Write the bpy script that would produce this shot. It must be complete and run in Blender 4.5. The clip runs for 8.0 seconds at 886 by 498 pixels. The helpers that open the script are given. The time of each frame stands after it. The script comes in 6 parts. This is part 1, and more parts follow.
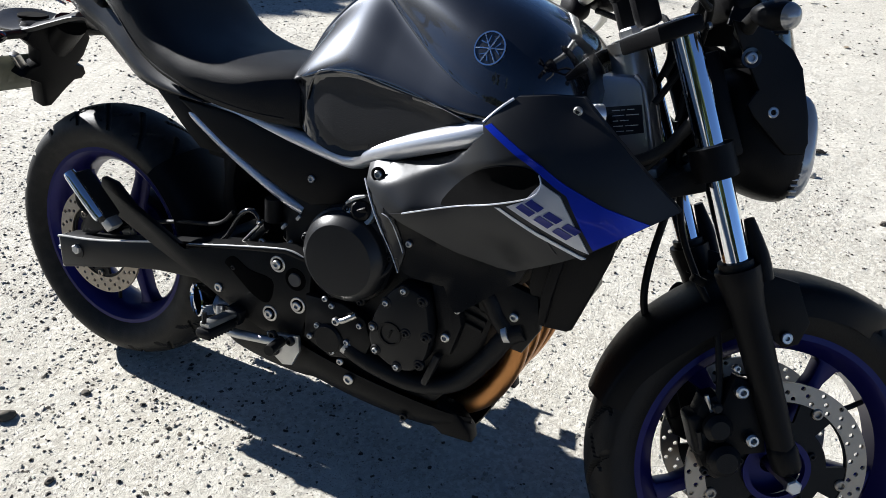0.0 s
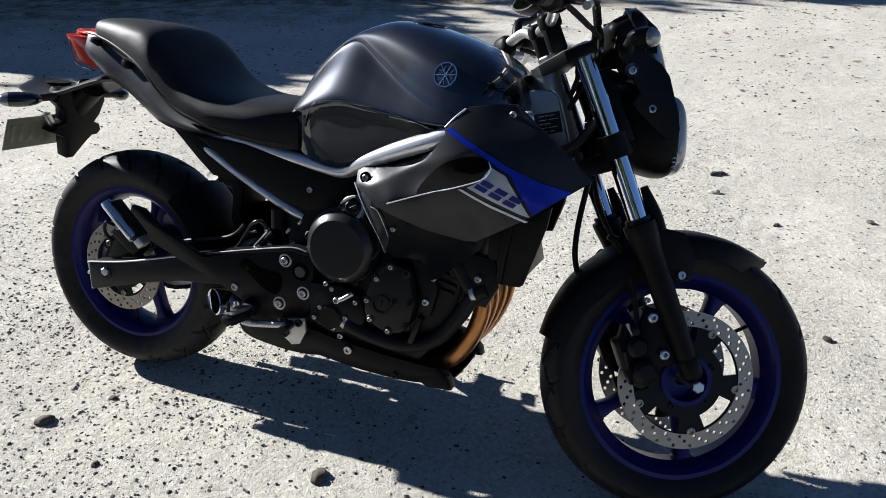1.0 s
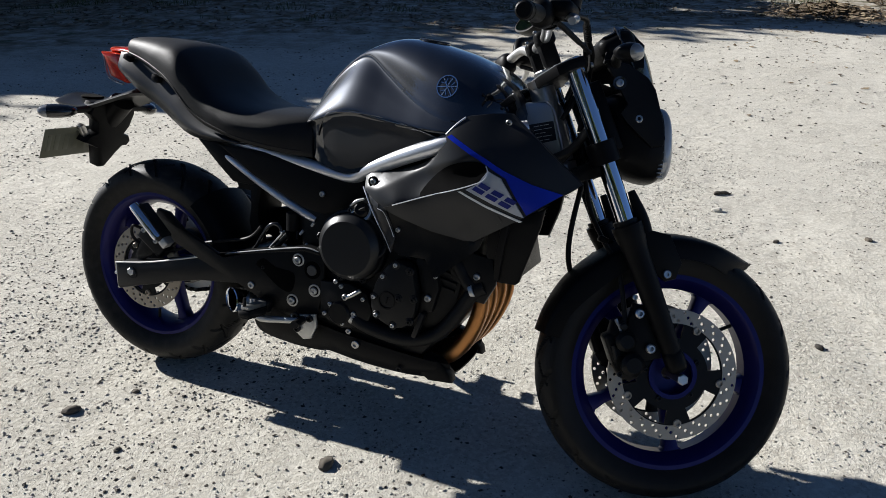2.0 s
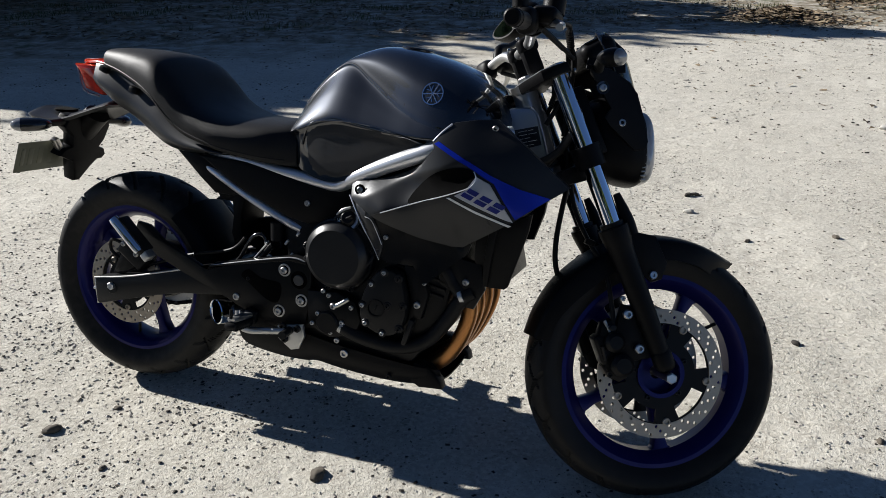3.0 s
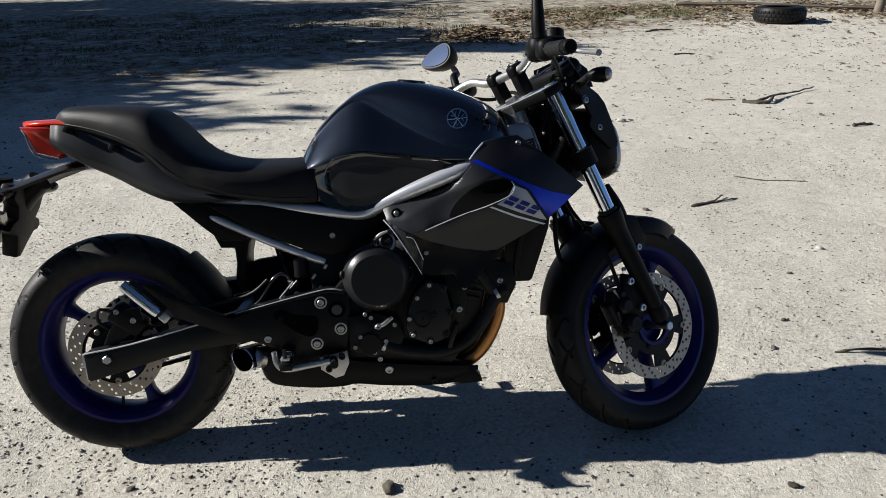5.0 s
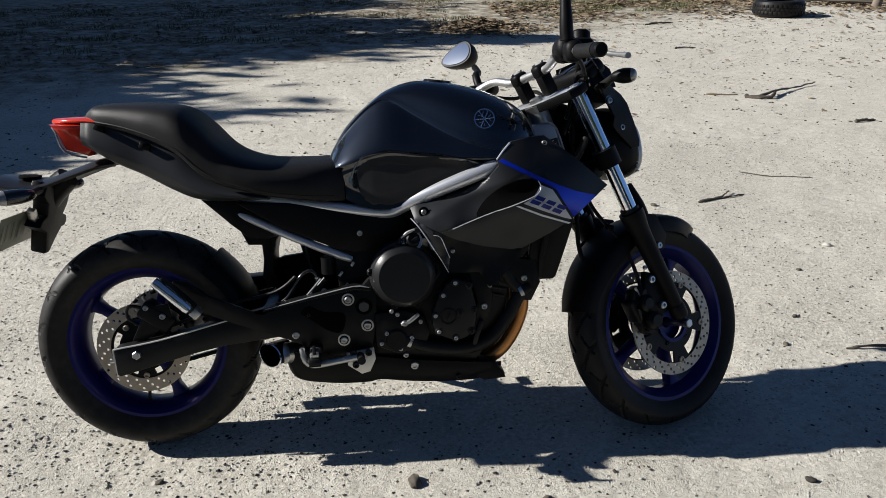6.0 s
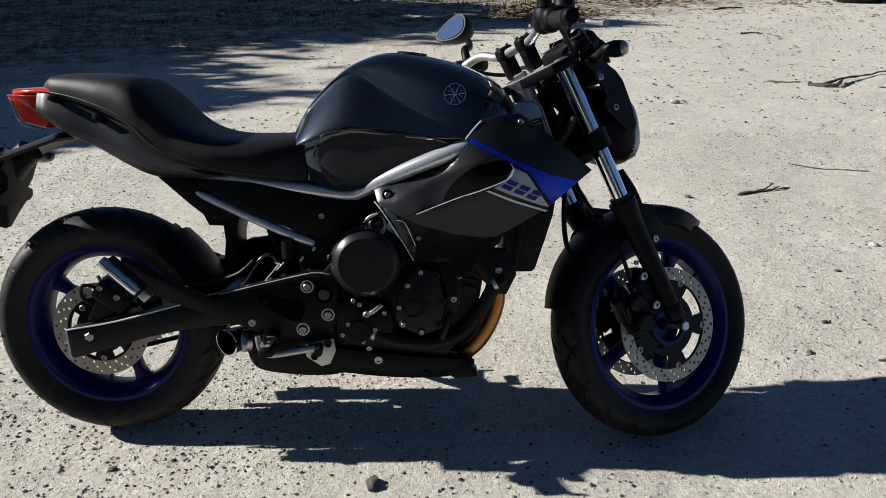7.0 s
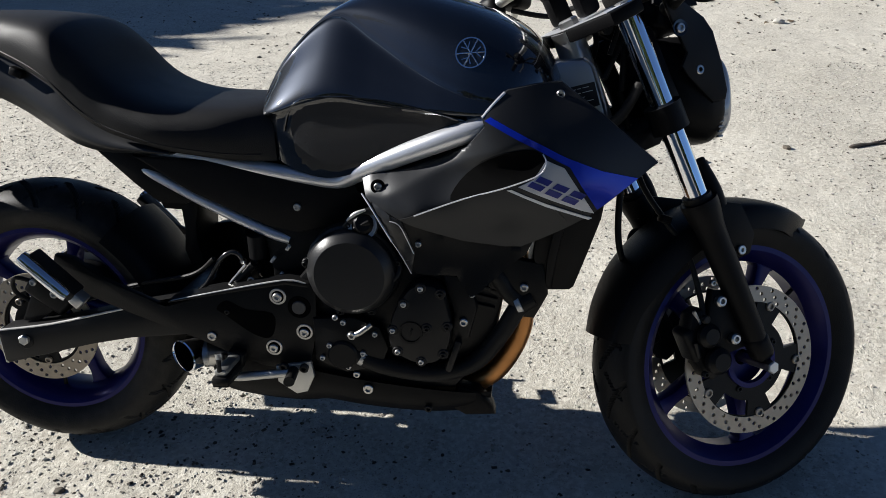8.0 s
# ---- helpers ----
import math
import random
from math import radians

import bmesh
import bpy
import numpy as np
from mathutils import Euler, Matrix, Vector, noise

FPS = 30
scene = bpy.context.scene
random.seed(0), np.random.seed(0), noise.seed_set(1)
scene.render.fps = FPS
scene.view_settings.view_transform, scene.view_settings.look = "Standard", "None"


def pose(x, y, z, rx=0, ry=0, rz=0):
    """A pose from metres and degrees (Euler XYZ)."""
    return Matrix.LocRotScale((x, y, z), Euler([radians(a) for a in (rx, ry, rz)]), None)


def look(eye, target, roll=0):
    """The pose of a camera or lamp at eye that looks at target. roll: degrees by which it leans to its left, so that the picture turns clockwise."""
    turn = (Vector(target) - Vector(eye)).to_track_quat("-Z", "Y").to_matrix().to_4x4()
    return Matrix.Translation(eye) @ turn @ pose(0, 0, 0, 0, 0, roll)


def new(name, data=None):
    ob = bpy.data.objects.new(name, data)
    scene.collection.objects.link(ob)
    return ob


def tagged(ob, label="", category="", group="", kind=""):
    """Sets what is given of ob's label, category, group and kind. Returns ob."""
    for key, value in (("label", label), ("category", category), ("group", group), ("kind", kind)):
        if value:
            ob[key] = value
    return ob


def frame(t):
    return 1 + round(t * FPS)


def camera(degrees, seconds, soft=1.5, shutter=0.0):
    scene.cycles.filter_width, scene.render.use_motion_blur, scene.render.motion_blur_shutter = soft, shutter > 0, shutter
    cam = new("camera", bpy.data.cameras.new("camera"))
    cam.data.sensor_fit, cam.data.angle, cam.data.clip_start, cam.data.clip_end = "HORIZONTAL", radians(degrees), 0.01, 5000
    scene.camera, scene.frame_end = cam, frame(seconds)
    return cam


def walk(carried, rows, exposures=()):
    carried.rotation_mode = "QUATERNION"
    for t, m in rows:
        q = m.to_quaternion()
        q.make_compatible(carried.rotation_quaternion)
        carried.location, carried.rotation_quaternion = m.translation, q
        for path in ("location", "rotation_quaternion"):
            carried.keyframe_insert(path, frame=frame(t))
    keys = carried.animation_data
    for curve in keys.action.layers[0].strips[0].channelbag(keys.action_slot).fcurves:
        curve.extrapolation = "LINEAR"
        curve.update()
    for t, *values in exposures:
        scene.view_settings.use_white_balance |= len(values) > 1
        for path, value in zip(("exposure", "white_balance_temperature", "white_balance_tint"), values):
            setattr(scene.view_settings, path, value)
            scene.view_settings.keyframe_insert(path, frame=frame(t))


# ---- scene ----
cam = camera(60.4, 8.0, soft=0.6)
PATH = [
    (0, (0.615, -1.07, 1.227), (-0.095, 0.488, 0.193), 1.6),
    (0.5, (0.621, -1.286, 1.242), (0.032, 0.363, 0.275), 0.6),
    (1, (0.725, -1.472, 1.247), (0.108, 0.223, 0.382), -0.4),
    (1.5, (0.809, -1.565, 1.238), (0.134, 0.135, 0.429), -0.5),
    (3, (0.761, -1.609, 1.239), (0.171, 0.135, 0.459), -0.7),
    (3.5, (0.575, -1.682, 1.246), (0.306, 0.144, 0.476), -1.5),
    (4, (0.411, -1.8, 1.268), (0.329, 0.058, 0.534), -0.7),
    (4.5, (0.264, -1.902, 1.277), (0.285, -0.06, 0.499), -0.7),
    (5, (-0.002, -1.894, 1.291), (0.16, -0.04, 0.56), -1.6),
    (5.2, (-0.058, -1.891, 1.307), (0.121, -0.039, 0.575), -1.0),
    (6.3, (-0.087, -1.907, 1.321), (0.084, -0.064, 0.563), -1.4),
    (6.5, (-0.035, -1.895, 1.281), (0.107, -0.044, 0.537), -2.1),
    (7, (0.166, -1.777, 1.255), (0.169, 0.065, 0.476), -1.5),
    (7.5, (0.247, -1.568, 1.217), (0.144, 0.22, 0.327), -1.6),
    (8, (0.289, -1.28, 1.247), (0.094, 0.444, 0.253), -2.2),
]
walk(cam, [(t, look(eye, target, roll)) for t, eye, target, roll in PATH],
     [(0, 1.29, 6180, 10), (0.5, 1.23, 6180, 10), (1.0, 1.09, 6180, 10), (1.5, 0.90, 6240, 10), (3.0, 0.83, 6380, 10), (5.0, 0.785, 6460, 10), (6.5, 0.745, 6460, 10), (7.5, 0.77, 6450, 10), (8.0, 0.90, 6420, 10)])

# ---- light ----
world = bpy.data.worlds.new("sky")
scene.world = world
world.use_nodes = True
SUN = Vector((1.90, -0.29, -1.0)).normalized()
wn = world.node_tree.nodes
sky = wn.new("ShaderNodeTexSky")
sky.sky_type = "NISHITA"
sky.sun_disc = False
sky.air_density = 0.5
sky.ozone_density = 5.0
sky.dust_density = 0.05
sky.sun_elevation = math.asin(-SUN.z)
sky.sun_rotation = math.atan2(-SUN.x, -SUN.y)
world.node_tree.links.new(sky.outputs[0], wn["Background"].inputs[0])
wn["Background"].inputs[1].default_value = 0.046
sun = new("sun", bpy.data.lights.new("sun", "SUN"))
sun.data.energy = 5.0
sun.data.angle = radians(0.55)
sun.data.color = (1.0, 0.97, 0.925)
sun.matrix_world = look((0, 0, 8), Vector((0, 0, 8)) + SUN)


# ---- materials ----
def material(name, color, rough=0.5, metal=0.0, coat=0.0, spot=0.0, spot_scale=8.0, grain=0.0, grain_scale=300.0,
             rough_var=0.12, dust=0.0, spec=0.5, coat_ior=1.5):
    """Principled surface with broad stains, fine grain, uneven gloss and, where asked, a film of pale dust."""
    m = bpy.data.materials.new(name)
    m.use_nodes = True
    nt = m.node_tree
    n, l = nt.nodes, nt.links
    b = n["Principled BSDF"]
    b.inputs["Metallic"].default_value = metal
    b.inputs["Coat Weight"].default_value = coat
    b.inputs["Coat Roughness"].default_value = 0.04
    b.inputs["Coat IOR"].default_value = coat_ior
    b.inputs["Specular IOR Level"].default_value = spec
    tc = n.new("ShaderNodeTexCoord")
    big = n.new("ShaderNodeTexNoise")
    big.inputs["Scale"].default_value = spot_scale
    big.inputs["Detail"].default_value = 6
    l.new(tc.outputs["Object"], big.inputs["Vector"])
    fine = n.new("ShaderNodeTexNoise")
    fine.inputs["Scale"].default_value = grain_scale
    fine.inputs["Detail"].default_value = 3
    l.new(tc.outputs["Object"], fine.inputs["Vector"])
    mix = n.new("ShaderNodeMix")
    mix.data_type = "RGBA"
    mix.inputs["A"].default_value = (*[c * (1 - spot) for c in color], 1)
    mix.inputs["B"].default_value = (*[min(1, c * (1 + spot)) for c in color], 1)
    l.new(big.outputs["Fac"], mix.inputs["Factor"])
    last = mix.outputs["Result"]
    if dust:
        dm = n.new("ShaderNodeTexNoise")
        dm.inputs["Scale"].default_value = 38
        dm.inputs["Detail"].default_value = 8
        l.new(tc.outputs["Object"], dm.inputs["Vector"])
        rp = n.new("ShaderNodeMapRange")
        rp.inputs["From Min"].default_value = 0.45
        rp.inputs["From Max"].default_value = 0.8
        rp.inputs["To Max"].default_value = dust
        l.new(dm.outputs["Fac"], rp.inputs["Value"])
        dx = n.new("ShaderNodeMix")
        dx.data_type = "RGBA"
        dx.inputs["B"].default_value = (0.32, 0.29, 0.24, 1)
        l.new(rp.outputs[0], dx.inputs["Factor"])
        l.new(last, dx.inputs["A"])
        last = dx.outputs["Result"]
    l.new(last, b.inputs["Base Color"])
    mr = n.new("ShaderNodeMapRange")
    mr.inputs["To Min"].default_value = max(0.02, rough - rough_var)
    mr.inputs["To Max"].default_value = min(1, rough + rough_var)
    l.new(big.outputs["Fac"], mr.inputs["Value"])
    l.new(mr.outputs[0], b.inputs["Roughness"])
    if grain:
        bp = n.new("ShaderNodeBump")
        bp.inputs["Strength"].default_value = grain
        bp.inputs["Distance"].default_value = 0.002
        l.new(fine.outputs["Fac"], bp.inputs["Height"])
        l.new(bp.outputs[0], b.inputs["Normal"])
    return m


M_TANK = material("dark_metallic_paint", (0.0085, 0.0105, 0.015), 0.40, 0.92, 1.0, 0.12, 3, rough_var=0.03, spec=0.06, coat_ior=1.75)
M_PAD = material("textured_knee_pad", (0.013, 0.013, 0.014), 0.40, 0.0, 0.1, 0.12, 8, 0.35, 800, 0.05, spec=0.30)
M_FAIR = material("satin_grey_paint", (0.022, 0.023, 0.025), 0.36, 0.30, 0.04, 0.10, 4, 0.05, 900, 0.05, spec=0.25)
M_SILVER = material("silver_paint", (0.52, 0.53, 0.56), 0.34, 0.40, 0.2, 0.06, 6, rough_var=0.06)
M_FRAME = material("grey_frame_paint", (0.62, 0.63, 0.66), 0.28, 0.62, 0.2, 0.06, 5, rough_var=0.03)
M_BLUE = material("blue_paint", (0.004, 0.024, 0.44), 0.24, 0.35, 0.35, 0.08, 6, rough_var=0.04)
M_DECAL = material("dark_blue_print", (0.006, 0.014, 0.17), 0.3, 0.1, 0.2, 0.08, 12, rough_var=0.04)
M_RIM = material("blue_rim_paint", (0.004, 0.004, 0.085), 0.36, 0.25, 0.05, 0.2, 10, rough_var=0.08, dust=0.012, spec=0.25)
M_CASE = material("satin_black_engine_cover", (0.014, 0.0142, 0.015), 0.34, 0.15, 0, 0.15, 20, 0.08, 500, 0.06, spec=0.30)
M_DULL = material("dull_grey_metal", (0.055, 0.055, 0.056), 0.5, 0.3, 0, 0.2, 30, rough_var=0.1)
# Pale metal; on edges its brightness stands in for sun glints.
M_GLINT_METAL = material("bright_metal_and_glint", (0.46, 0.46, 0.45), 0.42, 0.45, 0, 0.25, 40, rough_var=0.1)
M_COVER = material("satin_grey_cover", (0.015, 0.0152, 0.016), 0.36, 0.25, 0.1, 0.12, 10, rough_var=0.06)
M_HEAD = material("dark_grey_frame_paint", (0.42, 0.425, 0.44), 0.32, 0.75, 0.1, 0.12, 10, rough_var=0.08)
M_PLASTIC = material("black_moulded_plastic", (0.0048, 0.0048, 0.0053), 0.44, 0, 0, 0.2, 12, 0.2, 700, 0.08, dust=0.004, spec=0.10)
M_GLOSS = material("gloss_black_plastic", (0.010, 0.010, 0.011), 0.16, 0, 0.3, 0.1, 6, rough_var=0.04)
M_ENGINE = material("black_engine_paint", (0.0066, 0.0066, 0.0069), 0.36, 0.0, 0, 0.25, 14, 0.22, 500, 0.1, dust=0.005, spec=0.14)
M_RUBBER = material("tyre_rubber", (0.011, 0.0108, 0.0105), 0.46, 0, 0, 0.30, 14, 0.30, 350, 0.1, dust=0.012, spec=0.14)
M_TREAD = material("dusty_tyre_rubber", (0.016, 0.0156, 0.0148), 0.50, 0, 0, 0.35, 14, 0.30, 350, 0.1, dust=0.05, spec=0.14)
M_SEAT = material("black_seat_vinyl", (0.010, 0.010, 0.0105), 0.52, 0, 0, 0.12, 10, 0.3, 650, 0.06, dust=0.008, spec=0.18)
M_CHROME = material("chrome", (0.78, 0.80, 0.84), 0.05, 1.0, 0, 0.02, 8, rough_var=0.02)
M_STEEL = material("bare_steel", (0.50, 0.49, 0.47), 0.32, 1.0, 0, 0.15, 30, 0.1, 500, 0.1)
M_ALU = material("cast_aluminium", (0.48, 0.48, 0.47), 0.40, 0.9, 0, 0.15, 25, 0.2, 600, 0.1)
M_DISC_CLEAN = material("bright_disc_steel", (0.35, 0.305, 0.245), 0.36, 0.6, 0, 0.12, 20, 0.15, 900, 0.08)
M_DISC = material("brake_disc_steel", (0.36, 0.31, 0.245), 0.40, 0.6, 0, 0.18, 20, 0.15, 900, 0.1)
M_HEADER = material("heat_tinted_steel", (0.40, 0.185, 0.065), 0.34, 0.9, 0, 0.35, 14, 0.1, 300, 0.12)
M_RED = material("red_lens", (0.55, 0.035, 0.012), 0.12, 0, 0.4, 0.1, 30, rough_var=0.04)
M_CLEARLENS = material("clear_lens", (0.24, 0.245, 0.25), 0.08, 0.3, 0.6, 0.1, 60, rough_var=0.03)
M_LAMPLENS = material("headlamp_lens", (0.40, 0.41, 0.42), 0.10, 0.2, 0.6, 0.1, 60, rough_var=0.03)
# Near-black colour that stands in for the shade inside recesses and seams.
M_RECESS_SHADE = material("recess_shade_black", (0.0015, 0.0015, 0.0016), 0.9, 0, 0, 0.1, 20, spec=0.05)
M_LABEL = material("label_black", (0.012, 0.014, 0.02), 0.3, 0, 0, 0.1, 20)
M_WHITE = material("white_print", (0.72, 0.72, 0.70), 0.4, 0, 0, 0.05, 20)
M_PLATE = material("number_plate_cream", (0.15, 0.15, 0.105), 0.4, 0, 0, 0.1, 20, dust=0.1)
M_MIRROR = material("mirror_glass", (0.80, 0.83, 0.86), 0.02, 1.0, 0, 0.01, 4, rough_var=0.005)
M_DARKGREY = material("dark_grey_cast", (0.0090, 0.0090, 0.0095), 0.38, 0.05, 0, 0.2, 20, 0.12, 500, 0.1, spec=0.20)


# ---- shape helpers ----
def part(name, bm, mat, parent, label="", flat=False, angle=38):
    """Link a bmesh as one mesh object under a thing or a part."""
    bmesh.ops.remove_doubles(bm, verts=bm.verts, dist=1e-6)
    bmesh.ops.recalc_face_normals(bm, faces=bm.faces)
    for f in bm.faces:
        f.smooth = not flat
    for e in bm.edges:
        if len(e.link_faces) == 2 and e.calc_face_angle(0) > radians(angle):
            e.smooth = False
    me = bpy.data.meshes.new(name)
    bm.to_mesh(me)
    bm.free()
    me.materials.append(mat)
    ob = new(name, me)
    ob.parent = parent
    if label:
        ob["label"] = label
    return ob


def body(name, bm, mat, parent, label="", flat=False, angle=38):
    """A part of the bodywork or engine; its two flanks splay a little with height and towards the tail."""
    for v in bm.verts:
        a = abs(v.co.y)
        wide = a + min(1, a / 0.10) * (0.0265 * v.co.z - 0.0244 * v.co.x - 0.006)
        v.co = Vector((v.co.x + 0.0244 * a, math.copysign(wide, v.co.y), v.co.z - 0.0436 * a))
    return part(name, bm, mat, parent, label, flat, angle)


def drift(bm):
    """Widens the upper bodywork towards its top."""
    for v in bm.verts:
        f = min(1.0, max(0.0, (v.co.z - 0.70) / 0.2))
        a = abs(v.co.y)
        v.co.y = math.copysign(max(0, a * (1 + 0.11 * f) - 0.015 * f * min(1, a / 0.10)), v.co.y)
    return bm


def catmull(pts, n=6, closed=False):
    """A smooth run through the points, n steps a span."""
    p = [np.array(q, float) for q in pts]
    k = len(p)
    out = []
    for i in range(k if closed else k - 1):
        if closed:
            a, b, c, d = p[i - 1], p[i], p[(i + 1) % k], p[(i + 2) % k]
        else:
            a, b, c, d = p[max(i - 1, 0)], p[i], p[i + 1], p[min(i + 2, k - 1)]
        for s in range(n):
            t = s / n
            out.append(0.5 * (2 * b + (c - a) * t + (2 * a - 5 * b + 4 * c - d) * t * t + (3 * b - a - 3 * c + d) * t ** 3))
    if not closed:
        out.append(p[-1])
    return out


def tube(pts, r, n=12, steps=6, bm=None, closed=False):
    """A round bar along a smooth run of points; r may be a list, one radius a point."""
    bm = bm or bmesh.new()
    rr = r if isinstance(r, (list, tuple)) else [r] * len(pts)
    q = catmull([(*p, a) for p, a in zip(pts, rr)], steps, closed) if steps > 1 else [np.array((*p, a), float) for p, a in zip(pts, rr)]
    rings, up = [], None
    for i, w in enumerate(q):
        if closed:
            d = Vector(q[(i + 1) % len(q)][:3] - q[i - 1][:3]).normalized()
        else:
            d = Vector(q[min(i + 1, len(q) - 1)][:3] - q[max(i - 1, 0)][:3]).normalized()
        if up is None:
            up = d.orthogonal().normalized()
        up = (up - d * up.dot(d)).normalized()
        side = d.cross(up)
        rings.append([bm.verts.new(Vector(w[:3]) + float(w[3]) * (math.cos(2 * math.pi * j / n) * up + math.sin(2 * math.pi * j / n) * side)) for j in range(n)])
    m = len(rings)
    for i in range(m if closed else m - 1):
        a, b = rings[i], rings[(i + 1) % m]
        for j in range(n):
            bm.faces.new((a[j], a[(j + 1) % n], b[(j + 1) % n], b[j]))
    if not closed:
        bm.faces.new(rings[0][::-1])
        bm.faces.new(rings[-1])
    return bm


def lathe(prof, n=48, m=None, bm=None, closed=True):
    """Turn a profile of (radius, y) about the y axis, then place it by m."""
    bm = bm or bmesh.new()
    m = m or Matrix()
    rings = []
    for i in range(n):
        a = 2 * math.pi * i / n
        rings.append([bm.verts.new(m @ Vector((r * math.cos(a), y, r * math.sin(a)))) for r, y in prof])
    k = len(prof)
    for i in range(n):
        a, b = rings[i], rings[(i + 1) % n]
        for j in range(k if closed else k - 1):
            bm.faces.new((a[j], a[(j + 1) % k], b[(j + 1) % k], b[j]))
    return bm


def puck(c, axis, r, h, n=16, bevel=0.15, hole=0.0, bm=None):
    """A short bevelled cylinder at c that stands along axis; hole: share of the radius of a recess in its head."""
    q = Vector((0, 1, 0)).rotation_difference(Vector(axis).normalized()).to_matrix().to_4x4()
    m = Matrix.Translation(c) @ q
    e = min(r, h) * bevel
    prof = [(1e-5, 0), (r, 0), (r, h - e), (r - e, h)]
    if hole:
        prof += [(r * hole, h), (r * hole * 0.92, h * 0.35), (1e-5, h * 0.35)]
    else:
        prof += [(1e-5, h)]
    return lathe(prof, n, m, bm, closed=False)


def plate(pts, y0, y1, bevel=0.003, steps=0, bend=None, m=None, bm=None):
    """A plate cut to an outline in x, z, from y0 to y1, with bevelled rims; bend(x, z) shifts y."""
    own = bmesh.new()
    pts = [tuple(p) for p in (catmull(pts, steps, True) if steps else pts)]
    vs = [own.verts.new((x, y0, z)) for x, z in pts]
    f = own.faces.new(vs)
    ext = bmesh.ops.extrude_face_region(own, geom=[f])
    for v in ext["geom"]:
        if isinstance(v, bmesh.types.BMVert):
            v.co.y = y1
    if bevel:
        own.normal_update()
        edges = [e for e in own.edges if len(e.link_faces) == 2 and abs(e.verts[0].co.y - e.verts[1].co.y) < 1e-7]
        bmesh.ops.bevel(own, geom=edges, offset=bevel, segments=2, profile=0.5, affect="EDGES", clamp_overlap=True)
    if bend:
        big = [q for q in own.faces if len(q.verts) > 4]
        bmesh.ops.triangulate(own, faces=big)
        for v in own.verts:
            v.co.y += bend(v.co.x, v.co.z)
    if m:
        own.transform(m)
    if bm is None:
        return own
    me = bpy.data.meshes.new("tmp")
    own.to_mesh(me)
    own.free()
    bm.from_mesh(me)
    bpy.data.meshes.remove(me)
    return bm


def box(c, size, rot=(0, 0, 0), bevel=0.004, bm=None, taper=1.0):
    """A bevelled block; taper: how much narrower its top is."""
    own = bmesh.new()
    bmesh.ops.create_cube(own, size=1)
    for v in own.verts:
        k = taper if v.co.z > 0 else 1
        v.co = Vector((v.co.x * size[0] * k, v.co.y * size[1] * k, v.co.z * size[2]))
    bmesh.ops.bevel(own, geom=own.edges[:], offset=bevel, segments=4 if bevel > 0.009 else 2, profile=0.5, affect="EDGES", clamp_overlap=True)
    own.transform(pose(*c, *rot))
    if bm is None:
        return own
    me = bpy.data.meshes.new("tmp")
    own.to_mesh(me)
    own.free()
    bm.from_mesh(me)
    bpy.data.meshes.remove(me)
    return bm


def skin(grid, nu=5, nv=4, thick=0.0, caps=False, mirror=False, close_v=False):
    """A smooth shell through rows of points; thick gives it an inner side; mirror adds the other half across y = 0."""
    rows = [catmull(row, nv, close_v) for row in grid]
    cols = [catmull([r[j] for r in rows], nu) for j in range(len(rows[0]))]
    bm = bmesh.new()
    vs = [[bm.verts.new(p) for p in col] for col in cols]
    nj, ni = len(vs), len(vs[0])
    for j in range(nj if close_v else nj - 1):
        for i in range(ni - 1):
            a, b = vs[j], vs[(j + 1) % nj]
            bm.faces.new((a[i], a[i + 1], b[i + 1], b[i]))
    if caps:
        bm.faces.new([vs[j][0] for j in range(nj)])
        bm.faces.new([vs[j][-1] for j in range(nj)][::-1])
    if thick:
        bmesh.ops.recalc_face_normals(bm, faces=bm.faces)
        bmesh.ops.solidify(bm, geom=bm.faces[:], thickness=thick)
    if mirror:
        dup = bmesh.ops.duplicate(bm, geom=bm.verts[:] + bm.edges[:] + bm.faces[:])
        for v in dup["geom"]:
            if isinstance(v, bmesh.types.BMVert):
                v.co.y = -v.co.y
        bmesh.ops.remove_doubles(bm, verts=bm.verts, dist=1e-5)
    return bm


def ring_plate(outer, inner, holes, y0, y1, n=72):
    """A flat ring with round holes and slots cut right through it. holes: closed outlines of (x, z)."""
    bm = bmesh.new()
    edges = []
    loops = [[(outer * math.cos(2 * math.pi * i / n), outer * math.sin(2 * math.pi * i / n)) for i in range(n)],
             [(inner * math.cos(2 * math.pi * i / n), inner * math.sin(2 * math.pi * i / n)) for i in range(n)]] + holes
    for lp in loops:
        vs = [bm.verts.new((x, y0, z)) for x, z in lp]
        edges += [bm.edges.new((vs[i], vs[(i + 1) % len(vs)])) for i in range(len(vs))]
    res = bmesh.ops.triangle_fill(bm, use_beauty=True, use_dissolve=False, edges=edges, normal=(0, -1, 0))
    faces = [f for f in bm.faces]
    ext = bmesh.ops.extrude_face_region(bm, geom=faces)
    for v in ext["geom"]:
        if isinstance(v, bmesh.types.BMVert):
            v.co.y = y1
    return bm


def circle(cx, cz, r, n=10):
    return [(cx + r * math.cos(2 * math.pi * i / n), cz + r * math.sin(2 * math.pi * i / n)) for i in range(n)]


def arc_slot(r0, r1, a0, a1, n=6):
    """Outline of a window between two radii and two angles in degrees."""
    up = [radians(a0 + (a1 - a0) * i / n) for i in range(n + 1)]
    return [(r1 * math.cos(a), r1 * math.sin(a)) for a in up] + [(r0 * math.cos(a), r0 * math.sin(a)) for a in up[::-1]]


# ---- the motorcycle, leaning on its side stand ----
bike = new("motorcycle")
bike.matrix_world = pose(0, -0.026, 0, -11.0, 0, -1.4)
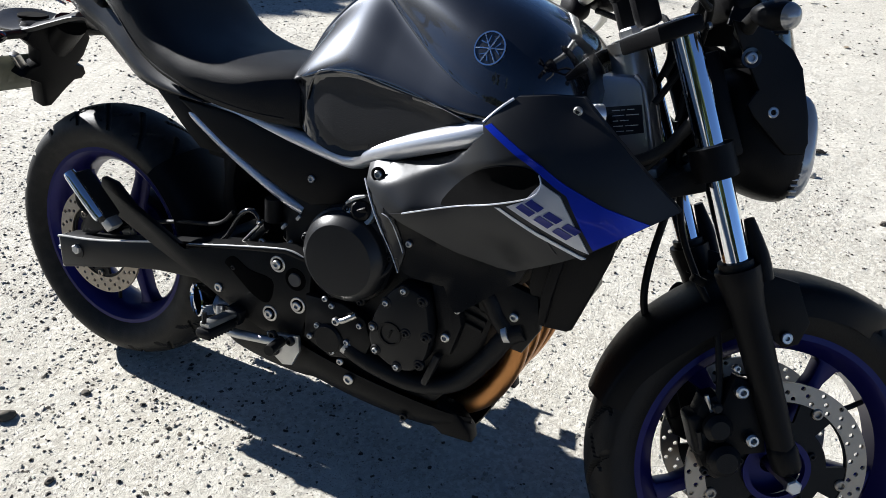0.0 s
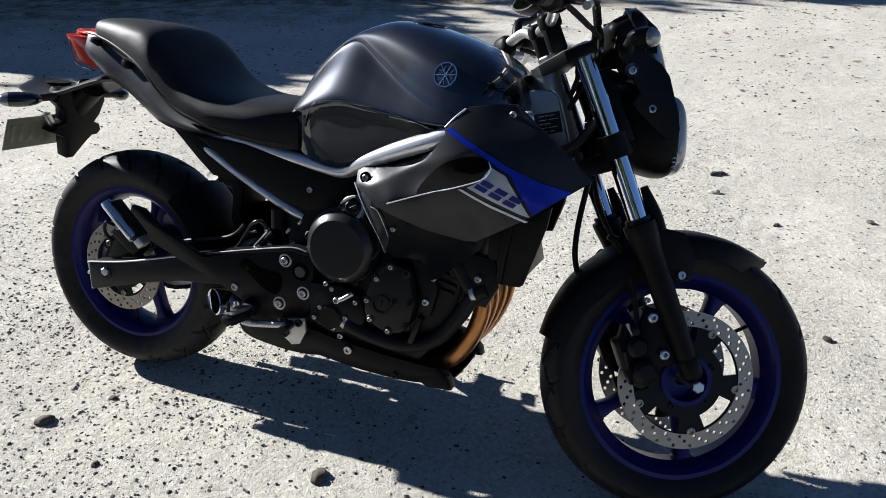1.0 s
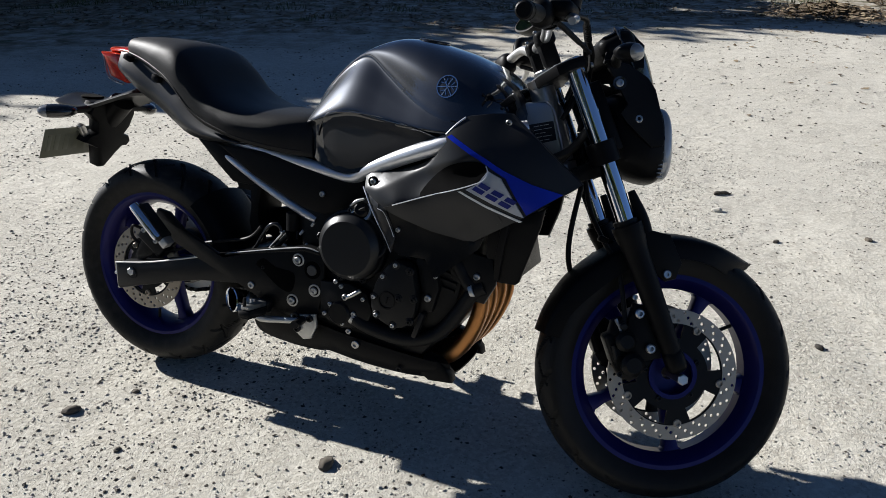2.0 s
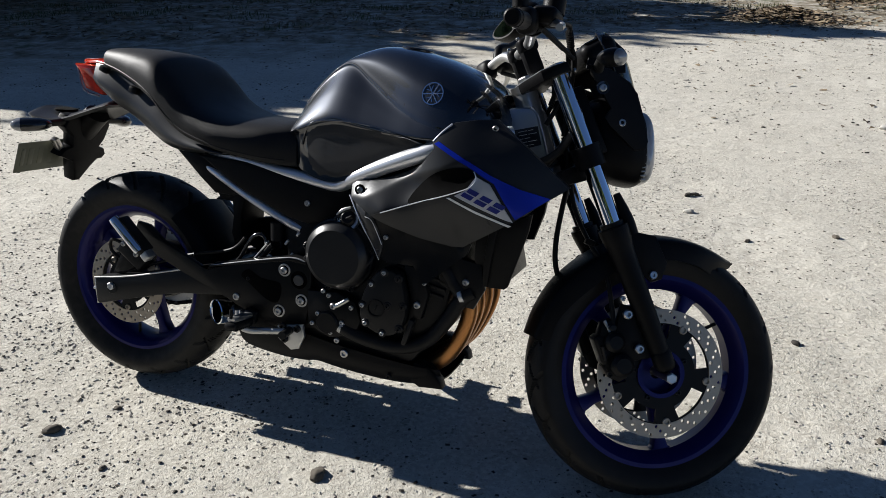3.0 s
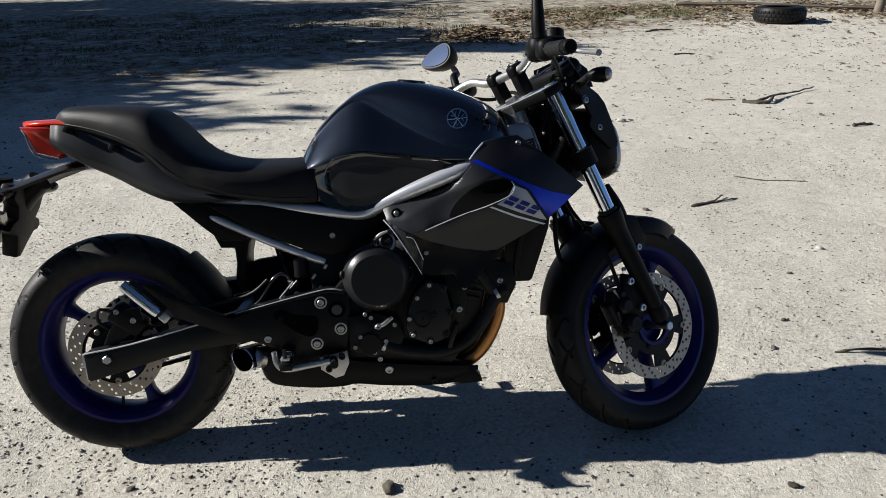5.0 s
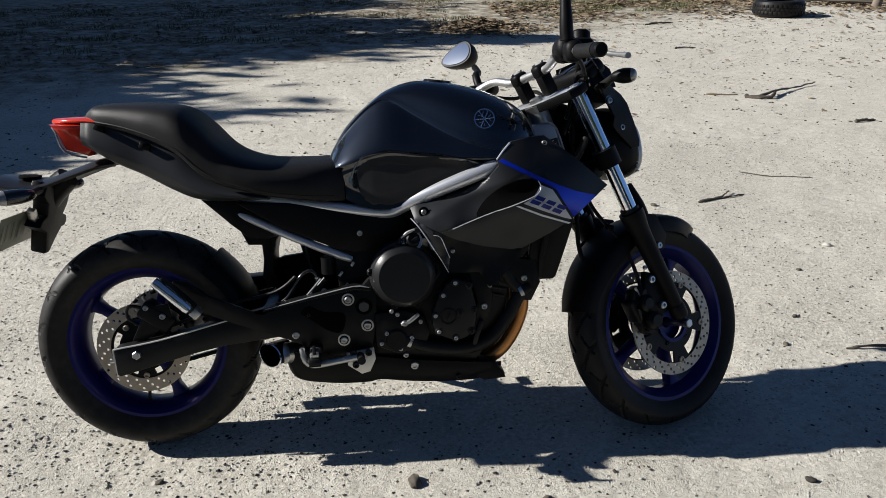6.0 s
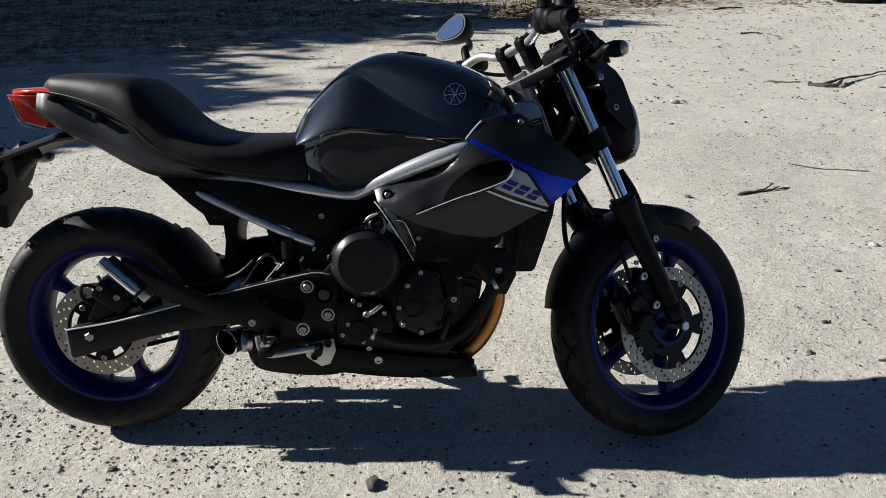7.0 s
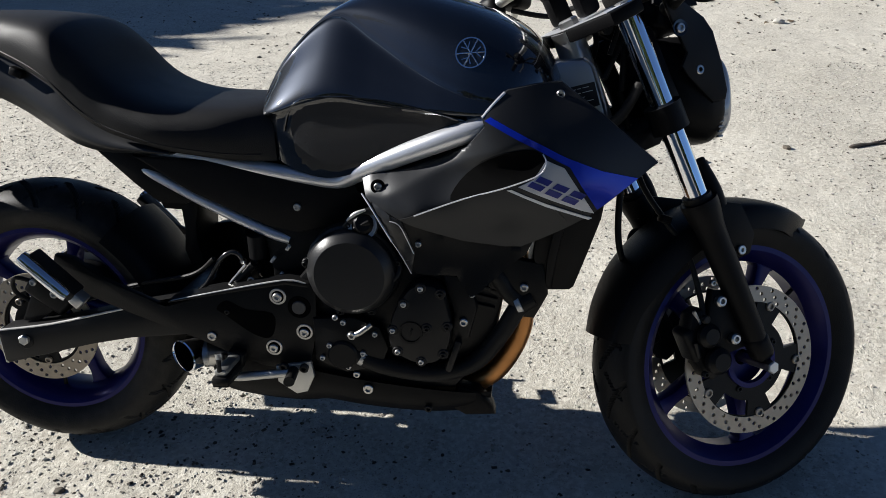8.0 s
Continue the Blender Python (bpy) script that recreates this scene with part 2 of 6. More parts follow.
tagged(bike, "dark grey naked motorcycle with blue wheels parked on its side stand", "motorcycle")

RAKE = radians(26)
AXIS_UP = Vector((-math.sin(RAKE), 0, math.cos(RAKE)))
AXIS_AT = Vector((0.690, 0, 0.257))
STEER = Matrix.Translation(AXIS_AT) @ Matrix.Rotation(radians(28), 4, AXIS_UP) @ Matrix.Translation(-AXIS_AT)


def steered(bm):
    bm.transform(STEER)
    return bm


def bolt(parent, p, r=0.008, h=0.006, axis=(0, -1, 0), mat=None, m=None, hole=0.5, label="", name="bolt"):
    b = puck(p, axis, r, h, 14, 0.25, hole)
    if m:
        b.transform(m)
    return (part if m else body)(name, b, mat or M_STEEL, parent, label)


def tyre_mesh(radius, width, rim, n=900):
    """A tyre with a rounded crown and slanting grooves cut into it."""
    h = width / 2
    half = [(rim - 0.004, 0.66), (rim + 0.006, 0.78), (rim + 0.020, 0.90), (rim + 0.034, 0.985), (rim + 0.046, 0.995)]
    k = 22
    top = rim + 0.046
    for i in range(1, k + 1):
        a = i / k * math.pi / 2
        half.append((top + (radius - top) * math.sin(a) ** 1.05, 0.995 * math.cos(a) if i < k else 0))
    prof = [(r, -y * h) for r, y in half] + [(r, y * h) for r, y in half[-2::-1]] + [(rim - 0.012, 0.5 * h), (rim - 0.012, -0.5 * h)]
    bm = bmesh.new()
    rings = []
    period = 2 * math.pi / 18
    for i in range(n):
        a = 2 * math.pi * i / n
        row = []
        for r, y in prof:
            s = abs(y) / h
            rr = r
            if r > top + 0.004:
                side = 0 if y < 0 else 0.5
                u = ((a / period) + side + 0.9 * s) % 1.0
                w = ((a / period) + side + 0.45 - 1.1 * s) % 1.0
                if (u < 0.12 and 0.10 < s < 0.97) or (w < 0.08 and 0.35 < s < 0.85):
                    rr = r - 0.008
            row.append(bm.verts.new((rr * math.cos(a), y, rr * math.sin(a))))
        rings.append(row)
    m = len(prof)
    for i in range(n):
        a, b = rings[i], rings[(i + 1) % n]
        for j in range(m):
            bm.faces.new((a[j], a[(j + 1) % m], b[(j + 1) % m], b[j]))
    return bm


def rim_mesh(rim, width):
    """The barrel of a cast wheel with its two lips."""
    h = width / 2
    prof = [(rim + 0.008, -h), (rim + 0.010, -h + 0.004), (rim + 0.003, -h + 0.009), (rim - 0.010, -h + 0.016), (rim - 0.020, -h * 0.4),
            (rim - 0.020, h * 0.4), (rim - 0.010, h - 0.016), (rim + 0.003, h - 0.009), (rim + 0.010, h - 0.004), (rim + 0.008, h),
            (rim - 0.004, h), (rim - 0.010, h - 0.005), (rim - 0.018, h - 0.015), (rim - 0.029, h * 0.42), (rim - 0.029, -h * 0.42),
            (rim - 0.018, -h + 0.015), (rim - 0.010, -h + 0.005), (rim - 0.004, -h)]
    bm = lathe(prof, 96)
    return bm


def add_spokes(wheel, rim, hub_r, base, m):
    """Five tapered cast spokes, each a piece of its own."""
    r0, r1 = hub_r - 0.016, rim - 0.024
    for i in range(5):
        out = [(r0, -0.026), (r0 + 0.25 * (r1 - r0), -0.016), (r0 + 0.75 * (r1 - r0), -0.0125), (r1 - 0.012, -0.018), (r1, -0.034),
               (r1, 0.034), (r1 - 0.012, 0.018), (r0 + 0.75 * (r1 - r0), 0.0125), (r0 + 0.25 * (r1 - r0), 0.016), (r0, 0.026)]
        part("spoke", plate(out, -0.017, 0.017, 0.006, 0, None, m @ Matrix.Rotation(-radians(base + 72 * i), 4, "Y")), M_RIM, wheel)


def hub_mesh(hub_r, hub_w):
    return lathe([(0.016, -hub_w), (hub_r, -hub_w), (hub_r, -hub_w + 0.010), (hub_r - 0.012, -hub_w + 0.020), (hub_r - 0.012, hub_w - 0.02),
                  (hub_r, hub_w - 0.01), (hub_r, hub_w), (0.016, hub_w)], 40)


def drilled(outer, inner, rows, count):
    holes = []
    for i in range(count):
        a = 2 * math.pi * i / count
        for j, (r, shift) in enumerate(rows):
            b = a + shift * 2 * math.pi / count
            holes.append(circle(r * math.cos(b), r * math.sin(b), 0.0041, 8))
    return ring_plate(outer, inner, holes, -0.0025, 0.0025, 90)


def placed(bm, at, extra=None):
    bm.transform(Matrix.Translation(at))
    if extra:
        bm.transform(extra)
    return bm


FRONT = Vector((0.7260, 0, 0.272))
REAR = Vector((-0.716, 0, 0.311))

front_wheel = part("front_wheel", placed(rim_mesh(0.220, 0.092), FRONT, STEER), M_RIM, bike, "blue painted five-spoke cast front wheel")
add_spokes(front_wheel, 0.220, 0.055, 66, STEER @ Matrix.Translation(FRONT))
part("hub", placed(hub_mesh(0.055, 0.045), FRONT, STEER), M_RIM, front_wheel)
part("tyre", placed(tyre_mesh(0.300, 0.118, 0.220), FRONT, STEER), M_RUBBER, front_wheel, "black grooved road tyre, dusty")
for side in (-1, 1):
    disc = drilled(0.149, 0.1165, ((0.1225, 0), (0.1325, 0.33), (0.1425, 0.66)), 24)
    part("brake_disc", placed(disc, FRONT + Vector((0, side * 0.068, 0)), STEER), M_DISC_CLEAN, front_wheel, "drilled steel brake disc")
    slots = [arc_slot(0.083, 0.1145, 72 * i + 10, 72 * i + 52) for i in range(5)]
    car = ring_plate(0.1180, 0.050, slots, -0.003, 0.003, 80)
    carrier = part("disc_carrier", placed(car, FRONT + Vector((0, side * 0.0655, 0)), STEER), M_ENGINE, front_wheel, "black disc carrier with five windows")
    for i in range(5):
        a = radians(72 * i + 66)
        p = FRONT + Vector((0.1125 * math.cos(a), side * 0.067, 0.1125 * math.sin(a)))
        bolt(front_wheel, p, 0.0095, 0.006, (0, side, 0), M_DISC, STEER, 0.6, name="disc_rivet")
        a = radians(72 * i + 30)
        p = FRONT + Vector((0.062 * math.cos(a), side * 0.067, 0.062 * math.sin(a)))
        bolt(front_wheel, p, 0.0065, 0.006, (0, side, 0), M_DARKGREY, STEER, name="disc_bolt")
    part("hub_ring", placed(lathe([(0.046, side * 0.062), (0.056, side * 0.062), (0.056, side * 0.074), (0.046, side * 0.074)], 40), FRONT, STEER), M_RIM, front_wheel)
va = radians(38)
part("valve", placed(tube([(0.19 * math.cos(va), -0.01, 0.19 * math.sin(va)), (0.165 * math.cos(va + .05), -0.02, 0.165 * math.sin(va + .05)), (0.150 * math.cos(va + .08), -0.022, 0.150 * math.sin(va + .08))], 0.0045, 8, 3), FRONT, STEER), M_RUBBER, front_wheel, "black rubber valve stem")
part("axle_bolt", placed(puck((0, -0.124, 0), (0, -1, 0), 0.013, 0.012, 6, 0.2), FRONT, STEER), M_STEEL, front_wheel, "bare steel axle nut")
part("axle", placed(tube([(0, -0.126, 0), (0, 0.126, 0)], 0.010, 12, 1), FRONT, STEER), M_STEEL, front_wheel)

rear_wheel = part("rear_wheel", placed(rim_mesh(0.207, 0.125), REAR), M_RIM, bike, "blue painted five-spoke cast rear wheel")
add_spokes(rear_wheel, 0.207, 0.060, 1, Matrix.Translation(REAR))
part("hub", placed(hub_mesh(0.060, 0.050), REAR), M_RIM, rear_wheel)
part("tyre", placed(tyre_mesh(0.302, 0.164, 0.207), REAR), M_TREAD, rear_wheel, "wide black grooved road tyre, dusty")
rdisc = drilled(0.1225, 0.086, ((0.094, 0), (0.105, 0.33), (0.115, 0.66)), 20)
part("brake_disc", placed(rdisc, REAR + Vector((0, -0.093, 0))), M_DISC, rear_wheel, "drilled steel brake disc")
rcar = ring_plate(0.0875, 0.030, [arc_slot(0.064, 0.080, 72 * i, 72 * i + 36) for i in range(5)], -0.003, 0.003, 60)
part("disc_carrier", placed(rcar, REAR + Vector((0, -0.0895, 0))), M_ENGINE, rear_wheel)
for i in range(5):
    a = radians(72 * i + 52)
    bolt(rear_wheel, REAR + Vector((0.074 * math.cos(a), -0.078, 0.074 * math.sin(a))), 0.008, 0.005, (0, -1, 0), M_DISC, None, 0.6, name="disc_bolt")
sprocket_teeth = []
for i in range(46 * 2):
    a = 2 * math.pi * i / 92
    r = 0.118 if i % 2 else 0.109
    sprocket_teeth.append((r * math.cos(a), r * math.sin(a)))
part("sprocket", placed(plate(sprocket_teeth, 0.098, 0.105, 0), REAR), M_STEEL, rear_wheel, "steel rear sprocket")
part("sprocket_carrier", placed(lathe([(0.020, 0.050), (0.080, 0.050), (0.086, 0.062), (0.086, 0.097), (0.020, 0.097)], 40), REAR), M_ENGINE, rear_wheel, "black sprocket carrier")
part("disc_flange", placed(lathe([(0.020, -0.050), (0.052, -0.050), (0.052, -0.088), (0.020, -0.088)], 36), REAR), M_RIM, rear_wheel)
part("axle", placed(tube([(0, -0.150, 0), (0, 0.182, 0)], 0.011, 12, 1), REAR), M_STEEL, rear_wheel)
part("axle_nut", placed(puck((0, -0.152, 0), (0, -1, 0), 0.0115, 0.010, 6, 0.2), REAR), M_ALU, rear_wheel, "bare steel axle nut")
va = radians(262)
part("valve", placed(tube([(0.19 * math.cos(va), -0.02, 0.19 * math.sin(va)), (0.15 * math.cos(va), -0.025, 0.15 * math.sin(va))], 0.0045, 8, 1), REAR), M_RUBBER, rear_wheel)


def chain_mesh():
    """A loop of roller links round both sprockets."""
    bm = bmesh.new()
    c0, r0 = Vector((-0.72, 0.088, 0.311)), 0.112
    c1, r1 = Vector((-0.115, 0.088, 0.385)), 0.042
    pts = []
    for i in range(13):
        a = radians(97 + 180 * i / 12)
        pts.append(c0 + r0 * Vector((math.cos(a), 0, math.sin(a))))
    for i in range(9):
        a = radians(-83 + 180 * i / 8)
        pts.append(c1 + r1 * Vector((math.cos(a), 0, math.sin(a))))
    line = []
    for i, p in enumerate(pts):
        q = pts[(i + 1) % len(pts)]
        k = max(1, round((q - p).length / 0.0159))
        line += [p.lerp(q, s / k) for s in range(k)]
    for i, p in enumerate(line):
        q = line[(i + 1) % len(line)]
        d = q - p
        ang = math.degrees(math.atan2(d.z, d.x))
        mid = (p + q) / 2
        box(mid, (d.length * 1.25, 0.014 if i % 2 else 0.019, 0.012), (0, -ang, 0), 0.003, bm)
    return bm


body("chain", chain_mesh(), M_DARKGREY, bike, "dark oily drive chain")

# swingarm
ARM = [(-0.778, 0.330), (-0.770, 0.334), (-0.655, 0.352), (-0.482, 0.394), (-0.30, 0.436), (-0.14, 0.448), (-0.10, 0.41), (-0.12, 0.365), (-0.30, 0.345), (-0.489, 0.326), (-0.578, 0.308), (-0.768, 0.258), (-0.776, 0.264)]
arm = body("swingarm", plate(ARM, -0.132, -0.085, 0.005), M_DARKGREY, bike, "dark grey box-section swingarm with painted sunlit top edges")
# Bright strip painted on for the sun along the arm's top edge.
body("sunlit_edge", tube([(-0.776, -0.1305, 0.331), (-0.770, -0.1305, 0.3345), (-0.655, -0.1305, 0.3525), (-0.482, -0.1305, 0.3945), (-0.32, -0.1305, 0.431)], 0.0024, 8, 4), M_GLINT_METAL, arm, "bright strip painted as a sunlit metal edge")
body("far_arm", plate(ARM, 0.108, 0.160, 0.005), M_DARKGREY, arm)
# The far arm gets painted sunlit strips on both its top edges.
for y in (0.110, 0.1585):
    body("sunlit_edge", tube([(-0.770, y, 0.3345), (-0.655, y, 0.3525), (-0.482, y, 0.3945), (-0.32, y, 0.431)], 0.0022, 8, 4), M_GLINT_METAL, arm, "bright strip painted as a sunlit metal edge")
body("far_axle_block", box((-0.722, 0.166, 0.300), (0.070, 0.018, 0.050), (0, -12, 0), 0.004), M_ALU, arm)
body("brake_stay", plate([(-0.605, 0.352), (-0.40, 0.392), (-0.40, 0.352), (-0.600, 0.305)], -0.100, -0.076, 0.004), M_DARKGREY, arm)
body("cross_brace", box((-0.36, 0, 0.385), (0.07, 0.20, 0.07), (0, -10, 0), 0.012), M_DARKGREY, arm)
body("end_cap", plate([(-0.783, 0.330), (-0.7785, 0.332), (-0.772, 0.256), (-0.778, 0.257)], -0.128, -0.106, 0.001), M_ALU, arm, "bare metal chain adjuster end plate")
body("adjuster_bolt", tube([(-0.775, -0.118, 0.298), (-0.793, -0.118, 0.297)], 0.005, 8, 1), M_STEEL, arm)
body("axle_washer", puck((-0.72, -0.130, 0.311), (0, -1, 0), 0.0165, 0.004, 24, 0.2), M_DARKGREY, arm)
body("chain_guard", plate([(-0.74, 0.435), (-0.40, 0.455), (-0.26, 0.462), (-0.26, 0.448), (-0.42, 0.435), (-0.74, 0.418)], 0.080, 0.152, 0.003), M_PLASTIC, arm)
# rear caliper hangs above the disc
rcal = body("rear_caliper", box((-0.668, -0.088, 0.405), (0.095, 0.045, 0.052), (0, 38, 0), 0.010), M_ENGINE, bike, "black rear brake caliper with bleed nipple")
body("caliper_bracket", plate([(-0.735, 0.345), (-0.70, 0.345), (-0.625, 0.395), (-0.635, 0.44), (-0.69, 0.435)], -0.108, -0.096, 0.003), M_ENGINE, rcal)
body("bleed_nipple", tube([(-0.69, -0.095, 0.44), (-0.70, -0.095, 0.462)], 0.004, 8, 1), M_STEEL, rcal)
bolt(rcal, (-0.65, -0.111, 0.41), 0.008, 0.006)
bolt(rcal, (-0.69, -0.111, 0.435), 0.007, 0.006)
body("rear_brake_hose", tube([(-0.70, -0.098, 0.43), (-0.735, -0.105, 0.44), (-0.735, -0.10, 0.40), (-0.66, -0.088, 0.37), (-0.50, -0.085, 0.42), (-0.36, -0.10, 0.455), (-0.30, -0.12, 0.50)], 0.0045, 8, 6), M_RUBBER, bike)
# hugger over the rear tyre, in front of it
hug = []
for a in (8, 22, 36, 50, 64, 78, 92):
    c, s = math.cos(radians(a)), math.sin(radians(a))
    w = 0.088 if a < 60 else 0.088 - (a - 60) * 0.0012
    hug.append([(-0.72 + 0.268 * c, -w - 0.004, 0.311 + 0.268 * s), (-0.72 + 0.300 * c, -w * 0.84, 0.311 + 0.300 * s), (-0.72 + 0.317 * c, 0, 0.311 + 0.317 * s),
                (-0.72 + 0.300 * c, w * 0.84, 0.311 + 0.300 * s), (-0.72 + 0.268 * c, w + 0.004, 0.311 + 0.268 * s)])
body("rear_hugger", skin(hug[:4], 4, 4, 0.003), M_PLASTIC, bike, "black plastic hugger over the rear tyre")

# ---- fork, steered ----
OFF = Vector((math.cos(RAKE), 0, math.sin(RAKE))) * 0.0385


def on_fork(side, z, fwd=0.0):
    """A point on a fork leg's centre line at that height before steering."""
    p = AXIS_AT + AXIS_UP * ((z - AXIS_AT.z) / AXIS_UP.z) + OFF + Vector((math.cos(RAKE), 0, math.sin(RAKE))) * fwd
    return (p.x + 0.005 + 0.020 * max(0.0, z - 0.58), side * (0.109 + 0.025 * max(0.0, z - 0.58)), p.z)


for side in (-1, 1):
    leg = part("fork_leg", steered(tube([on_fork(side, z) for z in (0.282, 0.33, 0.45, 0.52, 0.553, 0.568, 0.580)],
                                        [0.019, 0.022, 0.0255, 0.027, 0.032, 0.034, 0.034], 24, 3)), M_PLASTIC, bike, "satin black fork slider")
    part("stanchion", steered(tube([on_fork(side, z) for z in (0.54, 0.922)], 0.0205, 32, 1)), M_CHROME, leg, "polished chrome fork tube")
    part("axle_clamp", steered(box(on_fork(side, 0.294), (0.046, 0.044, 0.062), (0, -26, 0), 0.019)), M_PLASTIC, leg)
    part("guard", steered(tube([on_fork(side, 0.553, 0.034), on_fork(side, 0.588, 0.036), on_fork(side, 0.640, 0.033)], [0.016, 0.015, 0.008], 12, 3)), M_PLASTIC, leg)
    part("dust_seal", steered(tube([on_fork(side, 0.574), on_fork(side, 0.590)], 0.0265, 24, 1)), M_RUBBER, leg)
    cal_side = [(0.640, 0.262), (0.650, 0.290), (0.640, 0.322), (0.622, 0.352), (0.612, 0.384), (0.592, 0.392), (0.572, 0.382), (0.566, 0.352), (0.572, 0.318), (0.582, 0.286), (0.600, 0.258), (0.622, 0.250)]
    cal = part("brake_caliper", steered(plate(cal_side, side * 0.054, side * 0.098, 0.009)), M_ENGINE, bike, "black two-piston front brake caliper")
    part("piston_housing", steered(puck((0.618, side * 0.106, 0.292), (0, side, 0), 0.026, 0.020, 28, 0.45)), M_ENGINE, cal)
    part("piston_housing", steered(puck((0.598, side * 0.104, 0.342), (0, side, 0), 0.023, 0.018, 28, 0.45)), M_ENGINE, cal)
    part("bridge", steered(box((0.580, side * 0.074, 0.322), (0.030, 0.050, 0.070), (0, -24, 0), 0.010)), M_ENGINE, cal)
    part("pad_pin", steered(tube([(0.584, side * 0.100, 0.300), (0.572, side * 0.104, 0.330)], 0.0045, 10, 1)), M_DARKGREY, cal)
    part("banjo", steered(puck((0.590, side * 0.106, 0.374), (0, side, 0), 0.0085, 0.010, 14, 0.3)), M_DARKGREY, cal)
    lo, hi = (0.655, 0, 0.331), (0.622, 0, 0.406)
    part("mount_lug", steered(plate([(hi[0] - 0.012, hi[2] + 0.022), (hi[0] + 0.025, hi[2] + 0.015), (lo[0] + 0.03, lo[2] - 0.02), (lo[0] - 0.01, lo[2] - 0.030), (0.615, 0.285), (0.595, 0.35)], side * 0.084, side * 0.106, 0.004)), M_PLASTIC, cal)
    bolt(cal, (hi[0], side * 0.106, hi[2]), 0.0110, 0.012, (0, side, 0), M_STEEL, STEER, 0.45)
    bolt(cal, (lo[0], side * 0.106, lo[2]), 0.0110, 0.012, (0, side, 0), M_STEEL, STEER, 0.45)
    bolt(cal, (0.592, side * 0.104, 0.268), 0.006, 0.010, (0, side, 0), M_DARKGREY, STEER)
    bolt(cal, (0.610, side * 0.100, 0.440), 0.006, 0.008, (0, side, 0), M_STEEL, STEER)
    part("bleed_screw", steered(tube([(0.588, side * 0.095, 0.362), (0.575, side * 0.095, 0.387)], 0.004, 8, 1)), M_STEEL, cal)
part("brake_hose", steered(tube([(0.600, -0.098, 0.350), (0.592, -0.088, 0.42), (0.575, -0.070, 0.50), (0.540, -0.050, 0.56), (0.510, -0.02, 0.63), (0.490, -0.01, 0.72), (0.470, -0.01, 0.80)], 0.0055, 10, 8)), M_RUBBER, bike, "black rubber front brake hose")
part("brake_hose", steered(tube([(0.505, 0.010, 0.740), (0.487, 0.010, 0.640), (0.478, 0.010, 0.560), (0.482, 0.012, 0.500), (0.505, 0.020, 0.455), (0.56, 0.05, 0.42)], 0.0065, 10, 8)), M_RUBBER, bike)
part("brake_hose", steered(tube([(0.600, 0.090, 0.350), (0.575, 0.090, 0.45), (0.552, 0.090, 0.495), (0.560, 0.088, 0.524), (0.585, 0.080, 0.525), (0.60, 0.06, 0.56)], 0.0055, 10, 8)), M_RUBBER, bike)
part("hose_clamp", steered(box((0.540, -0.052, 0.560), (0.022, 0.02, 0.014), (0, 20, 0), 0.003)), M_PLASTIC, bike)

# front mudguard
fend = []
for a, w, r in ((168, 0.054, 0.316), (156, 0.063, 0.316), (140, 0.072, 0.317), (120, 0.078, 0.318), (104, 0.080, 0.319), (90, 0.078, 0.319), (76, 0.070, 0.318), (64, 0.048, 0.319), (56, 0.012, 0.324)):
    c, s = math.cos(radians(a)), math.sin(radians(a))
    low = 0.045 if 60 < a < 150 else 0.034
    if a == 56:
        low = 0.006
    fend.append([(FRONT.x + (r - low - 0.012) * c, -w - 0.006, FRONT.z + (r - low - 0.012) * s), (FRONT.x + (r - low * 0.5) * c, -w - 0.002, FRONT.z + (r - low * 0.5) * s), (FRONT.x + (r - 0.008) * c, -w * 0.80, FRONT.z + (r - 0.008) * s),
                 (FRONT.x + r * c, 0, FRONT.z + r * s),
                 (FRONT.x + (r - 0.008) * c, w * 0.80, FRONT.z + (r - 0.008) * s), (FRONT.x + (r - low * 0.5) * c, w + 0.002, FRONT.z + (r - low * 0.5) * s), (FRONT.x + (r - low - 0.012) * c, w + 0.006, FRONT.z + (r - low - 0.012) * s)])
guard = part("front_mudguard", steered(skin(fend, 4, 3, 0.003)), M_PLASTIC, bike, "satin black plastic front mudguard")
for side in (-1, 1):
    part("mounting_flange", steered(plate([(0.57, 0.600), (0.68, 0.585), (0.712, 0.525), (0.702, 0.489), (0.678, 0.480), (0.658, 0.492), (0.635, 0.53), (0.57, 0.55)], side * 0.084, side * 0.094, 0.003)), M_PLASTIC, guard)
    bolt(guard, (0.679, side * 0.094, 0.497), 0.0095, 0.006, (0, side, 0), M_STEEL, STEER, 0.4)

# yokes, bars
lower = part("lower_yoke", steered(plate([(0.43, 0.700), (0.50, 0.735), (0.535, 0.765), (0.545, 0.745), (0.520, 0.700), (0.45, 0.675)], -0.07, 0.07, 0.006)), M_PLASTIC, bike, "black lower fork yoke")
YOKE = [(0.070, 0.085), (0.080, 0.113), (0.068, 0.140), (0.036, 0.150), (0.006, 0.138), (-0.002, 0.100), (-0.018, 0.055), (-0.024, 0.0)]
YOKE = YOKE + [(u, -y) for u, y in YOKE[-2::-1]]
yoke_at = Matrix.Translation(AXIS_AT + AXIS_UP * 0.708) @ Matrix(((math.cos(RAKE), AXIS_UP.x, 0, 0), (0, 0, 1, 0), (math.sin(RAKE), AXIS_UP.z, 0, 0), (0, 0, 0, 1)))
upper = part("upper_yoke", steered(plate(YOKE, 0.0, 0.024, 0.004, 0, None, yoke_at)), M_PLASTIC, bike, "black upper fork yoke with a bright machined top")
part("top_face", steered(plate([(0.92 * u + 0.001, 0.94 * y) for u, y in YOKE], 0.0242, 0.0258, 0.0006, 0, None, yoke_at)), M_FRAME, upper, "bright machined top face")
